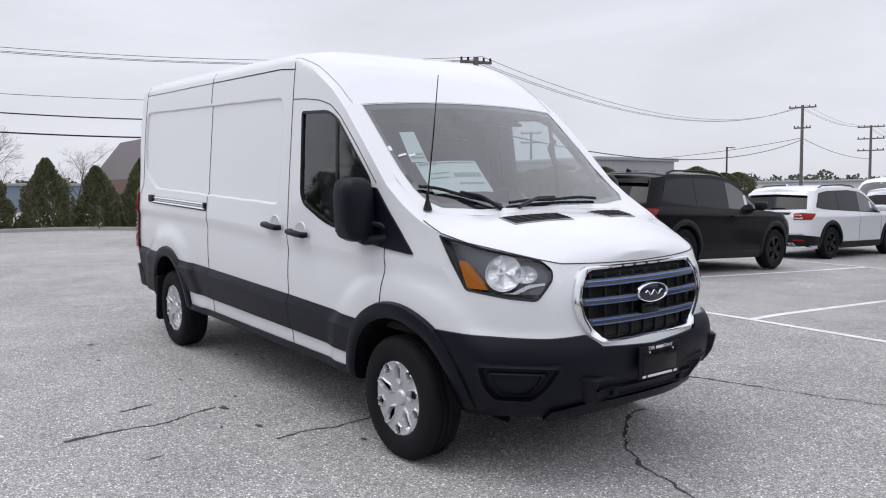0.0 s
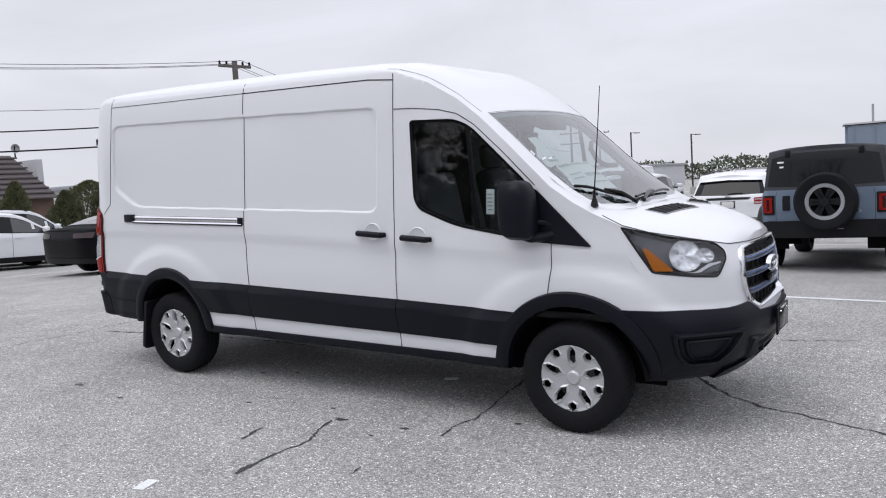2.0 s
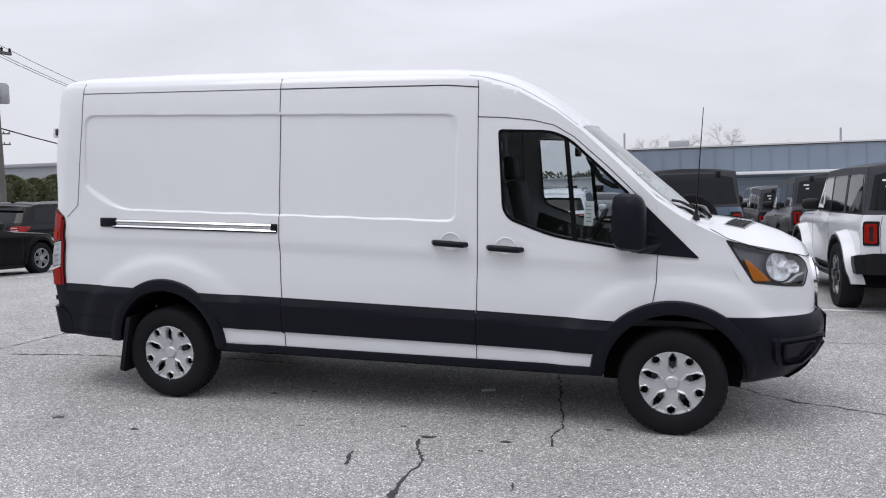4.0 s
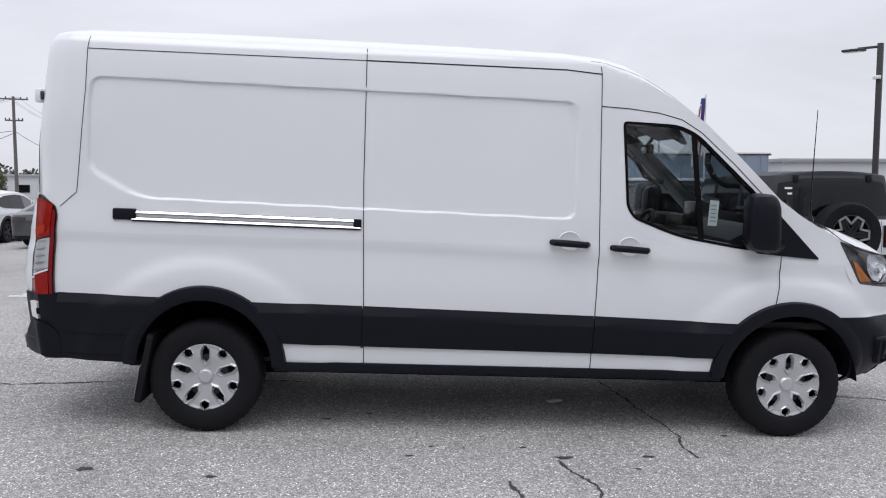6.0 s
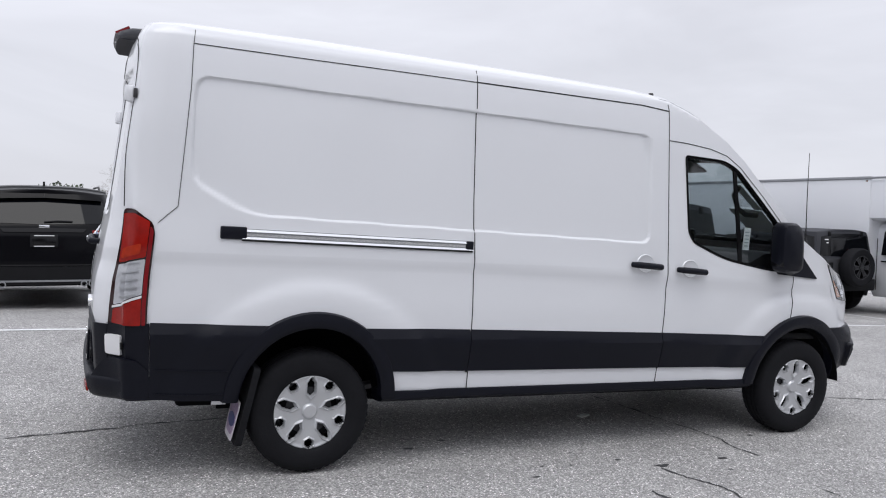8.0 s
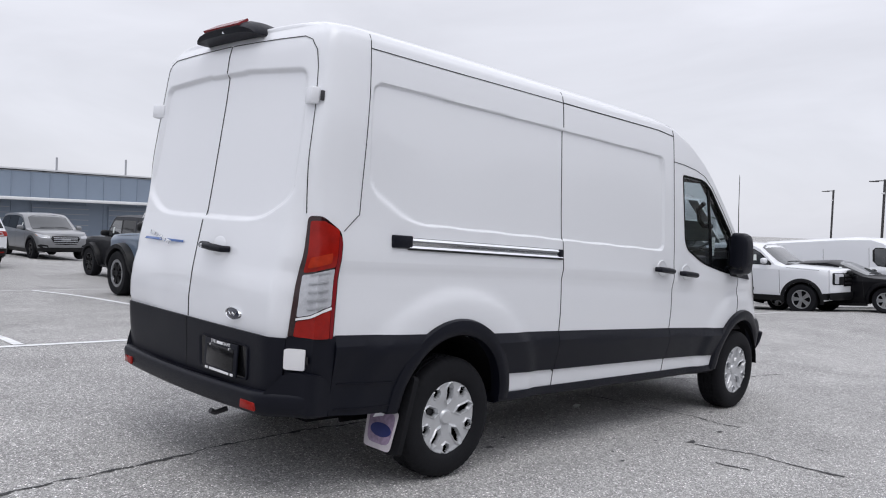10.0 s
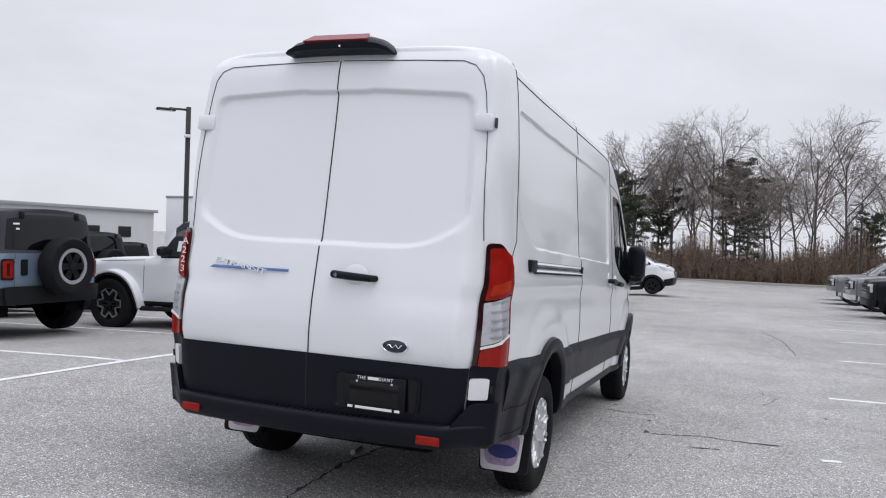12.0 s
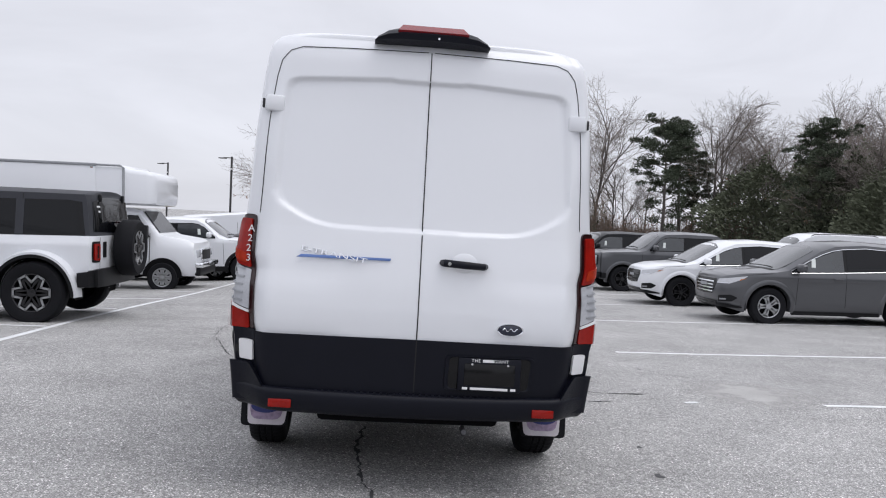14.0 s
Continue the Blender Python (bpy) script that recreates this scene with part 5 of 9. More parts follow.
    for sd in (-1, 1):
        part("spring", tube([(-0.75, sd * 0.62, 0.50), (-0.3, sd * 0.62, 0.40), (0.05, sd * 0.62, 0.37), (0.5, sd * 0.62, 0.42)], 0.03, 6), STEEL_DARK, van)


FLAP = material("mud_flap_white", (0.62, 0.58, 0.62), 0.6, vary=0.15, scale=30)
FLAP_BLUE = material("mud_flap_print", (0.34, 0.26, 0.38), 0.6, vary=0.6, scale=45)
FLAP_NAVY = material("mud_flap_navy", (0.02, 0.03, 0.16), 0.5, vary=0.2)
build_van_rear()


def wheel(parent, hub, sd, r=0.353, width=0.225, cap="hubcap"):
    """A wheel: tread blocks, sidewall, rim and a slotted silver hubcap."""
    w = thing_part("wheel", parent)
    prof = [(0.205, -0.085), (0.215, -0.10), (0.25, -0.113), (0.30, -0.112), (0.332, -0.104), (r - 0.010, -0.09), (r - 0.001, -0.072), (r, -0.045), (r - 0.008, -0.042), (r - 0.008, -0.034), (r, -0.031), (r, -0.004), (r - 0.008, -0.001), (r - 0.008, 0.006), (r, 0.009), (r, 0.031), (r - 0.008, 0.034), (r - 0.008, 0.042), (r, 0.045), (r - 0.001, 0.072), (r - 0.010, 0.09), (0.332, 0.104), (0.30, 0.112), (0.25, 0.113), (0.215, 0.10), (0.205, 0.085)]
    loops = []
    for rr, hh in prof:
        ring = []
        for k in range(150):
            a = 2 * math.pi * (k + (0.5 if hh > 0 else 0)) / 150
            cut = 0.0045 if rr > 0.33 and k % 3 == 0 else 0.0
            ring.append(((rr - cut) * math.cos(a), hh, (rr - cut) * math.sin(a)))
        loops.append(ring)
    ty = rings(loops, cap=False)
    t = part("tyre", ty, RUBBER, w, "black road tyre")
    ri = part("rim", lathe([(0.21, -0.09), (0.195, -0.08), (0.19, 0.03), (0.12, 0.05), (0.0, 0.05)], 36, "y"), STEEL_DARK, w)
    # hubcap as a ring grid with slots cut through
    b = bmesh.new()
    na, radii = 240, (0.0, 0.022, 0.034, 0.040, 0.045, 0.054, 0.064, 0.073, 0.081, 0.088, 0.094, 0.100, 0.106, 0.113, 0.120, 0.127, 0.134, 0.140, 0.146, 0.151, 0.156, 0.161, 0.166, 0.171, 0.176, 0.181, 0.186, 0.191, 0.197, 0.203, 0.208)
    dome = table([0.0, 0.034, 0.040, 0.045, 0.07, 0.13, 0.18, 0.2, 0.208], [0.086, 0.084, 0.079, 0.070, 0.075, 0.088, 0.088, 0.096, 0.088])

    def petal(rr, a):
        """How far a place lies from the middle of its slot, in slot sizes, and whether the slot is a long one."""
        k = a / (2 * math.pi) * 10
        big = int(k) % 2 == 0
        across = (k % 1.0 - 0.5) * 2 * math.pi / 10 * rr
        mid, long_, half = (0.136, 0.068, 0.027) if big else (0.174, 0.032, 0.027)
        v = abs(across) / half
        return max(v, abs(rr - mid) / long_ + v / 2), big

    def open_at(rr, a):
        m, big = petal(rr, a)
        return m < (0.76 if big else 0.78)

    def height(rr, a):
        m, big = petal(rr, a)
        fade = smooth(0.045, 0.062, rr) * smooth(0.206, 0.199, rr)
        ridge = smooth(0.86, 0.96, m) * (1 - smooth(1.02, 1.22, m))
        well = 1 - smooth(0.76, 0.92, m)
        return dome(rr) + fade * (0.010 * ridge - 0.012 * well)

    grid = [[b.verts.new((rr * math.cos(2 * math.pi * i / na), height(rr, 2 * math.pi * i / na), rr * math.sin(2 * math.pi * i / na))) for i in range(na)] for rr in radii[1:]]
    ctr = b.verts.new((0, 0.082, 0))
    for i in range(na):
        b.faces.new((ctr, grid[0][(i + 1) % na], grid[0][i]))
    for j in range(len(grid) - 1):
        for i in range(na):
            rr, a = (radii[j + 1] + radii[j + 2]) / 2, 2 * math.pi * (i + 0.5) / na
            if open_at(rr, a):
                continue
            b.faces.new((grid[j][i], grid[j][(i + 1) % na], grid[j + 1][(i + 1) % na], grid[j + 1][i]))
    # give the slots depth
    ext = bmesh.ops.extrude_edge_only(b, edges=[e for e in b.edges if len(e.link_faces) == 1])
    for v in (g for g in ext["geom"] if isinstance(g, bmesh.types.BMVert)):
        v.co.y -= 0.009
    bmesh.ops.recalc_face_normals(b, faces=b.faces)
    hc = part("hubcap", b, SILVER, w, "slotted silver hubcap", smooth=30)
    dk = part("brake_disc", lathe([(0.0, 0.045), (0.17, 0.045), (0.175, 0.03)], 30, "y"), UNDER, w)
    flip = Matrix.Rotation(math.pi, 4, "Z") if sd < 0 else Matrix.Identity(4)
    for o in (t, ri, hc, dk):
        o.matrix_basis = Matrix.Translation(hub) @ flip @ (Matrix.Diagonal((1.045, 1.0, 1.045, 1.0)) if o is hc else Matrix.Identity(4))
    return w


for hub_x, hub_z in ((0.0, 0.345), (3.75, 0.378)):
    for sd in (-1, 1):
        wheel(van, (hub_x, sd * 0.868, hub_z), sd)


def build_cabin():
    """What shows of the cab through the glass."""
    part("cab_floor", box((2.0, 1.7, 0.05), (3.1, 0, 0.75), 0.01), INTERIOR, van)
    loops = []
    for y in (-0.80, -0.4, 0, 0.4, 0.80):
        loops.append([(3.30, y, 0.80), (3.32, y, 1.15), (3.36, y, 1.30), (3.50, y, 1.37), (3.70, y, 1.385), (3.92, y, 1.36), (3.95, y, 0.85)])
    part("dashboard", rings(loops), INTERIOR, van, "dark grey dashboard")
    part("screen_pod", box((0.03, 0.30, 0.19), (3.40, 0.03, 1.43), 0.012), GLOSS_BLACK, van)
    part("gear_stack", box((0.12, 0.30, 0.30), (3.32, 0.0, 1.15), 0.02), INTERIOR, van)
    sw = thing_part("steering_wheel", van)
    m = pose(3.13, 0.42, 1.27, 0, -62, 0)
    pts = [(0.185 * math.cos(a), 0.185 * math.sin(a), 0) for a in (2 * math.pi * k / 32 for k in range(33))]
    o = part("rim", tube(pts, 0.016, 8), INTERIOR, sw)
    o.matrix_basis = m
    o = part("hub", box((0.14, 0.12, 0.05), (0, 0, -0.02), 0.02), INTERIOR, sw)
    o.matrix_basis = m
    for a in (0, 125, 235):
        o = part("spoke", box((0.16, 0.03, 0.012), (0.10, 0, -0.005), 0.004, turn=Matrix.Rotation(radians(a), 4, "Z")), INTERIOR, sw)
        o.matrix_basis = m
    for y in (-0.48, 0.48):
        st = thing_part("seat", van)
        part("seat_base", box((0.50, 0.50, 0.18), (2.75, y, 1.0), 0.06, 3), SEAT_CLOTH, st)
        part("seat_back", box((0.16, 0.48, 0.62), (2.50, y, 1.36), 0.06, 3, turn=Matrix.Rotation(radians(-12), 4, "Y")), SEAT_CLOTH, st, "dark cloth seat back")
        part("headrest", box((0.10, 0.27, 0.20), (2.41, y, 1.77), 0.04, 3, turn=Matrix.Rotation(radians(-8), 4, "Y")), SEAT_CLOTH, st)
    part("headliner", box((0.75, 1.5, 0.03), (2.5, 0, 2.18), 0.01), HEADLINER, van)
    part("cargo_bulkhead", box((0.03, 1.72, 1.55), (1.95, 0, 1.5), 0.0), INTERIOR, van)
    for sd in (-1, 1):
        # grab handle on the windscreen pillar
        part("grab_handle", tube([(3.17, sd * 0.82, 1.85), (3.19, sd * 0.76, 1.80), (3.25, sd * 0.75, 1.70), (3.33, sd * 0.75, 1.66), (3.41, sd * 0.79, 1.66)], 0.02, 8), INTERIOR, van)
        part("sun_visor", box((0.18, 0.42, 0.02), (2.95, sd * 0.42, 2.0), 0.008, turn=Matrix.Rotation(radians(25), 4, "Y")), HEADLINER, van)
        part("door_trim", prism([(2.5, 0.8), (3.5, 0.8), (3.45, 1.22), (2.9, 1.28), (2.6, 1.38)], 0.05, "xz", sd * 0.86 - 0.025, 0.01), INTERIOR, van)
    part("rear_view_mirror", box((0.03, 0.24, 0.075), (3.02, 0.0, 1.90), 0.012), GLOSS_BLACK, van, "black rear-view mirror")
    part("mirror_stem", tube([(3.02, 0.0, 1.93), (3.08, 0.0, 2.02)], 0.014, 6), GLOSS_BLACK, van)
    part("overhead_console", box((0.30, 0.34, 0.07), (2.86, 0.0, 2.06), 0.025, turn=Matrix.Rotation(radians(12), 4, "Y")), INTERIOR, van)
    part("instrument_hood", box((0.20, 0.40, 0.10), (3.36, 0.42, 1.37), 0.04), INTERIOR, van)
    # paper tag hanging in the side window
    tag = part("window_tag", prism([(3.155, 1.40), (3.215, 1.398), (3.222, 1.56), (3.162, 1.562)], 0.002, "xz", -0.925), PAPER, van, "white paper tag in the side window")
    for k in range(5):
        part("print_bar", prism([(3.168, 1.425 + 0.025 * k), (3.205, 1.424 + 0.025 * k), (3.206, 1.432 + 0.025 * k), (3.169, 1.433 + 0.025 * k)], 0.001, "xz", -0.9275), PAPER_INK, tag)


HEADLINER = material("headliner", (0.10, 0.105, 0.115), 0.85, vary=0.08)
build_cabin()
for n_, ch in enumerate("A223"):
    at = skin(s_tail(0.897), 1.372 - 0.052 * n_, 0.030, 1)
    writing(ch, 0.052, Matrix.Translation(at) @ Matrix.Rotation(radians(-72), 4, "Z") @ Matrix.Rotation(radians(90), 4, "X"), WHITE_PLASTIC, van, "painted_figure", "white hand-painted figure on the tail lamp", 0.0006)

# ---- marks on the ground ----


def build_marks():
    def line(pts, w=0.1, label="faded white parking line on asphalt"):
        ob = part("parking_line", strip(pts, w, 0.004), LINE_PAINT, None, smooth=0)
        tagged(ob, label, "line", "parking lines", "structure")
    line([(-3.7, 4.38), (-1.0, 4.40), (2.5, 4.47), (6.0, 4.42), (12.5, 4.3), (18.0, 4.2)])
    for x in (-3.55, -0.6, 2.56, 5.45, 8.25, 11.0, 13.8):
        line([(x, 4.5), (x + 0.02, 9.0), (x, 13.8)])
    line([(-3.5, 13.8), (8.0, 13.9)])
    for x, y, end in ((5.36, -3.06, -11.5), (9.9, -3.62, -12), (14.0, -4.05, -12), (17.9, -4.2, -12.5), (21.9, -4.4, -12.5), (25.9, -4.65, -12.5), (29.9, -4.8, -12.5), (33.9, -5.0, -12.5)):
        line([(x, y), (x + 0.45, end)])
    line([(1.93, -2.70), (1.97, -2.84)], 0.075, "short worn tick of white paint")
    line([(2.0, -4.1), (2.15, -9.5)], 0.09)
    line([(-8.7, 4.1), (-8.1, 8.5)])
    line([(-13.0, 4.3), (-12.6, 9.0)])
    # pale worn patch beside the tick
    b = bmesh.new()
    rows = []
    for k, s in enumerate((0.0, 0.55, 1.0)):
        rows.append([(2.5 + 1.0 * s * math.cos(a) * 1.0, -3.6 + 0.85 * s * math.sin(a) * 1.0) for a in (2 * math.pi * i / 40 for i in range(40))])
    b.free()
    patch = rings([[(x, y, ground_z(x, y) + 0.003) for x, y in r] for r in rows], cap=False)
    tagged(part("worn_patch", patch, PALE_PATCH, None), "pale worn patch of asphalt", "patch", kind="structure")

    def crack(pts, w=0.02, rag=0.03):
        ob = part("crack", strip(pts, w * 0.6, 0.0035, rag), CRACK, None, smooth=0)
        tagged(ob, "thin dark crack in the asphalt", "crack", "cracks", "structure")
    crack([(2.85, 0.4), (2.93, -0.2), (3.02, -0.75), (3.05, -1.0), (2.98, -1.2), (3.04, -1.36)], 0.03)
    crack([(2.16, -1.42), (2.22, -1.6), (2.3, -1.82), (2.26, -2.1), (2.29, -2.42)], 0.04)
    crack([(1.82, -1.75), (1.86, -1.97)], 0.03)
    crack([(2.88, -2.0), (2.93, -2.06), (2.90, -2.13)], 0.018, 0.06)
    crack([(4.0, 0.9), (4.08, 0.62), (4.3, 0.33), (4.45, 0.18), (4.7, 0.02), (4.96, -0.05), (5.2, -0.15), (5.55, -0.27), (6.3, -0.4)], 0.03)
    crack([(3.6, 1.8), (3.9, 1.92), (4.4, 2.05), (5.0, 2.25), (5.8, 2.35), (7.2, 2.3)], 0.022)
    crack([(-3.05, -1.85), (-2.9, -1.3), (-2.72, -0.4), (-2.7, 0.2), (-2.6, 1.0)], 0.022)
    crack([(-2.4, 0.0), (-1.76, 0.1), (-1.2, 0.16), (-0.7, 0.25), (-0.1, 0.3), (0.5, 0.26)], 0.03)
    crack([(-3.3, -4.0), (-3.1, -3.0), (-3.05, -1.85)], 0.016)
    crack([(7.6, -4.2), (9.2, -3.0), (10.1, -2.2)], 0.02)
    crack([(10.3, -3.0), (13.0, -2.9), (16.0, -2.5)], 0.03)
    crack([(4.3, -2.35), (4.9, -2.5), (5.3, -2.3)], 0.02)
    for x, y, r_ in ((1.29, -1.36, 0.04), (0.74, -0.67, 0.05), (1.02, -0.55, 0.045), (1.42, -1.2, 0.025), (1.62, -1.22, 0.02), (1.98, -1.2, 0.035), (2.2, -1.38, 0.07), (1.75, -1.0, 0.02), (2.72, -1.35, 0.05), (3.35, -0.95, 0.04), (2.45, -1.0, 0.02), (2.6, -1.55, 0.03), (0.2, -1.7, 0.05), (-0.5, -1.6, 0.08), (3.9, -2.9, 0.05)):
        r = r_ * 0.52
        ring = [(x + r * (1 + 0.9 * noise.noise((3 * math.cos(a), 3 * math.sin(a) + x * 9, y))) * math.cos(a) * 1.3, y + 0.7 * r * (1 + 0.9 * noise.noise((3 * math.cos(a), 3 * math.sin(a) + x * 9, y))) * math.sin(a)) for a in (2 * math.pi * i / 14 for i in range(14))]
        ob = part("oil_spot", rings([[(u, v, ground_z(u, v) + 0.0032) for u, v in ring], [(x, y, ground_z(x, y) + 0.0034)] * 14], cap=False), STAIN, None, smooth=0)
        tagged(ob, "small dark oil spot on asphalt", "stain", "oil spots", "structure")
    lt = part("paper_scrap", box((0.11, 0.05, 0.012), (2.37, -0.22, ground_z(2.37, -0.22) + 0.012), 0.004, turn=Matrix.Rotation(0.4, 4, "Z")), PAPER, None)
    tagged(lt, "crumpled white paper scrap under the van", "litter")
    # kerb in front of the hedge
    loops = []
    for y in np.arange(-12, 46, 1.5):
        x = -29.0 + 0.12 * (y - 5)
        z = ground_z(x, y)
        loops.append([(x, y, z - 0.05), (x, y, z + 0.14), (x - 0.03, y, z + 0.155), (x - 0.28, y, z + 0.155), (x - 0.28, y, z - 0.05)])
    tagged(part("kerb", rings(loops), CONCRETE, None), "pale concrete kerb along the hedge", "kerb", kind="structure")
    loops = []
    for y in np.arange(-60, 30, 3):
        x = 60.0 + 2 * math.sin(y * 0.05)
        z = ground_z(x, y)
        loops.append([(x, y, z - 0.05), (x, y, z + 0.15), (x + 0.03, y, z + 0.165), (x + 0.3, y, z + 0.165), (x + 0.3, y, z - 0.05)])
    tagged(part("kerb", rings(loops), CONCRETE, None), "pale concrete kerb at the wood's edge", "kerb", kind="structure")




def faded_patch_material():
    m = material("pale_asphalt", (0.53, 0.52, 0.51), 0.9, vary=0.3, scale=2.5, fine=0.35, bscale=60)
    nt = m.node_tree
    n, l = nt.nodes, nt.links
    co, gr, mp, nz = n.new("ShaderNodeTexCoord"), n.new("ShaderNodeTexGradient"), n.new("ShaderNodeMapping"), n.new("ShaderNodeTexNoise")
    gr.gradient_type = "SPHERICAL"
    mp.inputs["Location"].default_value, mp.inputs["Scale"].default_value = (-1.0, -1.0, 0), (2.0, 2.0, 0.0)
    nz.inputs["Scale"].default_value, nz.inputs["Detail"].default_value = 5.0, 6
    l.new(co.outputs["Generated"], mp.inputs[0])
    l.new(mp.outputs[0], gr.inputs[0])
    l.new(co.outputs["Object"], nz.inputs[0])
    k = n.new("ShaderNodeMath")
    k.operation = "MULTIPLY"
    r = n.new("ShaderNodeMapRange")
    r.inputs[1].default_value, r.inputs[2].default_value, r.inputs[4].default_value = 0.08, 0.36, 0.7
    l.new(gr.outputs["Fac"], k.inputs[0])
    l.new(nz.outputs[0], k.inputs[1])
    l.new(k.outputs[0], r.inputs[0])
    tr, mx = n.new("ShaderNodeBsdfTransparent"), n.new("ShaderNodeMixShader")
    l.new(r.outputs[0], mx.inputs[0])
    l.new(tr.outputs[0], mx.inputs[1])
    l.new(n["Principled BSDF"].outputs[0], mx.inputs[2])
    l.new(mx.outputs[0], n["Material Output"].inputs[0])
    return m


PALE_PATCH = faded_patch_material()
CONCRETE = material("concrete", (0.36, 0.35, 0.33), 0.85, vary=0.2, scale=1.5, fine=0.15, bscale=40, bump=0.2)
build_marks()

# ---- parked vehicles ----
GLASS_DARK = material("tinted_glass", (0.003, 0.0035, 0.005), 0.03, spec=0.32, coat=0.0)
GLASS_PALE = material("pale_glass", (0.030, 0.034, 0.038), 0.03, spec=0.8, vary=0.5, scale=2.5, coat=0.5)
TRIM = material("vehicle_trim", (0.0075, 0.0078, 0.0095), 0.45, spec=0.25, vary=0.15, fine=0.1)
SOFT_TOP = material("soft_top_cloth", (0.006, 0.006, 0.008), 0.8, spec=0.15, fine=0.2, bscale=300)
ALLOY = material("alloy_wheel", (0.5, 0.51, 0.53), 0.3, metal=0.8, vary=0.1)
DARK_ALLOY = material("black_alloy", (0.012, 0.012, 0.014), 0.25, spec=0.5, vary=0.2)
PALE_GREEN = material("pale_green_print", (0.42, 0.50, 0.33), 0.5, vary=0.15, scale=2)
PLATE = material("blank_plate", (0.7, 0.7, 0.7), 0.5)


def paint(name, col, metal=0.0):
    dark = max(col) < 0.03
    return material(name, col, 0.3, metal=metal, coat=0.12 if dark else 0.6, spec=0.10 if dark else 0.4, vary=0.03, scale=2)


PAINTS = {"white": WHITE, "black": paint("black_paint", (0.0025, 0.0025, 0.004)), "blue": paint("slate_blue_paint", (0.145, 0.195, 0.265), 0.15), "grey": paint("grey_paint", (0.088, 0.090, 0.098), 0.3),
          "silver": paint("silver_paint", (0.22, 0.225, 0.235), 0.3), "dark": paint("charcoal_paint", (0.017, 0.0175, 0.02), 0.1), "top": material("grained_hard_top", (0.040, 0.042, 0.050), 0.6, spec=0.3, vary=0.1, bump=0.1, bscale=200), "sand": paint("sand_paint", (0.30, 0.29, 0.26)), "navy": paint("navy_paint", (0.02, 0.04, 0.12), 0.2)}

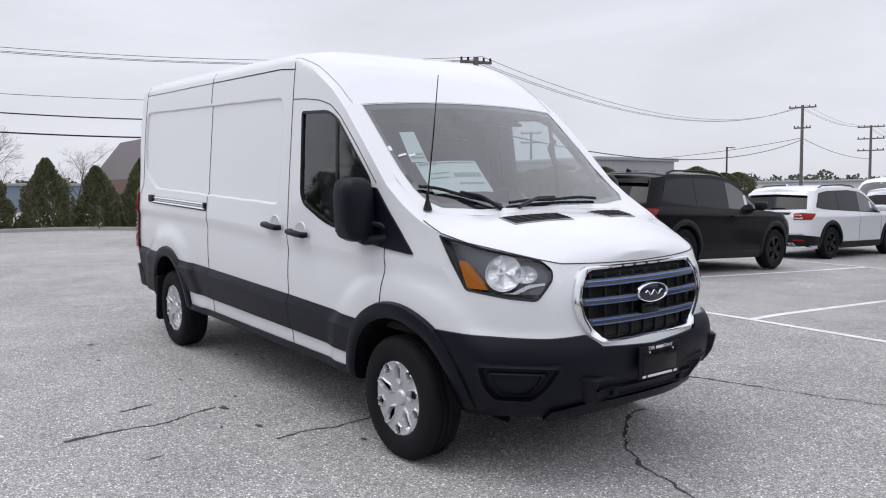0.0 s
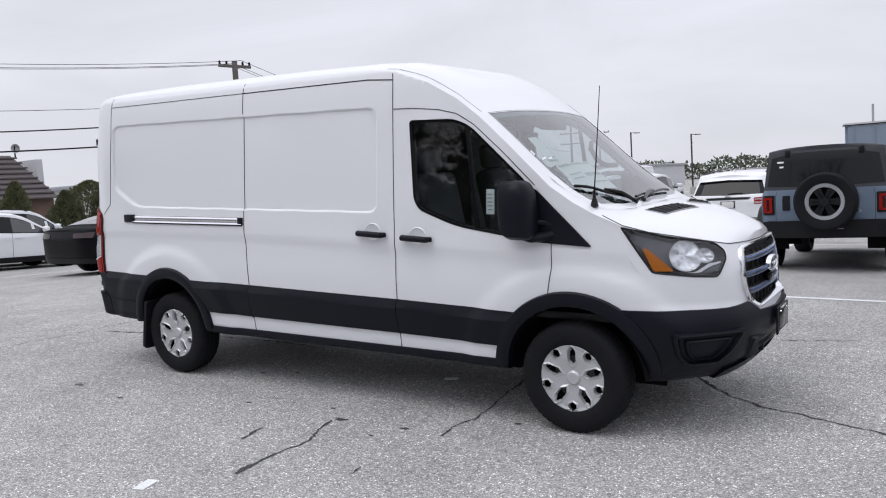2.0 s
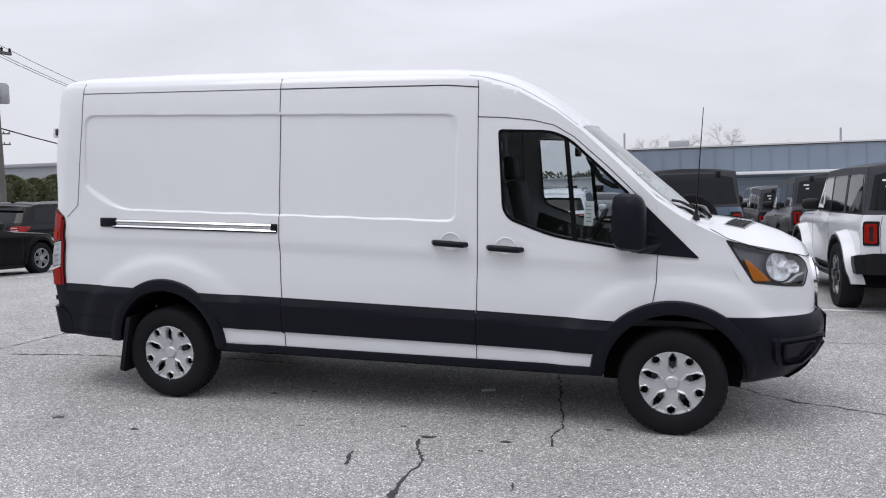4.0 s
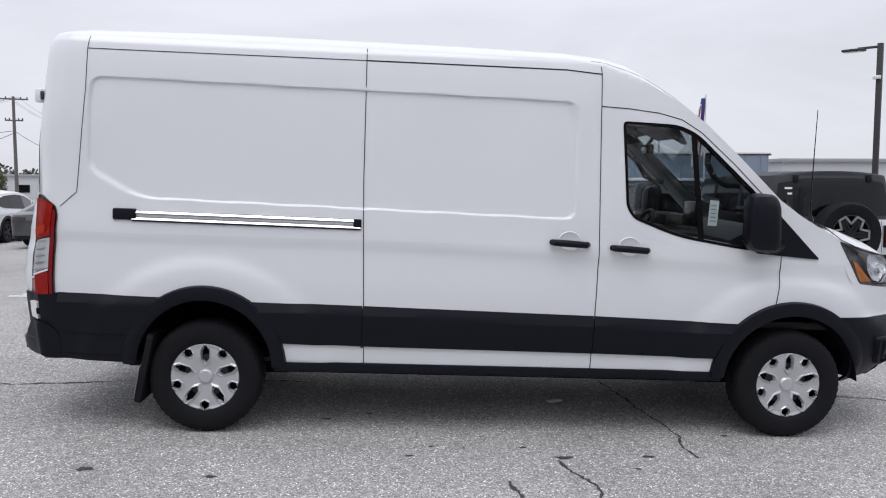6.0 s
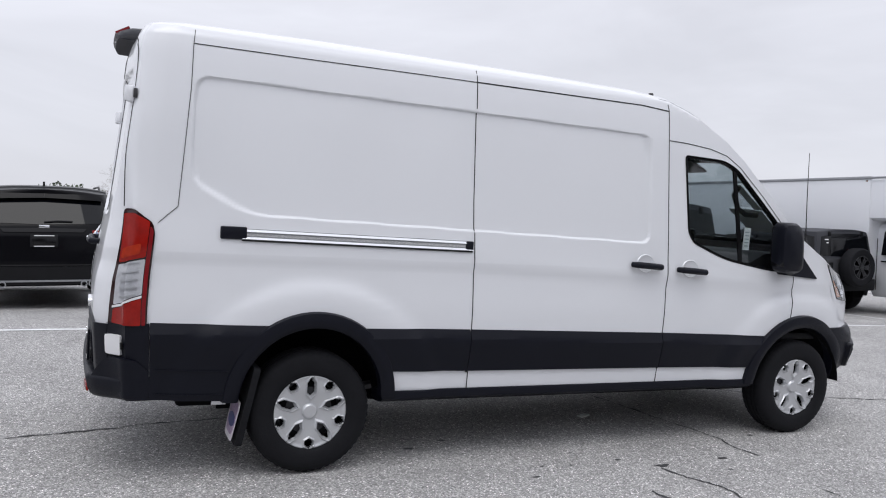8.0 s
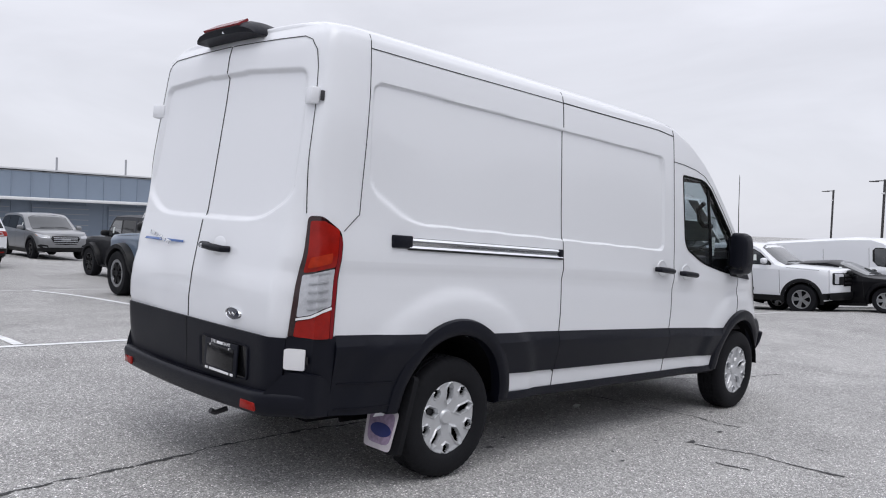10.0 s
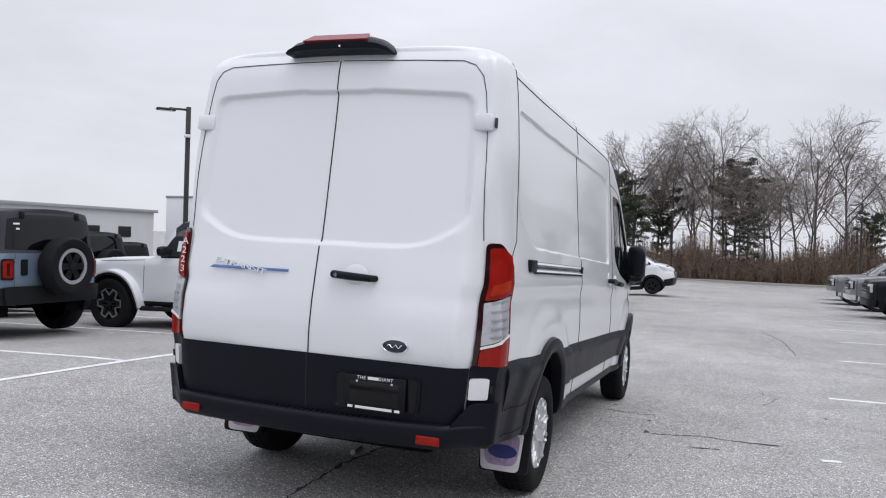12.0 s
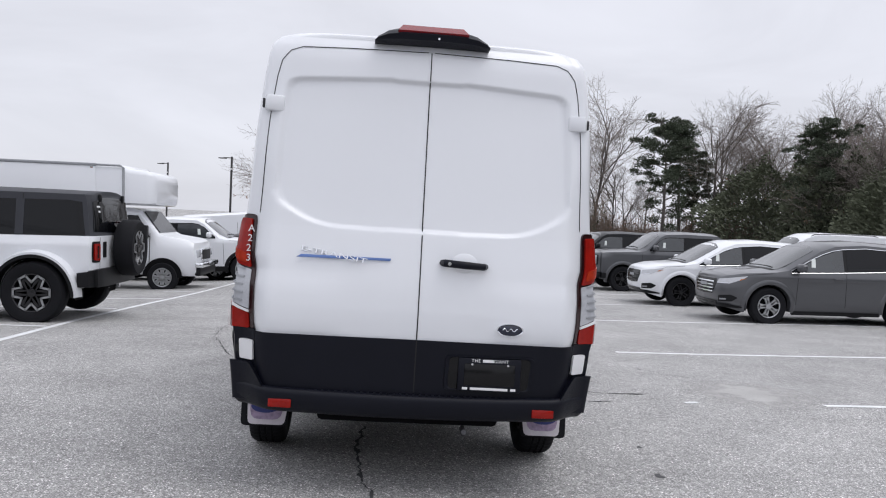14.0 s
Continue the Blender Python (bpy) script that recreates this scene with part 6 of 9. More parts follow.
# side views: (metres back from the nose, height); glass_low and glass_top bound the side windows; rake moves the tail forward with height
SHAPES = {
    "explorer": dict(L=5.05, W=1.98, wb=3.03, fo=0.93, wr=0.385, clear=0.25, belt=1.13, tumble=0.25, nose_r=1.0, tail_r=0.8, roof=2.45, cuts=(2.62, 3.62),
        edge=((0, 0.95), (0.12, 1.01), (0.5, 1.065), (1.3, 1.11), (1.5, 1.14), (2.1, 1.555), (2.4, 1.685), (3.0, 1.715), (4.2, 1.68), (5.05, 1.60)),
        crown=((0, 1.0), (0.1, 1.05), (0.5, 1.12), (1.2, 1.165), (1.35, 1.18), (2.05, 1.66), (2.3, 1.745), (3.0, 1.775), (4.2, 1.74), (4.8, 1.68), (5.05, 1.66)),
        low=((1.55, 1.095), (2.5, 1.125), (4.2, 1.19), (4.66, 1.24)), high=((1.55, 1.115), (2.08, 1.47), (2.4, 1.60), (3.0, 1.635), (4.0, 1.61), (4.5, 1.54), (4.66, 1.30)),
        rake=((0.3, 0.06), (0.6, 0.0), (1.02, 0.0), (1.16, 0.05), (1.6, 0.36), (1.72, 0.44)), nose=((0.25, -0.10), (0.45, -0.02), (0.7, 0.02), (0.85, 0.0), (0.95, -0.05), (1.05, -0.15)), screen=(1.36, 2.13)),
    "bronco": dict(L=4.55, W=1.75, wb=2.95, fo=0.80, wr=0.425, clear=0.41, belt=1.205, tumble=0.12, nose_r=0.45, tail_r=0.32, roof=2.2, cuts=(2.62, 3.52),
        edge=((0, 1.09), (0.08, 1.14), (0.6, 1.17), (1.5, 1.19), (1.62, 1.22), (2.0, 1.70), (2.12, 1.785), (3.0, 1.80), (4.55, 1.775)),
        crown=((0, 1.12), (0.08, 1.17), (0.6, 1.205), (1.5, 1.23), (1.97, 1.785), (2.12, 1.85), (3.0, 1.87), (4.55, 1.835)),
        low=((1.74, 1.215), (4.40, 1.225)), high=((1.74, 1.25), (2.06, 1.655), (2.16, 1.69), (4.38, 1.685), (4.40, 1.66)),
        rake=((0.4, 0.0), (1.2, 0.0), (1.26, 0.015), (1.7, 0.07), (1.8, 0.11)), nose=((0.4, -0.06), (0.6, 0.02), (1.05, 0.02), (1.12, -0.02), (1.2, -0.10)), screen=(1.55, 2.03)),
    "edge": dict(L=4.78, W=1.92, wb=2.85, fo=0.96, wr=0.375, clear=0.22, belt=1.09, tumble=0.29, nose_r=1.15, tail_r=1.0, roof=2.4, cuts=(2.55, 3.5),
        edge=((0, 0.90), (0.1, 0.955), (0.5, 1.02), (1.1, 1.06), (1.35, 1.10), (2.05, 1.50), (2.4, 1.62), (3.0, 1.655), (4.0, 1.60), (4.78, 1.50)),
        crown=((0, 0.94), (0.1, 1.0), (0.5, 1.07), (1.0, 1.115), (1.15, 1.14), (1.95, 1.60), (2.3, 1.70), (3.0, 1.74), (4.0, 1.69), (4.5, 1.60), (4.78, 1.56)),
        low=((1.40, 1.065), (2.5, 1.10), (3.8, 1.16), (4.38, 1.24)), high=((1.40, 1.085), (2.0, 1.405), (2.4, 1.54), (3.0, 1.58), (3.8, 1.535), (4.2, 1.42), (4.38, 1.26)),
        rake=((0.3, 0.08), (0.6, 0.02), (0.95, 0.0), (1.1, 0.06), (1.5, 0.44), (1.6, 0.54)), nose=((0.22, -0.12), (0.4, -0.02), (0.6, 0.02), (0.80, 0.0), (0.92, -0.05), (1.0, -0.13)), screen=(1.14, 2.02)),
    "pickup": dict(L=5.95, W=2.04, wb=3.68, fo=0.95, wr=0.41, clear=0.34, belt=1.33, tumble=0.16, nose_r=0.5, tail_r=0.25, roof=2.4, cuts=(2.95, 3.75),
        edge=((0, 1.19), (0.08, 1.22), (0.5, 1.25), (1.5, 1.29), (1.7, 1.33), (2.15, 1.76), (2.35, 1.86), (3.0, 1.89), (4.05, 1.86), (4.2, 1.78), (4.32, 1.37), (4.4, 1.36), (5.95, 1.37)),
        crown=((0, 1.23), (0.08, 1.27), (0.5, 1.31), (1.45, 1.36), (2.1, 1.86), (2.3, 1.94), (3.0, 1.98), (4.0, 1.95), (4.2, 1.84), (4.32, 1.35), (4.4, 1.34), (5.95, 1.35)),
        low=((1.80, 1.335), (4.02, 1.36)), high=((1.80, 1.36), (2.2, 1.71), (2.4, 1.775), (3.95, 1.765), (4.02, 1.6)),
        rake=((0.3, 0.0), (1.4, 0.0)), nose=((0.34, -0.05), (0.5, 0.03), (1.1, 0.03), (1.2, -0.02), (1.3, -0.10)), screen=(1.50, 2.2)),
    "coupe": dict(L=4.80, W=1.91, wb=2.72, fo=0.87, wr=0.345, clear=0.17, belt=0.95, tumble=0.40, nose_r=1.1, tail_r=1.0, roof=2.75, cuts=(3.12,),
        edge=((0, 0.68), (0.1, 0.74), (0.6, 0.86), (1.6, 0.92), (1.85, 0.96), (2.5, 1.245), (2.8, 1.305), (3.3, 1.295), (3.9, 1.14), (4.3, 1.01), (4.6, 0.98), (4.8, 0.95)),
        crown=((0, 0.72), (0.1, 0.79), (0.6, 0.91), (1.6, 0.975), (1.75, 1.0), (2.4, 1.315), (2.75, 1.385), (3.3, 1.37), (3.9, 1.2), (4.35, 1.04), (4.65, 1.03), (4.8, 0.98)),
        low=((1.98, 0.955), (3.78, 1.0)), high=((1.98, 0.975), (2.55, 1.2), (2.85, 1.245), (3.3, 1.225), (3.78, 1.03)),
        rake=((0.17, 0.1), (0.4, 0.02), (0.8, 0.0), (1.0, 0.04)), nose=((0.17, -0.12), (0.35, 0.0), (0.55, 0.02), (0.7, -0.05), (0.8, -0.14)), screen=(1.78, 2.5)),
    "sedan": dict(L=4.85, W=1.84, wb=2.85, fo=0.95, wr=0.335, clear=0.19, belt=0.96, tumble=0.36, nose_r=1.1, tail_r=0.9, roof=2.5, cuts=(2.72,),
        edge=((0, 0.68), (0.1, 0.75), (0.6, 0.87), (1.3, 0.94), (1.5, 0.98), (2.2, 1.30), (2.5, 1.365), (3.2, 1.355), (3.8, 1.2), (4.2, 1.04), (4.7, 1.0), (4.85, 0.95)),
        crown=((0, 0.72), (0.1, 0.80), (0.6, 0.925), (1.25, 0.995), (1.4, 1.02), (2.1, 1.37), (2.45, 1.445), (3.2, 1.435), (3.8, 1.26), (4.25, 1.075), (4.7, 1.05), (4.85, 0.98)),
        low=((1.62, 0.97), (3.98, 1.02)), high=((1.62, 0.99), (2.25, 1.255), (2.55, 1.305), (3.2, 1.285), (3.7, 1.16), (3.98, 1.04)),
        rake=((0.19, 0.1), (0.4, 0.02), (0.8, 0.0), (1.0, 0.05)), nose=((0.19, -0.12), (0.35, 0.0), (0.55, 0.02), (0.7, -0.05), (0.8, -0.14)), screen=(1.42, 2.2)),
    "van": dict(L=5.60, W=2.03, wb=3.45, fo=0.95, wr=0.355, clear=0.24, belt=1.30, tumble=0.10, nose_r=0.9, tail_r=0.3, roof=2.2, cuts=(),
        edge=((0, 0.95), (0.1, 1.08), (0.35, 1.18), (0.8, 1.29), (1.0, 1.42), (1.75, 2.0), (2.1, 2.13), (3.0, 2.17), (5.6, 2.15)),
        crown=((0, 1.0), (0.1, 1.14), (0.35, 1.25), (0.75, 1.36), (0.85, 1.45), (1.6, 2.02), (2.0, 2.2), (2.6, 2.27), (5.6, 2.25)),
        low=((0.95, 1.30), (1.5, 1.265), (1.95, 1.35), (2.05, 1.5)), high=((0.95, 1.34), (1.6, 1.82), (1.75, 1.87), (2.03, 1.88), (2.05, 1.80)),
        rake=((0.3, 0.0), (1.1, 0.0), (2.1, 0.14)), nose=((0.24, -0.12), (0.45, -0.02), (0.7, 0.02), (0.9, 0.0), (1.0, -0.05), (1.15, -0.14)), screen=(0.84, 1.62)),
}
SHAPES["escape"] = dict(SHAPES["edge"], L=4.60, W=1.88, wb=2.71, fo=0.93, belt=1.05, **{k: tuple((d * 0.962, z * 0.962) for d, z in SHAPES["edge"][k]) for k in ("edge", "crown", "low", "high")})
SHAPES["escape"].update(cuts=(2.45, 3.37), screen=(1.10, 1.94), roof=2.31)


def ease(a, b, x):
    t = np.clip((x - a) / (b - a), 0.0, 1.0)
    return t * t * (3 - 2 * t)


class CarSkin:
    """The outer surface of one kind of vehicle: flanks, nose and tail by way round the plan and height, and the lid above them."""

    def __init__(self, sp):
        self.sp, L, hw = sp, sp["L"], sp["W"] / 2
        self.hw, self.xn, self.xt = hw, L / 2, -L / 2
        rn, rt = sp["nose_r"], sp["tail_r"]
        tail = [(0, 0), (0.005, 0.35), (0.02, 0.60), (0.06, 0.80), (0.13, 0.915), (0.26, 0.970), (0.6, 0.995)]
        nose = [(0.9, 0.995), (0.5, 0.962), (0.28, 0.91), (0.14, 0.82), (0.06, 0.68), (0.02, 0.42), (0, 0)]
        pts = [(self.xt + d * rt, h * hw) for d, h in tail] + [(-0.4, hw), (0.4, hw)] + [(self.xn - d * rn, h * hw) for d, h in nose]
        p = np.array(pts)
        out = []
        for i in range(len(p) - 1):
            p0, p1, p2, p3 = p[max(i - 1, 0)], p[i], p[i + 1], p[min(i + 2, len(p) - 1)]
            for t in np.arange(0, 1, 0.1):
                out.append(0.5 * (2 * p1 + (p2 - p0) * t + (2 * p0 - 5 * p1 + 4 * p2 - p3) * t * t + (3 * p1 - p0 - 3 * p2 + p3) * t ** 3))
        out.append(p[-1])
        o = np.array(out)
        self.dx, self.dh = np.maximum.accumulate(o[:, 0]), np.maximum(o[:, 1], 0)
        self.ds = np.concatenate([[0], np.cumsum(np.hypot(np.diff(o[:, 0]), np.diff(o[:, 1])))])
        self.end = float(self.ds[-1])
        tx, ty = np.gradient(o[:, 0], self.ds), np.gradient(o[:, 1], self.ds)
        ln = np.hypot(tx, ty)
        self.nx, self.nh = -ty / ln, tx / ln
        c, b = sp["clear"], sp["belt"]
        self.side = ((c - 0.1, 0.90), (c, 0.915), (c + 0.10, 0.965), (c + 0.22, 0.988), ((c + b) / 2, 0.992), (b - 0.20, 0.999), (b - 0.12, 1.0), (b - 0.05, 0.978), (b, 0.958), (b + 1.0, 0.958 - sp["tumble"] / hw))

    def tab(self, key, v):
        k = np.array(self.sp[key])
        return np.interp(v, k[:, 0], k[:, 1])

    def edge(self, x):
        return self.tab("edge", self.xn - x)

    def skin(self, s, z, off=0.0, side=-1):
        s, z = np.clip(s, 0, self.end), np.asarray(z, float)
        x, h = np.interp(s, self.ds, self.dx), np.interp(s, self.ds, self.dh)
        nx, nh = np.interp(s, self.ds, self.nx), np.interp(s, self.ds, self.nh)
        wn = ease(self.xn - 0.7, self.xn - 0.12, x)
        wt = 1 - ease(self.xt + 0.12, self.xt + 0.75, x)
        d = self.tab("nose", z) * wn + off
        sd = np.array(self.side)
        k = np.interp(z, sd[:, 0], sd[:, 1])
        k = k + (np.maximum(k, 0.96) - k) * wn
        return np.stack([x + nx * d + self.tab("rake", z) * wt, side * np.maximum(h * k + nh * d, 0.0), z * np.ones_like(x)], -1)

    def lid(self, s, t, off=0.0):
        x = np.interp(np.clip(s, 0, self.end), self.ds, self.dx)
        z0 = self.edge(x)
        p = self.skin(s, z0)
        c = np.maximum(self.tab("crown", self.xn - x) - z0, 0.0)
        return np.stack([p[..., 0], p[..., 1] * -t, z0 + c * (1 - np.abs(t) ** 3.2) + off], -1)

    def s_at(self, d):
        return float(np.interp(self.xn - d, self.dx, self.ds))

    def s_tail(self, f):
        k = int(np.argmax(self.dx > self.xt + 0.7))
        return float(np.interp(f * self.hw, self.dh[:k], self.ds[:k]))

    def s_nose(self, f):
        k = int(np.argmax(self.dx > self.xn - 0.95))
        return float(np.interp(-f * self.hw, -self.dh[k:], self.ds[k:]))

    def body(self):
        """Faces of the flanks, split into lower body, cabin and lid."""
        sp = self.sp
        ss = np.unique(np.concatenate([np.linspace(0, self.end, int(self.end / 0.055)), [self.s_at(d) for d, _ in sp["edge"]]]))
        zs = np.unique(np.round(np.concatenate([np.arange(sp["clear"], sp["belt"] - 0.15, 0.07), np.arange(sp["belt"] - 0.15, sp["belt"] + 0.05, 0.03), np.arange(sp["belt"] + 0.05, 2.3, 0.08)]), 3))
        xs = np.interp(ss, self.ds, self.dx)
        hs = np.interp(ss, self.ds, self.dh)
        top = self.edge(xs)
        lift = 0.10 * (ease(self.xn - 0.6, self.xn, xs) + 1 - ease(self.xt, self.xt + 0.6, xs))
        out = {"body": ([], []), "cabin": ([], []), "roof_panel": ([], [])}
        foot = self.xn - sp["screen"][0] - 0.42
        hubs = (self.xn - sp["fo"], self.xn - sp["fo"] - sp["wb"])
        for sd in (-1, 1):
            zz = np.minimum(np.maximum(zs[None, :], (sp["clear"] + lift)[:, None]), top[:, None])
            pts = self.skin(np.repeat(ss[:, None], len(zs), 1), zz, 0.0, sd)
            seen = {}
            for i in range(len(ss) - 1):
                xm, hm = (xs[i] + xs[i + 1]) / 2, (hs[i] + hs[i + 1]) / 2
                for j in range(len(zs) - 1):
                    if zz[i, j + 1] - zz[i, j] < 1e-4 and zz[i + 1, j + 1] - zz[i + 1, j] < 1e-4:
                        continue
                    zm = (zz[i, j] + zz[i, j + 1] + zz[i + 1, j] + zz[i + 1, j + 1]) / 4
                    if hm > 0.7 * self.hw and any(math.hypot(xm - q, zm - sp["wr"]) < sp["wr"] + 0.095 for q in hubs):
                        continue
                    key = "cabin" if zm > sp["belt"] and xm < foot else "body"
                    vs, fs = out[key]
                    quad = []
                    for a, b in ((i, j), (i + 1, j), (i + 1, j + 1), (i, j + 1)):
                        tag = (key, round(float(ss[a]), 5), round(float(zz[a, b]), 4))
                        if tag not in seen:
                            seen[tag] = len(vs)
                            vs.append(tuple(pts[a, b]))
                        if seen[tag] not in quad:
                            quad.append(seen[tag])
                    if len(quad) > 2:
                        fs.append(quad if sd < 0 else quad[::-1])
        tv = np.array([-1, -0.97, -0.92, -0.84, -0.7, -0.5, -0.25, 0, 0.25, 0.5, 0.7, 0.84, 0.92, 0.97, 1])
        pts = self.lid(np.repeat(ss[:, None], len(tv), 1), np.repeat(tv[None, :], len(ss), 0))
        for key, ok in (("body", lambda x: x >= foot), ("roof_panel", lambda x: x < foot)):
            vs, fs = out[key]
            seen = {}
            for i in range(len(ss) - 1):
                if not ok((xs[i] + xs[i + 1]) / 2):
                    continue
                for j in range(len(tv) - 1):
                    quad = []
                    for a, b in ((i, j), (i, j + 1), (i + 1, j + 1), (i + 1, j)):
                        if (a, b) not in seen:
                            seen[(a, b)] = len(vs)
                            vs.append(tuple(pts[a, b]))
                        quad.append(seen[(a, b)])
                    fs.append(quad)
        return out


def plain_wheel(parent, at, r, w, sd, mat, spokes=6, ring=None):
    h = thing_part("wheel", parent)
    k = 0.62 * r
    ty = part("tyre", lathe([(k, -w / 2 + 0.02), (k + 0.03, -w / 2), (r - 0.03, -w / 2), (r, -w / 2 + 0.04), (r, w / 2 - 0.04), (r - 0.03, w / 2), (k + 0.03, w / 2), (k, w / 2 - 0.02)], 32, "y"), RUBBER, h)
    ri = part("rim", lathe([(k + 0.005, w / 2 - 0.03), (k - 0.02, w / 2 - 0.03), (k - 0.03, w / 2 - 0.09), (0.0, w / 2 - 0.09)], 28, "y"), UNDER, h)
    sp = bmesh.new()
    for i in range(spokes):
        a = 2 * math.pi * i / spokes
        for d in (-0.13, 0.13):
            rot = Matrix.Rotation(a + d, 4, "Y")
            box((k * 0.95, 0.03, 0.055), (0, 0, 0), 0.0, bm=sp, turn=rot @ Matrix.Translation((k * 0.5, w / 2 - 0.035, 0)))
        box((0.05, 0.03, 0.16 * k / 0.26), (0, 0, 0), 0.0, bm=sp, turn=Matrix.Rotation(a, 4, "Y") @ Matrix.Translation((k * 0.90, w / 2 - 0.035, 0)))
    lathe([(0.0, w / 2 - 0.01), (0.06, w / 2 - 0.012), (0.07, w / 2 - 0.06)], 14, "y", bm=sp)
    star = mat is ALLOY and spokes == 6
    so = part("spokes", sp, DARK_ALLOY if star else mat, h)
    pieces = []
    if star:
        # bright machined edge round the dark spokes
        edge = bmesh.new()
        at_ = lambda rr, t: Vector((rr * math.cos(t), w / 2 - 0.014, rr * math.sin(t)))
        for i in range(spokes):
            a, n_ = 2 * math.pi * i / spokes, math.pi / spokes
            for p, q in ((at_(0.93 * k, a - 0.20), at_(0.93 * k, a + 0.20)), (at_(0.93 * k, a + 0.20), at_(0.55 * k, a + n_)), (at_(0.55 * k, a + n_), at_(0.93 * k, a + 2 * n_ - 0.20))):
                d = q - p
                box((d.length + 0.015, 0.012, 0.024), (0, 0, 0), 0.0, bm=edge, turn=Matrix.Translation((p + q) / 2) @ Matrix.Rotation(-math.atan2(d.z, d.x), 4, "Y"))
        pieces.append(part("machined_edge", edge, ALLOY, h, "bright machined edge of the spokes"))
    lip = part("rim_lip", lathe([(k + 0.004, w / 2 - 0.025), (k, w / 2 - 0.012), (k - (0.05 if ring else 0.018), w / 2 - 0.016), (k - (0.055 if ring else 0.02), w / 2 - 0.04)], 32, "y"), ring or (DARK_ALLOY if star else mat), h)
    flip = Matrix.Rotation(math.pi, 4, "Z") if sd < 0 else Matrix.Identity(4)
    for o in [ty, ri, so, lip] + pieces:
        o.matrix_basis = Matrix.Translation(at) @ flip
    return h


SKINS, BODIES = {}, {}


def vehicle(kind, color, x, y, heading, label, category="car", top=None, cladding=True, rims=None, name=None, soft=False, spare=False, rails=False, group="parked vehicles", front_ring=None):
    sp = SHAPES[kind]
    L, hw, clear, belt, wr = sp["L"], sp["W"] / 2, sp["clear"], sp["belt"], sp["wr"]
    if kind not in SKINS:
        SKINS[kind] = CarSkin(sp)
        BODIES[kind] = SKINS[kind].body()
    cs = SKINS[kind]
    pm, tm = PAINTS[color], PAINTS[top] if top in PAINTS else (SOFT_TOP if top else PAINTS[color])
    rims = rims or DARK_ALLOY
    z0 = ground_z(x, y)
    fwd = Vector((math.cos(radians(heading)), math.sin(radians(heading))))
    e = 1.4
    pit = (ground_z(x + e * fwd.x, y + e * fwd.y) - ground_z(x - e * fwd.x, y - e * fwd.y)) / (2 * e)
    root = thing(name or kind_name(kind), label, category, pose(x, y, z0, 0, -math.degrees(math.atan(pit)), heading), group)
    X = lambda d: L / 2 - d
    for key, (vs, fs) in BODIES[kind].items():
        me = bpy.data.meshes.new(key)
        me.from_pydata(vs, [], fs)
        b = bmesh.new()
        b.from_mesh(me)
        bpy.data.meshes.remove(me)
        bmesh.ops.recalc_face_normals(b, faces=b.faces)
        part(key, b, pm if key == "body" else tm, root, smooth=32)

    def on(poly, off, thick, mat, nm, lab="", parent=None, sides=(-1, 1), step=0.06):
        for sd in sides:
            part(nm, sz_patch(poly, off, thick, sd, step, lambda u, v, o: Vector(cs.skin(u, v, o, sd))), mat, parent or root, lab)

    def at(d, z, off=0.0, sd=-1):
        return Vector(cs.skin(cs.s_at(d), z, off, sd))

    sa, sn, st, E_ = cs.s_at, cs.s_nose, cs.s_tail, cs.end
    # side glass: one black surround a side, a pane between each two pillars
    lo = lambda d: float(cs.tab("low", d))
    hi = lambda d: float(cs.tab("high", d))
    d0, d1 = sp["low"][0][0], sp["low"][-1][0]
    span = lambda a, b, g: [(sa(d), lo(d) + g) for d in np.linspace(a, b, 9)] + [(sa(d), max(hi(d) - g, lo(d) + g + 0.004)) for d in np.linspace(b, a, 14)]
    on(span(d0, d1, -0.012), 0.003, 0.006, GLOSS_BLACK, "window_surround", "black window surround", step=0.2)
    cuts = [d0 + 0.06] + list(sp["cuts"]) + [d1 - 0.03]
    for k, (a, b) in enumerate(zip(cuts, cuts[1:])):
        on(span(a + (0.035 if k else 0.0), b - 0.035, 0.012), 0.007, 0.006, GLASS_PALE if k == 0 else GLASS_DARK, "side_window", "tinted side window", step=0.2)
    if kind == "edge":
        for sd in (-1, 1):
            part("window_trim", tube([at(d, lo(d) - 0.012, 0.006, sd) for d in np.linspace(d0, d1, 10)] + [at(d, hi(d) + 0.012, 0.006, sd) for d in np.linspace(d1, d0, 14)], 0.009, 5), CHROME, root, "bright window trim")
    # screens
    f0, f1 = sp["screen"]
    lidp = lambda u, v, o: Vector(cs.lid(u, v, o))
    scr = round_poly([(sa(f0), -0.80), (sa(f0 - 0.05), 0.0), (sa(f0), 0.80), (sa(f1 - 0.06), 0.84), (sa(f1), 0.5), (sa(f1 + 0.02), 0.0), (sa(f1), -0.5), (sa(f1 - 0.06), -0.84)], 0.02, 2)
    part("windscreen", sz_patch(scr, 0.006, 0.004, -1, 0.16, lidp), GLASS_PALE, root, "pale reflecting windscreen")
    part("scuttle_panel", sz_patch([(sa(f0 - 0.01), -0.80), (sa(f0 - 0.06), 0.0), (sa(f0 - 0.01), 0.80), (sa(f0 - 0.09), 0.74), (sa(f0 - 0.15), 0.0), (sa(f0 - 0.09), -0.74)], 0.006, 0.004, -1, 0.2, lidp), TRIM, root)
    for v0, v1 in ((-0.5, 0.05), (0.08, 0.62)):
        part("wiper", tube([lidp(sa(f0 + 0.03), v, 0.02) for v in np.linspace(v0, v1, 6)], 0.008, 5), TRIM, root)
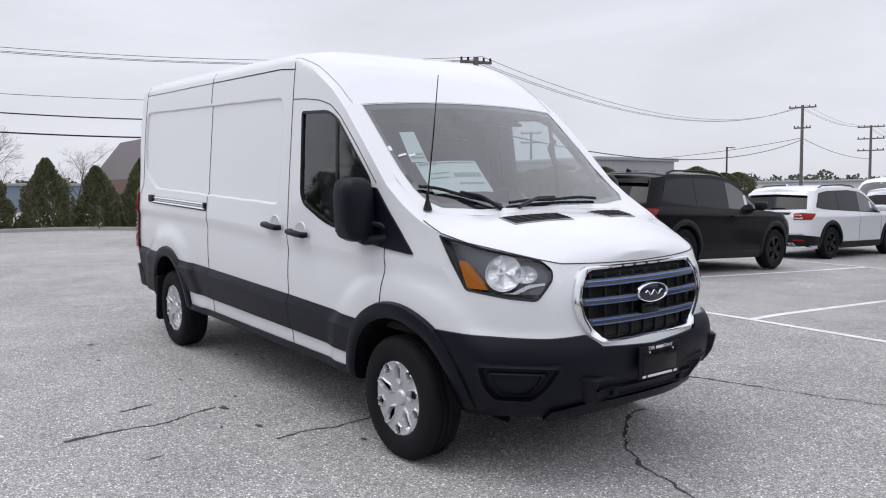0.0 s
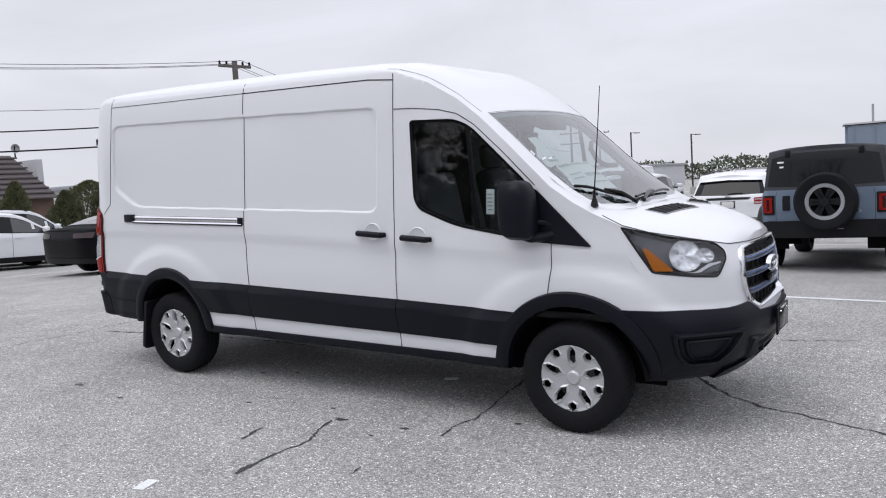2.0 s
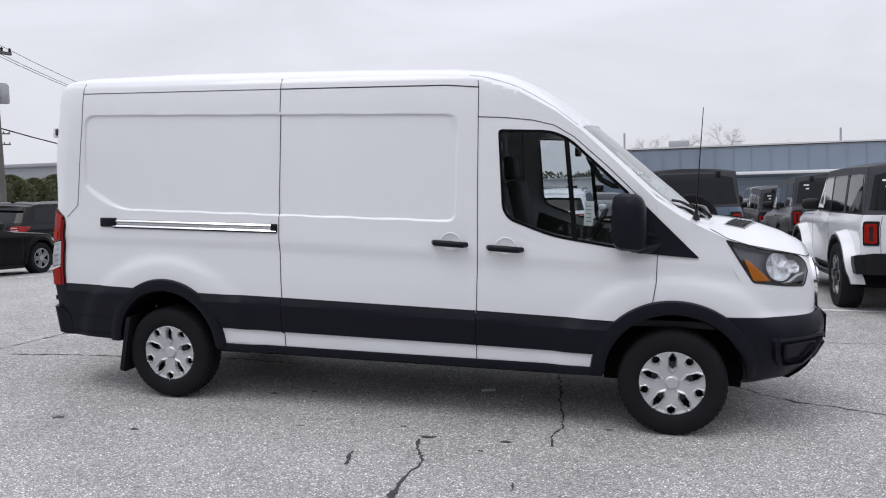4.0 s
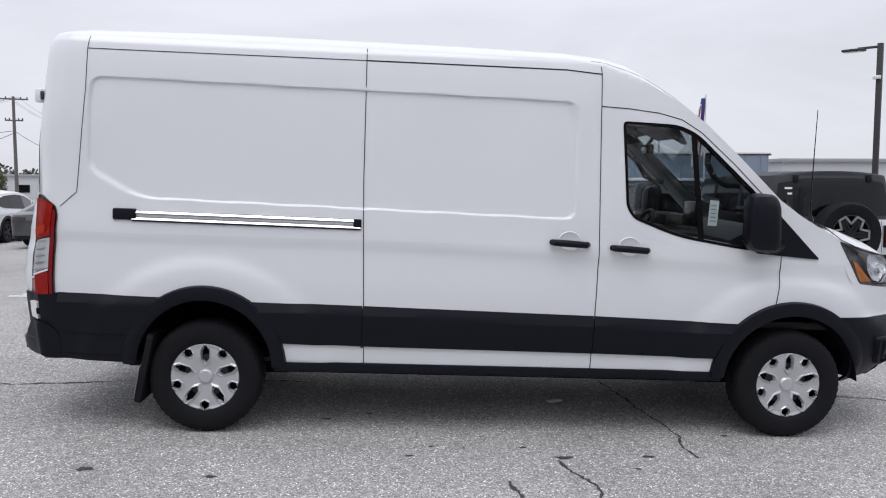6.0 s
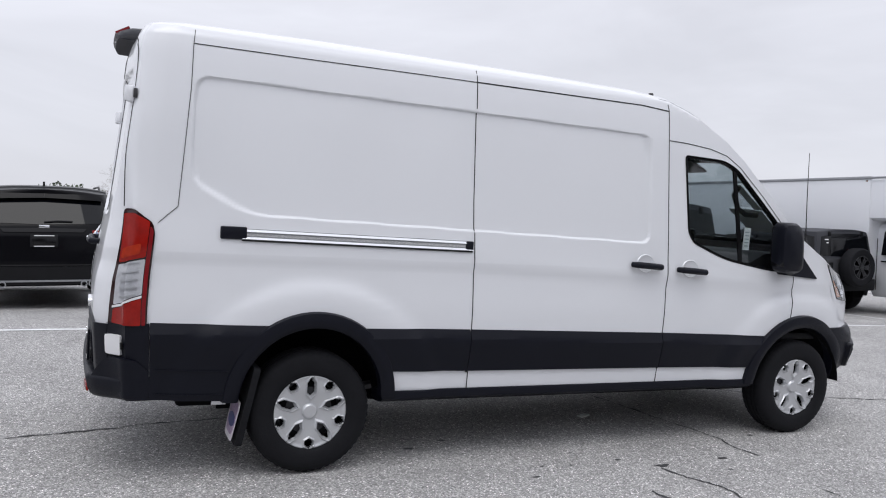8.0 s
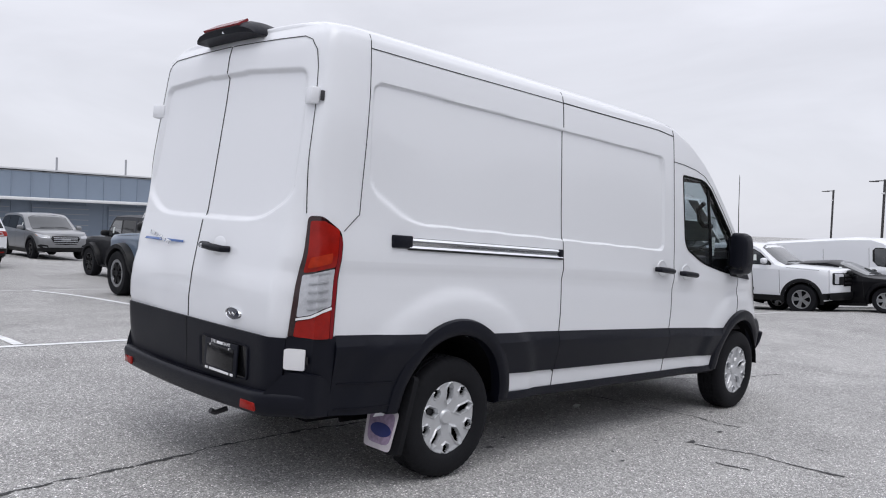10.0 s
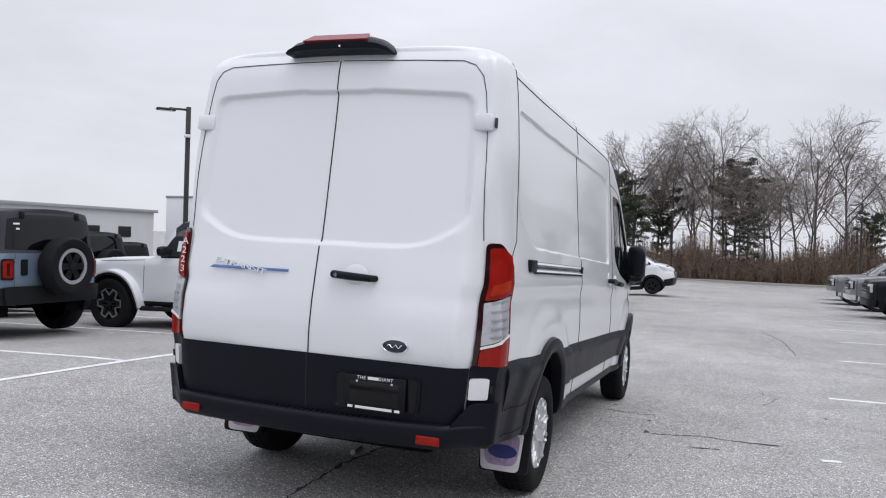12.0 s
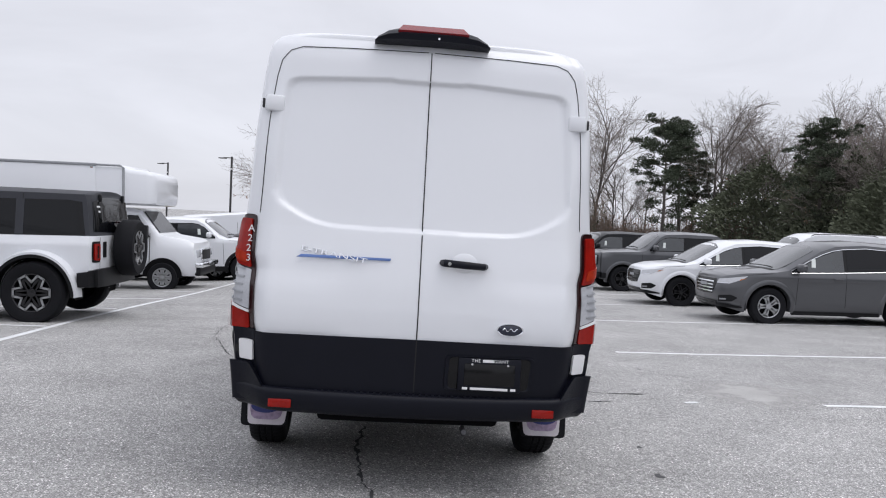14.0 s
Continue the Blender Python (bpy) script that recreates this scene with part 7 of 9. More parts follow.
    if kind in ("coupe", "sedan"):
        a, b = (3.62, 4.22) if kind == "coupe" else (3.45, 4.15)
        part("rear_window", sz_patch([(sa(a), -0.72), (sa(a), 0.72), (sa(b), 0.78), (sa(b), -0.78)], 0.006, 0.004, -1, 0.16, lidp), GLASS_PALE if soft else GLASS_DARK, root)
    elif kind == "pickup":
        part("rear_window", slab([(X(4.31), -0.7, 1.42), (X(4.31), 0.7, 1.42), (X(4.20), 0.65, 1.78), (X(4.20), -0.65, 1.78)], 0.02, (-1, 0, 0)), GLASS_DARK, root, smooth=0)
    elif kind != "van":
        zt = float(cs.edge(cs.xt))
        wide = 0.90 if kind != "bronco" else 0.93
        on([(st(0), belt + 0.035), (st(wide), belt + 0.06), (st(wide - 0.03), zt - 0.10), (st(0.5), zt - 0.035), (st(0), zt - 0.03)], 0.006, 0.008, GLASS_DARK, "rear_window", "dark rear window")
    # doors: gaps and handles
    ra = wr + 0.075
    for d in sp["cuts"] or (2.15, 3.5):
        if d < sp["fo"] + sp["wb"] - ra - 0.02:
            on([(sa(d) - 0.005, clear + 0.16), (sa(d) + 0.005, clear + 0.16), (sa(d) + 0.005, lo(d) if sp["cuts"] else 1.9), (sa(d) - 0.005, lo(d) if sp["cuts"] else 1.9)], 0.0015, 0.003, SEAM, "door_seam")
            for sd in (-1, 1):
                p = at(d - 0.17, belt - 0.13, 0.022, sd)
                part("door_handle", box((0.20, 0.025, 0.034), p, 0.01), pm if color not in ("black",) and not soft else TRIM, root)
    a = sp["fo"] + ra + 0.10
    on([(sa(a) - 0.005, clear + 0.2), (sa(a) + 0.005, clear + 0.2), (sa(a + 0.03) + 0.005, belt - 0.08), (sa(a + 0.03) - 0.005, belt - 0.08)], 0.0015, 0.003, SEAM, "door_seam")
    # bonnet edge
    on([(sa(f0 - 0.12), float(cs.edge(X(f0 - 0.12))) - 0.018), (sa(0.5), float(cs.edge(X(0.5))) - 0.03), (sa(0.5), float(cs.edge(X(0.5))) - 0.038), (sa(f0 - 0.12), float(cs.edge(X(f0 - 0.12))) - 0.026)], 0.0015, 0.003, SEAM, "bonnet_seam")
    if kind in ("edge", "escape", "explorer"):
        on([(sa(sp["fo"] + 0.55), belt - 0.20), (sa(L - 0.55), belt - 0.14), (sa(L - 0.55), belt - 0.155), (sa(sp["fo"] + 0.55), belt - 0.225)], 0.006, 0.012, pm, "shoulder_crease")
    # arches, liners and wheels
    for sd in (-1, 1):
        for d in (sp["fo"], sp["fo"] + sp["wb"]):
            fl = []
            big = 0.115 if kind == "bronco" else 0.0
            for g in range(-14, 195, 8):
                c, s_ = math.cos(radians(g)), math.sin(radians(g))
                row = []
                for r_, o in ((ra - 0.03, -0.10), (ra - 0.012, 0.012 + big), (ra + 0.0, 0.02 + big), (ra + 0.055, 0.017 + big), (ra + 0.085, 0.002), (ra + 0.085, -0.02)):
                    zz = max(wr + r_ * s_, clear - 0.05)
                    p = at(d - r_ * 1.02 * c, zz, o, sd)
                    row.append((X(d) + r_ * 1.02 * c, p.y, zz))
                fl.append(row)
            part("arch_trim", rings(fl, closed=False), TRIM if cladding else pm, root, "black arch moulding" if cladding else "")
            if kind == "bronco":
                lip = [[(X(d) + r_ * 1.02 * math.cos(radians(g)), at(d - r_ * 1.02 * math.cos(radians(g)), max(wr + r_ * math.sin(radians(g)), clear - 0.05), o, sd).y, max(wr + r_ * math.sin(radians(g)), clear - 0.05)) for r_, o in ((ra - 0.034, 0.0), (ra - 0.02, big + 0.022), (ra + 0.022, big + 0.0235), (ra + 0.026, big + 0.012))] for g in range(-14, 195, 8)]
                part("arch_lip", rings(lip, closed=False), TRIM, root, "black arch lip")
            part("arch_liner", rings([[(X(d) + (ra + 0.03) * math.cos(radians(g)), sd * yy, wr + (ra + 0.03) * math.sin(radians(g))) for yy in (hw * 0.96, hw * 0.60)] for g in range(-12, 193, 12)], closed=False), UNDER, root)
            plain_wheel(root, (X(d), sd * (hw - 0.125 + big), wr), wr, 0.265 if kind == "bronco" else 0.24, sd, rims, 6 if kind == "bronco" else 5, ring=front_ring)
        mir = thing_part("door_mirror", root)
        md = d0 + 0.16
        p = at(md, lo(md) + 0.08, 0.0, sd)
        shell = []
        for yy, gr in ((0.03, 0.6), (0.055, 0.95), (0.15, 1.0), (0.22, 0.86), (0.25, 0.5)):
            shell.append([(p.x + 0.075 * gr * math.copysign(abs(math.cos(t)) ** 0.6, math.cos(t)), p.y + sd * (yy + 0.02), p.z + 0.02 + 0.085 * gr * math.copysign(abs(math.sin(t)) ** 0.6, math.sin(t))) for t in (2 * math.pi * i / 14 for i in range(14))])
        part("mirror_shell", rings(shell), TRIM if top or color == "black" else pm, mir)
        part("mirror_stalk", box((0.05, 0.13, 0.035), (p.x, p.y + sd * 0.03, p.z - 0.05), 0.012), TRIM, mir)
    part("underside", box((L - 0.5, 2 * (hw - 0.32), belt - clear - 0.16), (0, 0, (belt + clear) / 2 - 0.02), 0.02), UNDER, root)
    # sills and bumpers
    s0, s1 = sa(sp["fo"] + sp["wb"] - ra - 0.05), sa(sp["fo"] + ra + 0.05)
    high = 0.15 if cladding else 0.07
    on([(s0, clear - 0.01), (s1, clear - 0.01), (s1, clear + high), (s0, clear + high)], 0.010, 0.016, TRIM, "sill_cladding")
    if kind == "bronco":
        for sd in (-1, 1):
            part("step_bar", tube([(X(1.35), sd * (hw - 0.02), clear - 0.05), (X(3.1), sd * (hw - 0.02), clear - 0.05)], 0.04, 8), TRIM, root)
    fr, rr_ = sa(sp["fo"] - ra - 0.07), sa(sp["fo"] + sp["wb"] + ra + 0.07)
    hb = {"explorer": 0.34, "bronco": 0.34, "pickup": 0.28, "van": 0.42}.get(kind, 0.20)
    hf = {"explorer": 0.24, "bronco": 0.34, "pickup": 0.30, "van": 0.42}.get(kind, 0.17)
    proud = 0.07 if kind in ("bronco", "pickup") else 0.014
    lowz = clear + 0.09
    bm_ = CHROME if kind == "pickup" and color == "silver" else TRIM
    on([(rr_, lowz), (st(0), lowz), (st(0), clear + hb), (st(0.85), clear + hb), (rr_, clear + hb - 0.05)], proud, proud + 0.03, TRIM, "rear_bumper", "black rear bumper")
    on([(fr, lowz), (E_, lowz), (E_, clear + hf), (sn(0.8), clear + hf), (fr, clear + hf - 0.05)], proud, proud + 0.03, bm_, "front_bumper", "front bumper")
    # lamps
    if kind == "bronco":
        on(round_poly([(st(0.77), 0.84), (st(0.955), 0.84), (st(0.955), 1.13), (st(0.77), 1.13)], 0.02, 2), 0.012, 0.02, TRIM, "lamp_surround")
        on(round_poly([(st(0.80), 0.87), (st(0.935), 0.87), (st(0.935), 1.10), (st(0.80), 1.10)], 0.02, 2), 0.03, 0.03, RED_LENS, "tail_lamp", "red tail lamp")
        on([(st(0.845), 0.90), (st(0.885), 0.90), (st(0.885), 1.07), (st(0.845), 1.07)], 0.034, 0.01, RED_DEEP, "lamp_bar")
        on(round_poly([(sn(0.86), 0.90), (sn(0.62), 0.90), (sn(0.62), 1.06), (sn(0.86), 1.06)], 0.03, 2), 0.02, 0.03, CLEAR_LENS, "headlamp", "clear headlamp")
        on([(sn(0.90), 0.87), (E_, 0.87), (E_, 1.09), (sn(0.90), 1.09)], 0.012, 0.02, TRIM, "grille")
        for k in range(3):
            on([(sn(0.56), 0.91 + 0.06 * k), (E_, 0.91 + 0.06 * k), (E_, 0.93 + 0.06 * k), (sn(0.56), 0.93 + 0.06 * k)], 0.022, 0.01, GLOSS_BLACK, "grille_bar")
    elif kind == "pickup":
        on([(st(0.80), 0.92), (st(0.97), 0.92), (st(0.97), 1.30), (st(0.80), 1.30)], 0.012, 0.02, RED_LENS, "tail_lamp", "red tail lamp")
        on(round_poly([(sn(0.93), 0.84), (sn(0.60), 0.84), (sn(0.60), 1.16), (sn(0.93), 1.16)], 0.03, 2), 0.012, 0.02, TRIM, "lamp_surround")
        on(round_poly([(sn(0.90), 0.87), (sn(0.82), 0.87), (sn(0.82), 1.06), (sn(0.64), 1.06), (sn(0.64), 1.14), (sn(0.90), 1.14)], 0.015, 2), 0.02, 0.02, CLEAR_LENS, "headlamp", "clear headlamp")
        on([(sn(0.60), 0.80), (E_, 0.80), (E_, 1.17), (sn(0.60), 1.17)], 0.014, 0.03, GLOSS_BLACK, "grille")
        for k in range(3):
            on([(sn(0.58), 0.85 + 0.11 * k), (E_, 0.85 + 0.11 * k), (E_, 0.90 + 0.11 * k), (sn(0.58), 0.90 + 0.11 * k)], 0.03, 0.02, CHROME if color == "silver" else TRIM, "grille_bar")
    elif kind == "van":
        on([(st(0.9), 0.85), (st(0.985), 0.85), (st(0.985), 1.35), (st(0.9), 1.35)], 0.012, 0.02, RED_LENS, "tail_lamp", "red tail lamp")
        on(round_poly([(sa(0.62), 1.19), (sn(0.72), 1.06), (sn(0.62), 1.0), (sn(0.70), 0.93), (sa(0.42), 0.98)], 0.02, 2), 0.006, 0.02, CLEAR_LENS, "headlamp", "clear headlamp")
        on(round_poly([(sn(0.52), 0.94), (E_, 0.945), (E_, 0.68), (sn(0.46), 0.70)], 0.01, 2), 0.008, 0.02, GLOSS_BLACK, "grille")
        for k in range(3):
            on([(sn(0.5), 0.73 + 0.07 * k), (E_, 0.73 + 0.07 * k), (E_, 0.75 + 0.07 * k), (sn(0.5), 0.75 + 0.07 * k)], 0.018, 0.01, CHROME_DULL, "grille_bar")
        on([(s0, clear + 0.20), (s1, clear + 0.20), (s1, clear + 0.42), (s0, clear + 0.42)], 0.012, 0.016, TRIM, "side_moulding", "black side moulding")
    else:
        zt = belt - 0.10 if kind != "explorer" else belt - 0.115
        low_car = kind in ("coupe", "sedan")
        if low_car:
            on(round_poly([(st(0.45), 0.80), (sa(L - 0.16), 0.80), (sa(L - 0.20), 0.92), (st(0.45), 0.90)], 0.02, 2), 0.008, 0.02, RED_DEEP, "tail_lamp", "dark red tail lamp")
            nz = 0.66
        else:
            on(round_poly([(st(0.62), zt - 0.075), (sa(L - 0.20), zt - 0.065), (sa(L - 0.34), zt + 0.075), (st(0.80), zt + 0.09), (st(0.62), zt + 0.075)], 0.02, 2), 0.010, 0.02, RED_LENS, "tail_lamp", "red tail lamp")
            on(round_poly([(st(0.64), zt - 0.05), (st(0.83), zt - 0.05), (st(0.80), zt + 0.05), (st(0.64), zt + 0.05)], 0.015, 2), 0.014, 0.01, CLEAR_LENS, "reverse_lens", "clear reversing lens")
            nz = {"explorer": 0.90, "edge": 0.85, "escape": 0.82}[kind]
        on(round_poly([(sn(0.56), nz - 0.055), (sn(0.84), nz - 0.05), (sa(0.42), nz + 0.05), (sa(0.52), nz + 0.115), (sn(0.88), nz + 0.075), (sn(0.58), nz + 0.03)], 0.015, 2), 0.008, 0.02, CLEAR_LENS, "headlamp", "clear headlamp")
        on([(sa(0.50), nz + 0.07), (sa(0.38), nz + 0.05), (sa(0.34), nz + 0.01), (sa(0.43), nz + 0.045)], 0.011, 0.006, AMBER, "lamp_amber")
        on([(sn(0.58), nz - 0.052), (sn(0.84), nz - 0.047), (sn(0.84), nz - 0.036), (sn(0.58), nz - 0.04)], 0.012, 0.006, REFLECT, "lamp_blade")
        gb, gt = (nz - 0.28, nz + 0.03) if not low_car else (nz - 0.22, nz - 0.02)
        on([(sn(0.40), gb), (E_, gb - 0.02), (E_, gt), (sn(0.48), gt - 0.005), (sn(0.54), gt - 0.10)], 0.006, 0.02, GLOSS_BLACK, "grille", "black grille")
        shiny = CHROME if kind == "edge" and color == "grey" else CHROME_DULL if color != "black" and kind == "explorer" else GLOSS_BLACK
        for k in range(4):
            zz = gb + 0.03 + (gt - gb - 0.04) * k / 4
            on([(sn(0.44), zz), (E_, zz), (E_, zz + 0.026), (sn(0.44), zz + 0.026)], 0.016, 0.014, shiny, "grille_bar")
        on([(sn(0.17), nz - 0.13), (E_, nz - 0.13), (E_, nz - 0.07), (sn(0.17), nz - 0.07)], 0.022, 0.01, CHROME_DULL, "badge")
        on(round_poly([(sn(0.60), clear + 0.20), (sn(0.87), clear + 0.22), (sa(0.34), clear + 0.30), (sn(0.86), clear + 0.36), (sn(0.64), clear + 0.33)], 0.015, 2), 0.005, 0.012, TRIM, "fog_pocket")
        on([(sn(0.66), clear + 0.24), (sn(0.80), clear + 0.25), (sn(0.80), clear + 0.28), (sn(0.66), clear + 0.27)], 0.009, 0.006, CHROME_DULL, "fog_trim")
        on([(sn(0.52), clear + 0.12), (E_, clear + 0.12), (E_, clear + 0.21), (sn(0.56), clear + 0.21)], 0.018, 0.006, GLOSS_BLACK, "lower_intake")
    if kind != "van":
        for sd in (-1, 1):
            d = cuts[0] + 0.42 * (cuts[1] - cuts[0])
            on([(sa(d), lo(d) + 0.10), (sa(d) + 0.09, lo(d) + 0.10), (sa(d) + 0.07, lo(d) + 0.27), (sa(d) - 0.01, lo(d) + 0.27)], 0.010, 0.002, PAPER, "window_sticker", "white price sheet in the window", sides=(sd,))
    if rails:
        for sd in (-1, 1):
            pts = [at(d, float(cs.edge(X(d))), 0.0, sd) + Vector((0, -sd * 0.07, up)) for d, up in ((f1 + 0.35, 0.01), (f1 + 0.5, 0.055), (3.1, 0.065), (L - 1.0, 0.06), (L - 0.82, 0.01))]
            part("roof_rail", tube(pts, 0.016, 6), TRIM if color != "dark" else CHROME_DULL, root)
    yr = lambda f, z, o=0.0, sd=-1: Vector(cs.skin(st(f), z, o, sd))
    if kind == "explorer":
        zt = float(cs.edge(cs.xt))
        on([(st(0), zt - 0.06), (st(0.86), zt - 0.09), (st(0.84), zt - 0.03), (st(0), zt - 0.0)], 0.07, 0.08, pm, "hatch_spoiler")
        on([(st(0), belt - 0.07), (st(0.50), belt - 0.07), (st(0.56), belt - 0.02), (st(0), belt - 0.01)], 0.016, 0.02, GLOSS_BLACK, "hatch_bar", "gloss black hatch bar")
        p = yr(0, belt + 0.005, 0.012)
        part("badge", box((0.012, 0.13, 0.045), p, 0.005), CHROME, root)
        q = yr(0, belt - 0.19, 0.006)
        part("plate_frame", box((0.02, 0.34, 0.17), q, 0.008), TRIM, root)
        part("rear_plate", box((0.012, 0.29, 0.13), q + Vector((-0.008, 0, 0)), 0.004), PLATE if color == "white" else GLOSS_BLACK, root)
        for zz in (-0.072, 0.072):
            part("frame_print", box((0.008, 0.25, 0.012), q + Vector((-0.011, 0, zz)), 0.002), WHITE_PLASTIC, root)
        on([(st(0), clear + 0.355), (st(0.84), clear + 0.355), (st(0.84), clear + 0.367), (st(0), clear + 0.367)], 0.0015, 0.003, SEAM, "hatch_seam")
        on([(st(0), clear + 0.13), (st(0.62), clear + 0.13), (st(0.62), clear + 0.155), (st(0), clear + 0.155)], 0.03, 0.02, CHROME_DULL, "skid_bar")
        on([(st(0.60), clear + 0.20), (st(0.86), clear + 0.20), (st(0.86), clear + 0.235), (st(0.60), clear + 0.235)], 0.022, 0.01, RED_LENS, "bumper_reflector")
        for yy in (-0.60, -0.50, 0.50, 0.60):
            part("exhaust_tip", lathe([(0.03, 0.0), (0.042, 0.0), (0.045, 0.16), (0.03, 0.16)], 12, "x", at=(-L / 2 - 0.02, yy, clear + 0.10)), CHROME_DULL, root)
        part("wiper", tube([yr(0.0, belt + 0.07, 0.02), yr(0.18, belt + 0.085, 0.022), yr(0.38, belt + 0.08, 0.02)], 0.010, 6), TRIM, root)
        part("roof_fin", prism([(-L / 2 + 0.95, 1.72), (-L / 2 + 0.72, 1.71), (-L / 2 + 0.75, 1.79)], 0.03, "xz", -0.015), pm, root)
    if kind == "bronco":
        for yy in (-0.55, 0.55):
            p = yr(abs(yy) / hw, 1.735, 0.015, -1 if yy < 0 else 1)
            part("glass_hinge", box((0.04, 0.07, 0.11), p, 0.012), TRIM, root)
        part("stop_lamp", box((0.04, 0.22, 0.03), yr(0.06, belt + 0.19, 0.05), 0.01), RED_DEEP, root)
        on([(st(0.40), 0.86), (st(0.56), 0.86), (st(0.56), 0.885), (st(0.40), 0.885)], 0.005, 0.006, CHROME, "badge", sides=(-1,))
        on(round_poly([(st(0.52), 0.90), (st(0.64), 0.90), (st(0.64), 1.12), (st(0.52), 1.12)], 0.015, 2), 0.012, 0.014, TRIM, "tailgate_handle", sides=(1,))
        on([(st(0.75), 0.55), (st(0.752) + 0.004, 0.55), (st(0.752) + 0.004, belt - 0.02), (st(0.75), belt - 0.02)], 0.0015, 0.003, SEAM, "tailgate_seam")
        for zz in (0.62, 0.72):
            on([(st(0.0), zz), (st(0.30), zz), (st(0.30), zz + 0.012), (st(0.0), zz + 0.012)], 0.076, 0.006, CHROME_DULL, "bumper_slot", sides=(-1,))
        for k in range(2):
            on([(st(0.68), 1.60 - 0.07 * k), (st(0.80 - 0.05 * k), 1.60 - 0.07 * k), (st(0.80 - 0.05 * k), 1.625 - 0.07 * k), (st(0.68), 1.625 - 0.07 * k)], 0.010, 0.003, WHITE_PLASTIC, "glass_bar", sides=(1,))
        for sd in (-1, 1):
            on([(sa(2.64) - 0.03, belt + 0.03), (sa(2.64) + 0.03, belt + 0.03), (sa(2.64) + 0.03, 1.70), (sa(2.64) - 0.03, 1.70)], 0.009, 0.006, TRIM, "door_pillar", sides=(sd,))
        on([(sa(3.52) - 0.055, belt + 0.012), (sa(3.52) + 0.055, belt + 0.012), (sa(3.52) + 0.055, 1.70), (sa(3.52) - 0.055, 1.70)], 0.011, 0.008, tm, "top_pillar")
        for d in (2.72, 3.52):
            part("roof_seam", sz_patch([(sa(d) - 0.008, -0.84), (sa(d) + 0.008, -0.84), (sa(d) + 0.008, 0.84), (sa(d) - 0.008, 0.84)], 0.002, 0.004, -1, 0.2, lidp), TRIM, root)
        on([(sa(3.55) - 0.006, belt), (sa(3.55) + 0.006, belt), (sa(3.55) + 0.006, 1.78), (sa(3.55) - 0.006, 1.78)], 0.0015, 0.003, SEAM, "top_seam")
    if kind in ("edge", "escape"):
        on([(st(0), belt - 0.14), (st(0.62), belt - 0.13), (st(0.62), belt - 0.10), (st(0), belt - 0.11)], 0.010, 0.012, CHROME_DULL, "hatch_bar")
        part("rear_plate", box((0.012, 0.30, 0.15), yr(0, belt - 0.30, 0.008), 0.004), PLATE, root)
    if spare:
        plain = plain_wheel(root, (0, 0, 0), wr - 0.01, 0.27, 1, rims, 6, ring=front_ring)
        plain.matrix_basis = Matrix.Translation((-L / 2 - 0.19, -0.05, 1.02)) @ Matrix.Rotation(radians(90), 4, "Z")
        part("spare_bracket", box((0.14, 0.3, 0.3), (-L / 2 - 0.03, -0.05, 1.02), 0.03), TRIM, root)
    return root


def kind_name(kind):
    return {"explorer": "suv", "bronco": "off_roader", "edge": "crossover", "escape": "crossover", "pickup": "pickup_truck", "coupe": "convertible", "sedan": "sedan", "van": "delivery_van"}[kind]


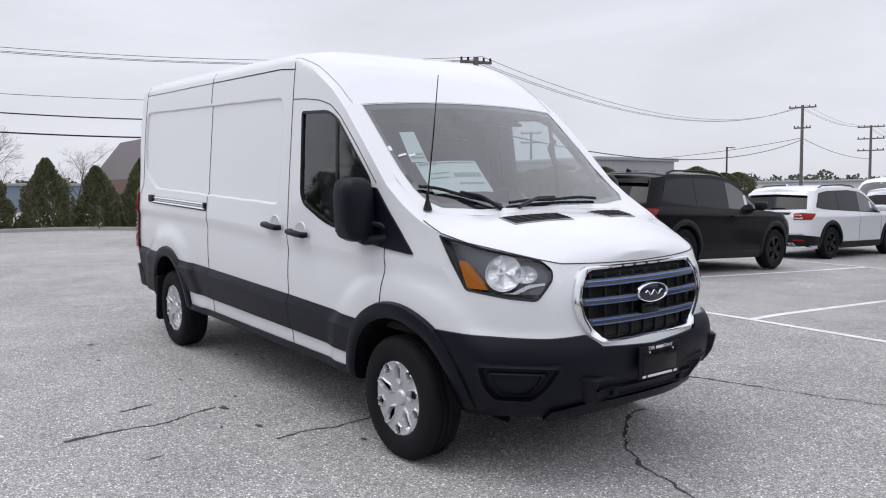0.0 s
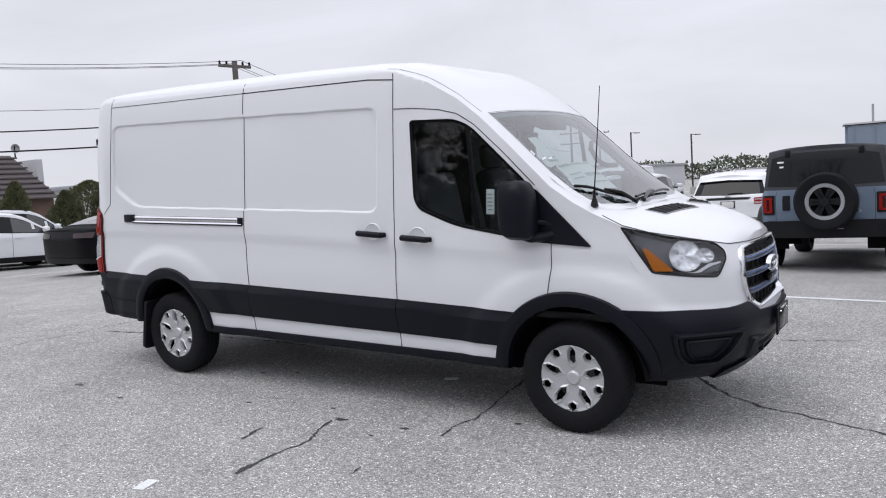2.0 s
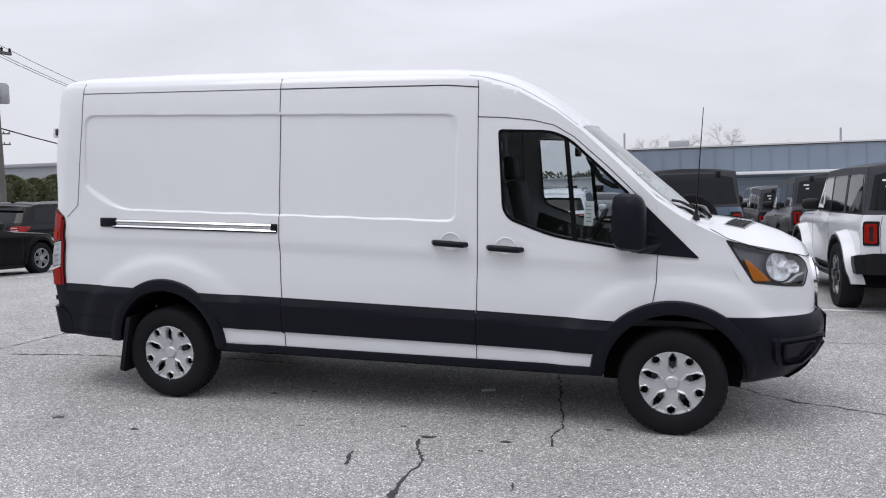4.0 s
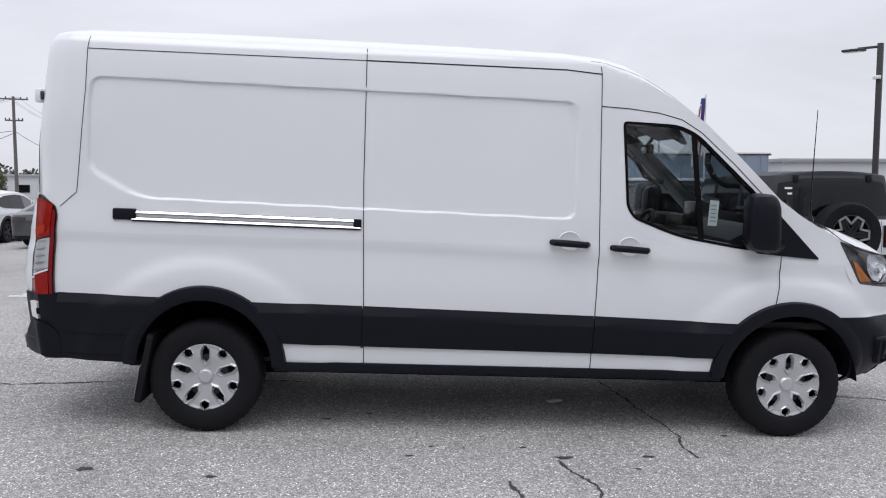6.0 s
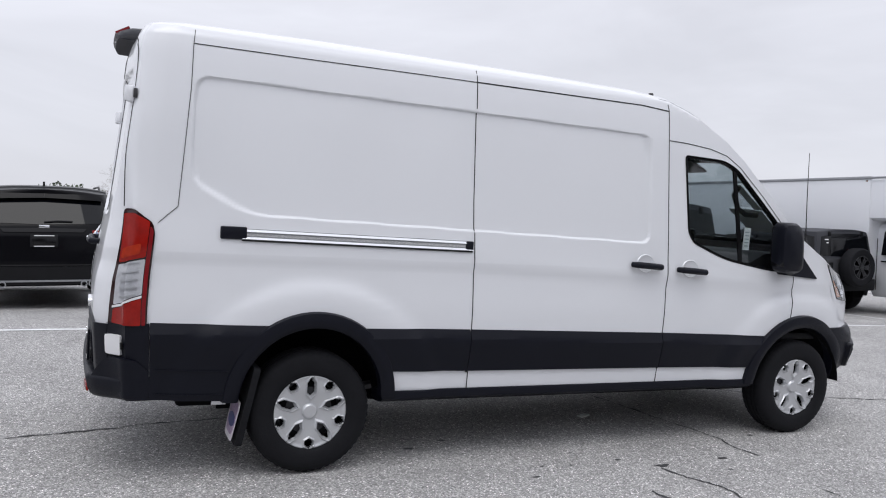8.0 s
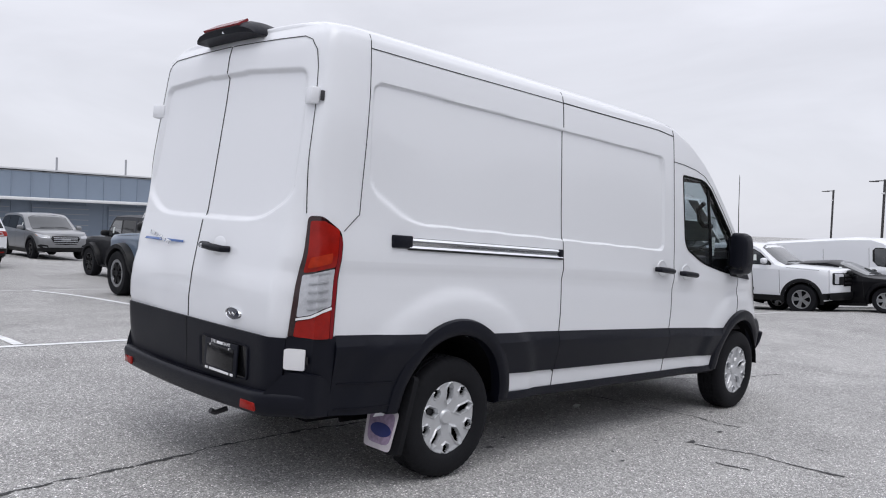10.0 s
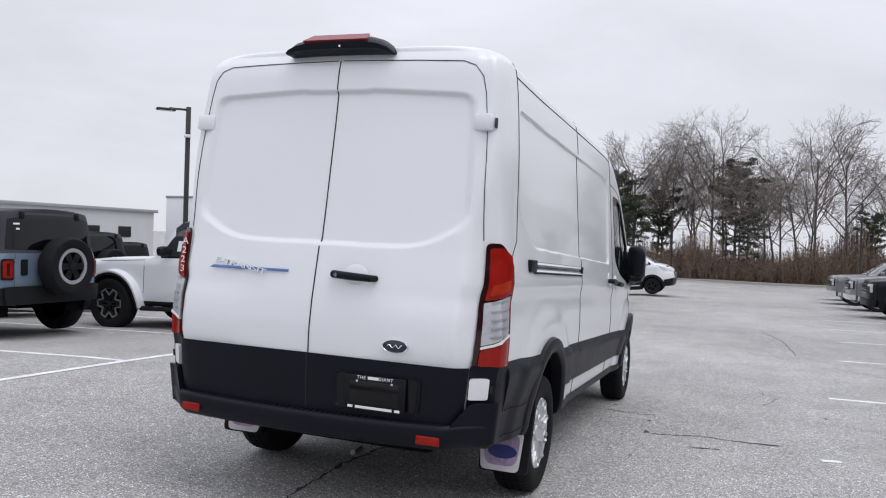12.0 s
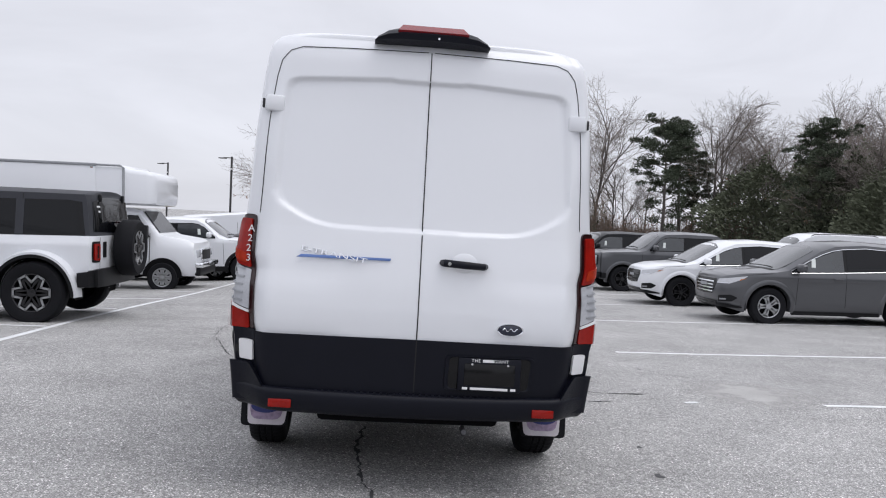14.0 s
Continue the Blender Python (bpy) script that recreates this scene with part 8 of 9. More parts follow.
def build_vehicles():
    v = vehicle
    v("explorer", "black", -1.85, 9.25, 93, "black three-row suv with black wheels, parked in a bay", "suv", rails=True)
    v("bronco", "blue", 4.10, 9.45, 90, "slate-blue off-roader with black hard top and rear spare wheel", "suv", top="top", spare=True, rims=TRIM, front_ring=ALLOY)
    v("bronco", "white", 6.85, 6.34, 90, "white off-roader with black hard top and rear spare wheel", "suv", top="top", spare=True, cladding=False, rims=ALLOY)
    v("bronco", "grey", 7.0, 12.6, 90, "grey off-roader with black top beside a white line", "suv", top="top", spare=True)
    v("bronco", "dark", 7.0, 18.2, 90, "charcoal off-roader with black top", "suv", top="top", spare=True)
    v("bronco", "white", 9.7, 13.8, 90, "white off-roader with dark top, spare wheel on the tailgate", "suv", top="top", spare=True, rims=ALLOY)
    v("bronco", "grey", 13.95, 9.25, 90, "grey off-roader with dark side windows", "suv", top="top", spare=True)
    v("bronco", "dark", 12.4, 15.4, 90, "charcoal off-roader with roof rails", "suv", top="top", rails=True)
    v("bronco", "navy", 16.0, 12.4, 90, "navy-blue off-roader with black top", "suv", top="top", spare=True)
    v("explorer", "white", -3.15, 16.85, 90, "white three-row suv with black wheels and dark rear glass", "suv", rails=True)
    v("explorer", "white", 0.92, 17.3, 90, "white three-row suv with a blank rear plate", "suv", rails=True)
    v("explorer", "dark", -0.4, 24.5, 90, "charcoal suv with tinted glass", "suv", rails=True)
    v("explorer", "white", 3.6, 24.5, 90, "white suv in the far bay row", "suv", rails=True)
    v("escape", "grey", 4.9, 31.0, -90, "grey small suv facing the camera, lamps off", "suv")
    v("explorer", "silver", 8.2, 30.0, -90, "silver suv in the far bay row", "suv")
    v("edge", "white", -5.2, 27.0, 90, "white crossover in the far bay row", "suv")
    v("van", "white", -9.2, 34.5, -90, "white panel van facing the aisle in the far row", "van", cladding=True)
    v("sedan", "silver", 1.2, 33.0, 90, "silver saloon in the far bay row", "car", cladding=False)
    v("sedan", "dark", -2.0, 34.0, 90, "charcoal saloon in the far bay row", "car", cladding=False)
    v("escape", "white", -17.6, 6.9, 90, "white crossover with multi-spoke alloy wheels", "suv", rims=ALLOY)
    v("explorer", "white", -19.9, 8.6, 90, "white suv with tinted glass and roof rails", "suv", rails=True)
    v("escape", "sand", -22.8, 8.8, 90, "pale sand-coloured suv beside the hedge", "suv")
    v("coupe", "black", -10.3, 6.7, 90, "black soft-top convertible with bright alloy wheels", "car", top=True, soft=True, cladding=False, rims=ALLOY)
    v("explorer", "dark", -13.4, 13.5, 90, "charcoal suv with bright roof rails", "suv", rails=True)
    v("coupe", "grey", -9.0, 20.0, 90, "grey fastback coupe with tinted glass", "car", cladding=False, rims=ALLOY)
    v("coupe", "blue", -6.5, 22.8, 90, "slate-blue fastback coupe with dark rear glass", "car", cladding=False, rims=ALLOY)
    v("edge", "white", -12.5, 22.5, 90, "white crossover with tinted glass", "suv")
    # bays on the other side of the aisle
    v("edge", "grey", 11.15, -9.05, 90, "grey crossover with bright alloy wheels", "suv", rims=ALLOY, cladding=False)
    v("edge", "white", 15.1, -8.75, 90, "white crossover with black wheels", "suv", cladding=False)
    v("pickup", "grey", 20.6, -9.5, 90, "grey crew-cab pickup truck", "truck", cladding=False)
    v("pickup", "dark", 25.2, -8.9, 90, "charcoal crew-cab pickup truck", "truck", cladding=False)
    v("pickup", "silver", 30.2, -8.9, 90, "silver crew-cab pickup truck", "truck", cladding=False, rims=ALLOY)
    v("pickup", "silver", 35.0, -8.7, 90, "silver pickup truck in the far bays", "truck", cladding=False, rims=ALLOY)
    v("explorer", "silver", 39.5, -8.6, 90, "silver suv at the end of the row", "suv")
    v("van", "white", 24.3, 4.4, -90, "white panel van parked in a row of vans", "van", cladding=True)
    gv = v("van", "white", 32.2, 3.4, -90, "white panel van with a green panel on its side", "van", cladding=True)
    part("side_panel", box((2.5, 0.012, 0.46), (-0.35, -1.012, 1.52), 0.004), PALE_GREEN, gv, "pale green advertising panel")
    for k in range(4):
        part("print_bar", box((0.14, 0.008, 0.09), (-0.1 + 0.24 * k, -1.021, 1.62), 0.002), TRIM, gv)
    v("sedan", "black", 21.0, 3.9, -90, "black saloon beside a white van", "car", cladding=False, rims=ALLOY)
    v("van", "white", 26.0, -17.5, 90, "white panel van with a ladder rack", "van", rails=True)


build_vehicles()


def box_truck(x, y, heading, label):
    z0 = ground_z(x, y)
    r = thing("box_truck", label, "truck", pose(x, y, z0, 0, 0, heading), "box trucks")
    part("cargo_box", box((6.9, 2.35, 2.25), (-3.3, 0, 1.97), 0.03), WHITE, r, "white ribless cargo box")
    for sd in (-1, 1):
        part("box_rail", box((6.92, 0.05, 0.07), (-3.3, sd * 1.17, 3.07), 0.015), CHROME_DULL, r)
        part("box_sill", box((6.92, 0.05, 0.09), (-3.3, sd * 1.17, 0.88), 0.015), CHROME_DULL, r)
    loops = []
    for xx, w, zt, zb in ((0.0, 1.15, 3.085, 2.12), (0.74, 1.15, 3.085, 2.12), (0.86, 1.15, 3.01, 2.12), (1.32, 1.13, 2.97, 2.12), (1.46, 1.10, 2.94, 2.13), (1.55, 1.03, 2.86, 2.15), (1.58, 0.95, 2.74, 2.20)):
        loops.append([(xx, w * u, zb + (zt - zb) * v) for u, v in ((-0.9, 0), (-1, 0.06), (-1, 0.86), (-0.97, 0.95), (-0.90, 1.0), (0.90, 1.0), (0.97, 0.95), (1, 0.86), (1, 0.06), (0.9, 0))])
    part("box_nose", rings(loops), WHITE, r, "rounded white attic over the cab")
    for sd in (-1, 1):
        part("attic_rail", tube([(0.0, sd * 1.165, 3.07), (0.72, sd * 1.165, 3.07), (0.80, sd * 1.16, 3.02), (0.82, sd * 1.16, 2.2)], 0.028, 6), CHROME_DULL, r)
    # cab and bonnet
    loops = []
    for xx, w, t in ((0.1, 0.93, 2.05), (0.9, 0.93, 2.06), (1.15, 0.92, 2.0), (1.60, 0.95, 1.47), (1.72, 0.97, 1.40), (2.30, 0.96, 1.32), (2.47, 0.93, 1.24), (2.54, 0.9, 0.95), (2.55, 0.9, 0.6)):
        lo = 0.42
        half = [(w * 0.92, lo), (w, lo + 0.1), (w * 1.02, min(1.1, t - 0.12)), (w * (0.90 if t > 1.8 else 0.98), t - 0.1), (w * (0.80 if t > 1.8 else 0.9), t)]
        loops.append([(xx, a, b) for a, b in half] + [(xx, -a, b) for a, b in half[::-1]])
    part("cab", rings(loops), WHITE, r, smooth=35)
    part("windscreen", slab([(1.60, -0.80, 1.46), (1.60, 0.80, 1.46), (1.20, 0.72, 1.96), (1.20, -0.72, 1.96)], 0.03, (0.6, 0, 0.8)), GLASS_DARK, r, smooth=0)
    for sd in (-1, 1):
        part("side_window", slab([(0.35, sd * 0.965, 1.36), (1.42, sd * 0.975, 1.36), (1.10, sd * 0.89, 1.88), (0.35, sd * 0.89, 1.88)], 0.02, (0, sd, 0)), GLASS_DARK, r, smooth=0)
        part("mirror", box((0.12, 0.2, 0.34), (1.35, sd * 1.12, 1.48), 0.04), TRIM, r)
        part("headlamp", box((0.08, 0.34, 0.2), (2.53, sd * 0.66, 0.98), 0.03), CLEAR_LENS, r)
        part("door_seam", box((0.012, 0.012, 1.15), (0.22, sd * 0.955, 1.15)), SEAM, r, smooth=0)
        part("door_seam", box((0.012, 0.012, 0.9), (1.42, sd * 0.972, 1.0)), SEAM, r, smooth=0)
        part("door_handle", box((0.16, 0.03, 0.035), (0.42, sd * 0.972, 1.22), 0.01), TRIM, r)
        part("marker_lamp", box((0.08, 0.03, 0.05), (0.05, sd * 1.16, 3.0), 0.01), AMBER, r)
        for d in (1.75, -3.6):
            # dark half-disc drawn for the shade inside the arch; the cab is uncut
            part("arch_shade", prism([(d + 0.48 * math.cos(radians(a)), 0.38 + 0.48 * math.sin(radians(a))) for a in range(0, 181, 15)], 0.02, "xz", sd * 0.99 - 0.01), UNDER, r, smooth=0)
            plain_wheel(r, (d, sd * 0.90, 0.375), 0.375, 0.25, sd, ALLOY, 8)
    g = thing_part("grille", r)
    part("grille_frame", box((0.06, 0.95, 0.30), (2.56, 0, 0.95), 0.02), CHROME, g)
    part("grille_mesh", box((0.06, 0.88, 0.24), (2.575, 0, 0.95), 0.02), SEAM, g)
    part("front_bumper", box((0.2, 1.9, 0.13), (2.62, 0, 0.70), 0.04), CHROME, r)
    part("front_valance", box((0.16, 1.8, 0.22), (2.58, 0, 0.54), 0.05), TRIM, r)
    part("chassis", box((8.4, 0.9, 0.25), (-2.2, 0, 0.62), 0.03), UNDER, r)
    return r


box_truck(15.9, 7.3, -90, "white box truck with a white cab, parked in a row")
vehicle("pickup", "white", 20.2, 6.3, -90, "white crew-cab pickup truck beside a box truck", "truck", rims=ALLOY)

# ---- buildings ----
BLUE_WALL = material("blue_grey_metal", (0.20, 0.245, 0.31), 0.55, vary=0.06, scale=0.6, fine=0.04, bscale=6)
BROWN_ROOF = material("brown_metal_roof", (0.115, 0.098, 0.098), 0.55, vary=0.12, scale=0.8)
BROWN_WALL = material("brown_brick_wall", (0.16, 0.105, 0.085), 0.85, vary=0.15, scale=2, fine=0.15, bscale=20)
PALE_WALL = material("pale_wall", (0.55, 0.56, 0.58), 0.7, vary=0.08, scale=0.5)
WHITE_TRIM = material("white_trim", (0.75, 0.76, 0.77), 0.5, vary=0.05)


def build_buildings():
    # blue-grey flat-roofed workshop
    b = thing("workshop_building", "blue-grey flat-roofed metal workshop with white canopy trim", "building", pose(0.6, 42.0, -0.75))
    part("wall_front", box((23, 0.3, 4.05), (11.5, 0, 2.0)), BLUE_WALL, b)
    for k in range(24):
        part("wall_rib", box((0.05, 0.04, 4.0), (0.3 + k * 0.97, -0.17, 2.0)), BLUE_WALL, b)
    for xx in (0, 23):
        part("wall_side", box((0.3, 14, 4.05), (xx, 7, 2.0)), BLUE_WALL, b)
    part("roof", box((23.4, 14.4, 0.15), (11.5, 7, 4.1)), PALE_WALL, b)
    part("parapet_cap", box((23.5, 0.4, 0.10), (11.5, 0, 4.06), 0.02), CHROME_DULL, b)
    part("canopy", box((12.0, 1.6, 0.16), (12.5, -0.9, 2.55), 0.03), WHITE_TRIM, b, "white canopy trim")
    for k in range(3):
        d = part("roller_door", box((3.0, 0.1, 2.3), (8.4 + 4.1 * k, -0.2, 1.15)), BLUE_WALL, b)
        for j in range(7):
            part("door_slat", box((2.95, 0.03, 0.03), (8.4 + 4.1 * k, -0.265, 0.3 + 0.3 * j)), CHROME_DULL, d)
    part("roof_unit", box((1.2, 1.0, 0.5), (4.2, 3, 4.4), 0.05), CHROME_DULL, b)
    for xx, h in ((1.0, 1.0), (13.0, 0.8), (17, 1.0)):
        part("vent_pipe", tube([(xx, 2, 4.1), (xx, 2, 4.2 + h)], 0.06, 8), CHROME_DULL, b)
    # low brown building with a ribbed mansard roof
    m = thing("brown_building", "low brown building with a ribbed metal mansard roof", "building", pose(-36.5, 9.6, ground_z(-36, 12), 0, 0, 0))
    part("wall", box((9, 11.0, 2.6), (-4.5, 5.0, 1.3)), BROWN_WALL, m)
    loops = [[(0.4, 0.0 - 0.5, 2.5), (-1.6, 0.9, 4.9), (-7, 0.9, 4.9), (-9.2, -0.5, 2.5)], [(0.4, 10.6, 2.5), (-1.6, 9.2, 4.9), (-7, 9.2, 4.9), (-9.2, 10.6, 2.5)]]
    part("roof", rings(loops), BROWN_ROOF, m)
    for k in range(9):
        f = k / 8.5
        part("roof_rib", box((0.10, 11.0 - 2.3 * f, 0.10), (0.46 - 2.0 * f, 5.05 - 0.0 * f, 2.5 + 2.4 * f), 0.02), BROWN_ROOF, m)
    part("end_wall", box((2.5, 0.4, 4.7), (-3.0, 10.9, 2.35)), PALE_WALL, m)
    for yy in (2.2, 6.8):
        fl = thing_part("flood_lamp", m)
        part("lamp_post", tube([(-1.6, yy, 4.9), (-1.6, yy, 5.3)], 0.04, 6), TRIM, fl)
        for o in (-0.25, 0.25):
            part("lamp_head", box((0.2, 0.26, 0.22), (-1.5, yy + o, 5.4), 0.05), CHROME_DULL, fl)
    ds = thing_part("satellite_dish", m)
    part("dish", lathe([(0.0, 0.0), (0.16, 0.03), (0.26, 0.09)], 20, "x", at=(-1.8, 9.6, 5.3)), CHROME_DULL, ds)
    part("dish_mast", tube([(-1.8, 9.6, 4.8), (-1.8, 9.6, 5.5)], 0.04, 6), TRIM, ds)
    # distant sheds
    for x, y, w, d, h, wall in ((-60, 34, 26, 12, 4.0, PALE_WALL), (-48, 52, 20, 10, 5.2, CHROME_DULL), (-60, 110, 60, 14, 3.6, PALE_WALL), (10, 120, 50, 12, 3.2, PALE_WALL), (-95, 20, 20, 50, 3.6, BLUE_WALL), (45, 60, 30, 14, 4.4, PALE_WALL)):
        s = thing("shed", "distant pale flat-roofed shed", "building", pose(x, y, -1.2), "distant sheds")
        part("wall", box((w, d, h), (0, 0, h / 2)), wall, s)
        part("roof", box((w + 0.6, d + 0.6, 0.3), (0, 0, h + 0.1), 0.05), CHROME_DULL, s)
        for k in range(int(w / 4)):
            part("window", box((1.6, 0.1, 1.0), (-w / 2 + 2 + 4 * k, -d / 2 - 0.03, h * 0.55)), GLASS_DARK, s)


build_buildings()

# ---- poles, lamps and wires ----
WOOD_POLE = material("weathered_pole", (0.13, 0.12, 0.115), 0.85, vary=0.25, scale=3)
POST = material("bronze_lamp_post", (0.045, 0.043, 0.045), 0.5, metal=0.3, vary=0.1)


def utility_pole(x, y, top, arms, turn, transformer=False, label="weathered wooden utility pole with cross-arms"):
    z = -1.0
    p = thing("utility_pole", label, "pole", pose(x, y, z, 0, 0, turn), "utility poles")
    part("shaft", tube([(0, 0, 0), (0, 0, (top - z) * 0.5), (0, 0, top - z)], [0.19, 0.16, 0.13], 10), WOOD_POLE, p)
    for dz, w in arms:
        part("cross_arm", box((w, 0.12, 0.14), (0, 0, top - z - dz), 0.02), WOOD_POLE, p)
        for k in (-0.46, -0.25, 0.25, 0.46):
            part("insulator", lathe([(0.0, 0.0), (0.06, 0.02), (0.05, 0.1), (0.07, 0.13), (0.0, 0.2)], 8, "z", at=(k * w, 0, top - z - dz + 0.06)), TRIM, p)
    if transformer:
        for k in (-0.35, 0.38):
            part("transformer", lathe([(0.0, 0.0), (0.26, 0.0), (0.28, 0.1), (0.28, 0.75), (0.2, 0.85), (0.0, 0.86)], 16, "z", at=(k, 0.1, top - z - 2.4)), CHROME_DULL, p)
    return p


def wire(a, b, sag, r=0.012):
    pts = [Vector(a).lerp(Vector(b), t) - Vector((0, 0, sag * 4 * t * (1 - t))) for t in (k / 20 for k in range(21))]
    tagged(part("overhead_wire", tube(pts, r, 5), TRIM, None), "thin black overhead wire", "wire", "overhead wires")


def lamp_post(x, y, top, turn, arms=1, label="dark bronze car-park lamp post with a flat head"):
    z = ground_z(x, y)
    p = thing("street_lamp", label, "lamp", pose(x, y, z, 0, 0, turn), "lamp posts")
    h = top - z
    part("base", lathe([(0.0, 0.0), (0.24, 0.0), (0.24, 0.55), (0.20, 0.6), (0.0, 0.6)], 18, "z"), CONCRETE, p)
    part("post", box((0.11, 0.11, h), (0, 0, h / 2), 0.012), POST, p)
    for k in range(arms):
        sg = 1 if k == 0 else -1
        part("arm", box((0.42, 0.05, 0.05), (sg * 0.24, 0, h - 0.07), 0.01), POST, p)
        part("head", box((0.46, 0.22, 0.055), (sg * 0.52, 0, h - 0.10), 0.025), POST, p)
        part("lens", box((0.34, 0.16, 0.01), (sg * 0.52, 0, h - 0.131)), CLEAR_LENS, p)
    part("security_camera", box((0.16, 0.08, 0.08), (0.02, 0.12, h - 0.72), 0.02), WHITE_PLASTIC, p)
    return p


def build_poles():
    utility_pole(-23.7, 22.2, 8.05, ((0.25, 1.7),), 75, True)
    utility_pole(-36.0, 75.0, 9.9, ((0.25, 2.6), (2.3, 1.6)), 20)
    utility_pole(-39.0, 96.0, 9.0, ((0.2, 3.0), (1.6, 3.0), (3.0, 3.0)), 10)
    utility_pole(-43.0, 116.0, 8.5, ((0.2, 3.2),), 10, True)
    utility_pole(-34.0, -6.0, 8.2, ((0.2, 2.2),), 60)
    utility_pole(-62.0, 62.0, 8.4, ((0.2, 2.4), (1.3, 2.4)), 40)
    for dz in (0.0, 0.06, -0.02):
        o = 0.9 * (dz * 12 - 0.2)
        wire((-34.0 + o, -6.0, 8.1 + dz), (-23.7 + o, 22.2, 7.95 + dz), 0.7)
        wire((-23.7 + o, 22.2, 7.95 + dz), (-36.0 + o, 75.0, 9.8 + dz), 2.2)
        wire((-36.0 + o, 75, 9.8 + dz), (-39 + o, 96, 8.9 + dz), 0.7)
        wire((-39.0 + o, 96, 8.9 + dz), (-43 + o, 116, 8.4 + dz), 0.7)
    wire((-34, -6, 5.6), (-23.7, 22.2, 5.4), 0.8, 0.03)
    wire((-34, -6, 4.7), (-23.7, 22.2, 4.5), 0.7, 0.035)
    wire((-34, -6, 6.2), (-23.7, 22.2, 6.1), 0.6)
    wire((-23.7, 22.2, 4.6), (-36, 75, 6.4), 1.8, 0.03)
    wire((-36, 75, 6.6), (-62, 62, 5.0), 0.9, 0.025)
    wire((-36, 75, 6.6), (-39, 96, 5.0), 0.5, 0.025)
    lamp_post(11.4, 10.7, 4.5, 135)
    lamp_post(-17.7, 60.0, 4.95, 10)
    lamp_post(-32.3, 56.5, 5.0, 0)
    lamp_post(-12.7, 60.0, 4.4, 0)
    lamp_post(42.0, 9.0, 4.6, 90)
    lamp_post(55.0, 16.0, 4.8, 90)
    lamp_post(58.0, 3.0, 5.0, 90)
    lamp_post(52.0, -9.0, 4.6, 90)
    # flag on its pole
    f = thing("flag_pole", "white flag pole with a drooping striped flag", "flag", pose(18.6, 39.0, -0.5))
    part("pole", tube([(0, 0, 0), (0, 0, 7.1)], [0.06, 0.035], 10), WHITE_TRIM, f)
    for k in range(7):
        loops = []
        for t in (j / 12 for j in range(13)):
            zz = 6.95 - 3.3 * t
            fold = 0.16 * math.sin(5 * t + k * 0.9)
            wdt = 0.055 + 0.03 * t
            loops.append([(-0.05 - wdt * k - 0.15 * t, fold, zz - 0.1 * k), (-0.05 - wdt * (k + 1) - 0.15 * t, fold + 0.05, zz - 0.1 * k - 0.08)])
        part("flag_stripe", rings(loops, closed=False), FLAG_RED if k % 2 else WHITE_TRIM, f)
    part("flag_canton", box((0.24, 0.20, 1.3), (-0.18, 0.0, 6.2), 0.05, turn=Matrix.Rotation(0.06, 4, "Y")), FLAP_NAVY, f, "navy flag corner")


FLAG_RED = material("flag_red", (0.30, 0.02, 0.03), 0.8)
build_poles()

# ---- trees ----
BARK = material("grey_bark", (0.115, 0.102, 0.095), 0.9, vary=0.25, scale=4)
TWIG = material("twigs", (0.20, 0.172, 0.157), 0.9, vary=0.25, scale=3)
BRUSH = material("brush_twigs", (0.20, 0.15, 0.12), 0.9, vary=0.3, scale=1.5)
NEEDLE = material("pine_needles", (0.068, 0.085, 0.055), 0.8, vary=0.4, scale=2.5, fine=0.3, bscale=9)
HEDGE = material("arborvitae_leaves", (0.125, 0.135, 0.068), 0.8, vary=0.4, scale=3, fine=0.4, bscale=14)
DRY_LEAF = material("dry_leaves", (0.22, 0.125, 0.08), 0.85, vary=0.35, scale=3, fine=0.3, bscale=12)
THICKET = material("thicket_leaves", (0.125, 0.14, 0.092), 0.85, vary=0.4, scale=0.7, fine=0.4, bscale=6)
GRASS = material("dry_grass", (0.17, 0.145, 0.085), 0.9, vary=0.3, scale=0.8, fine=0.3, bscale=20)


class Pile:
    """Vertices and faces of one mesh, gathered fast."""

    def __init__(self):
        self.v, self.f = [], []

    def stick(self, a, b, ra, rb, n=4):
        d = (b - a)
        if d.length < 1e-5:
            return
        d.normalize()
        u = d.orthogonal().normalized()
        w = d.cross(u)
        i = len(self.v)
        for p, r in ((a, ra), (b, rb)):
            for k in range(n):
                t = 2 * math.pi * k / n
                self.v.append(tuple(p + (u * math.cos(t) + w * math.sin(t)) * r))
        for k in range(n):
            j = (k + 1) % n
            self.f.append((i + k, i + j, i + n + j, i + n + k))

    def leaf(self, p, d, size, rng):
        u = Vector((rng.uniform(-1, 1), rng.uniform(-1, 1), rng.uniform(-1, 1)))
        w = d.cross(u)
        if w.length < 1e-4:
            return
        w.normalize()
        i = len(self.v)
        q = p + d * size
        m = p + d * size * 0.5
        self.v += [tuple(p), tuple(m + w * size * 0.3), tuple(q), tuple(m - w * size * 0.3)]
        self.f.append((i, i + 1, i + 2, i + 3))

    def object(self, name, mat, parent=None, label=""):
        me = bpy.data.meshes.new(name)
        me.from_pydata(self.v, [], self.f)
        me.materials.append(mat)
        ob = new(name, me)
        if parent is not None:
            ob.parent = parent
        if label:
            ob["label"] = label
        return ob


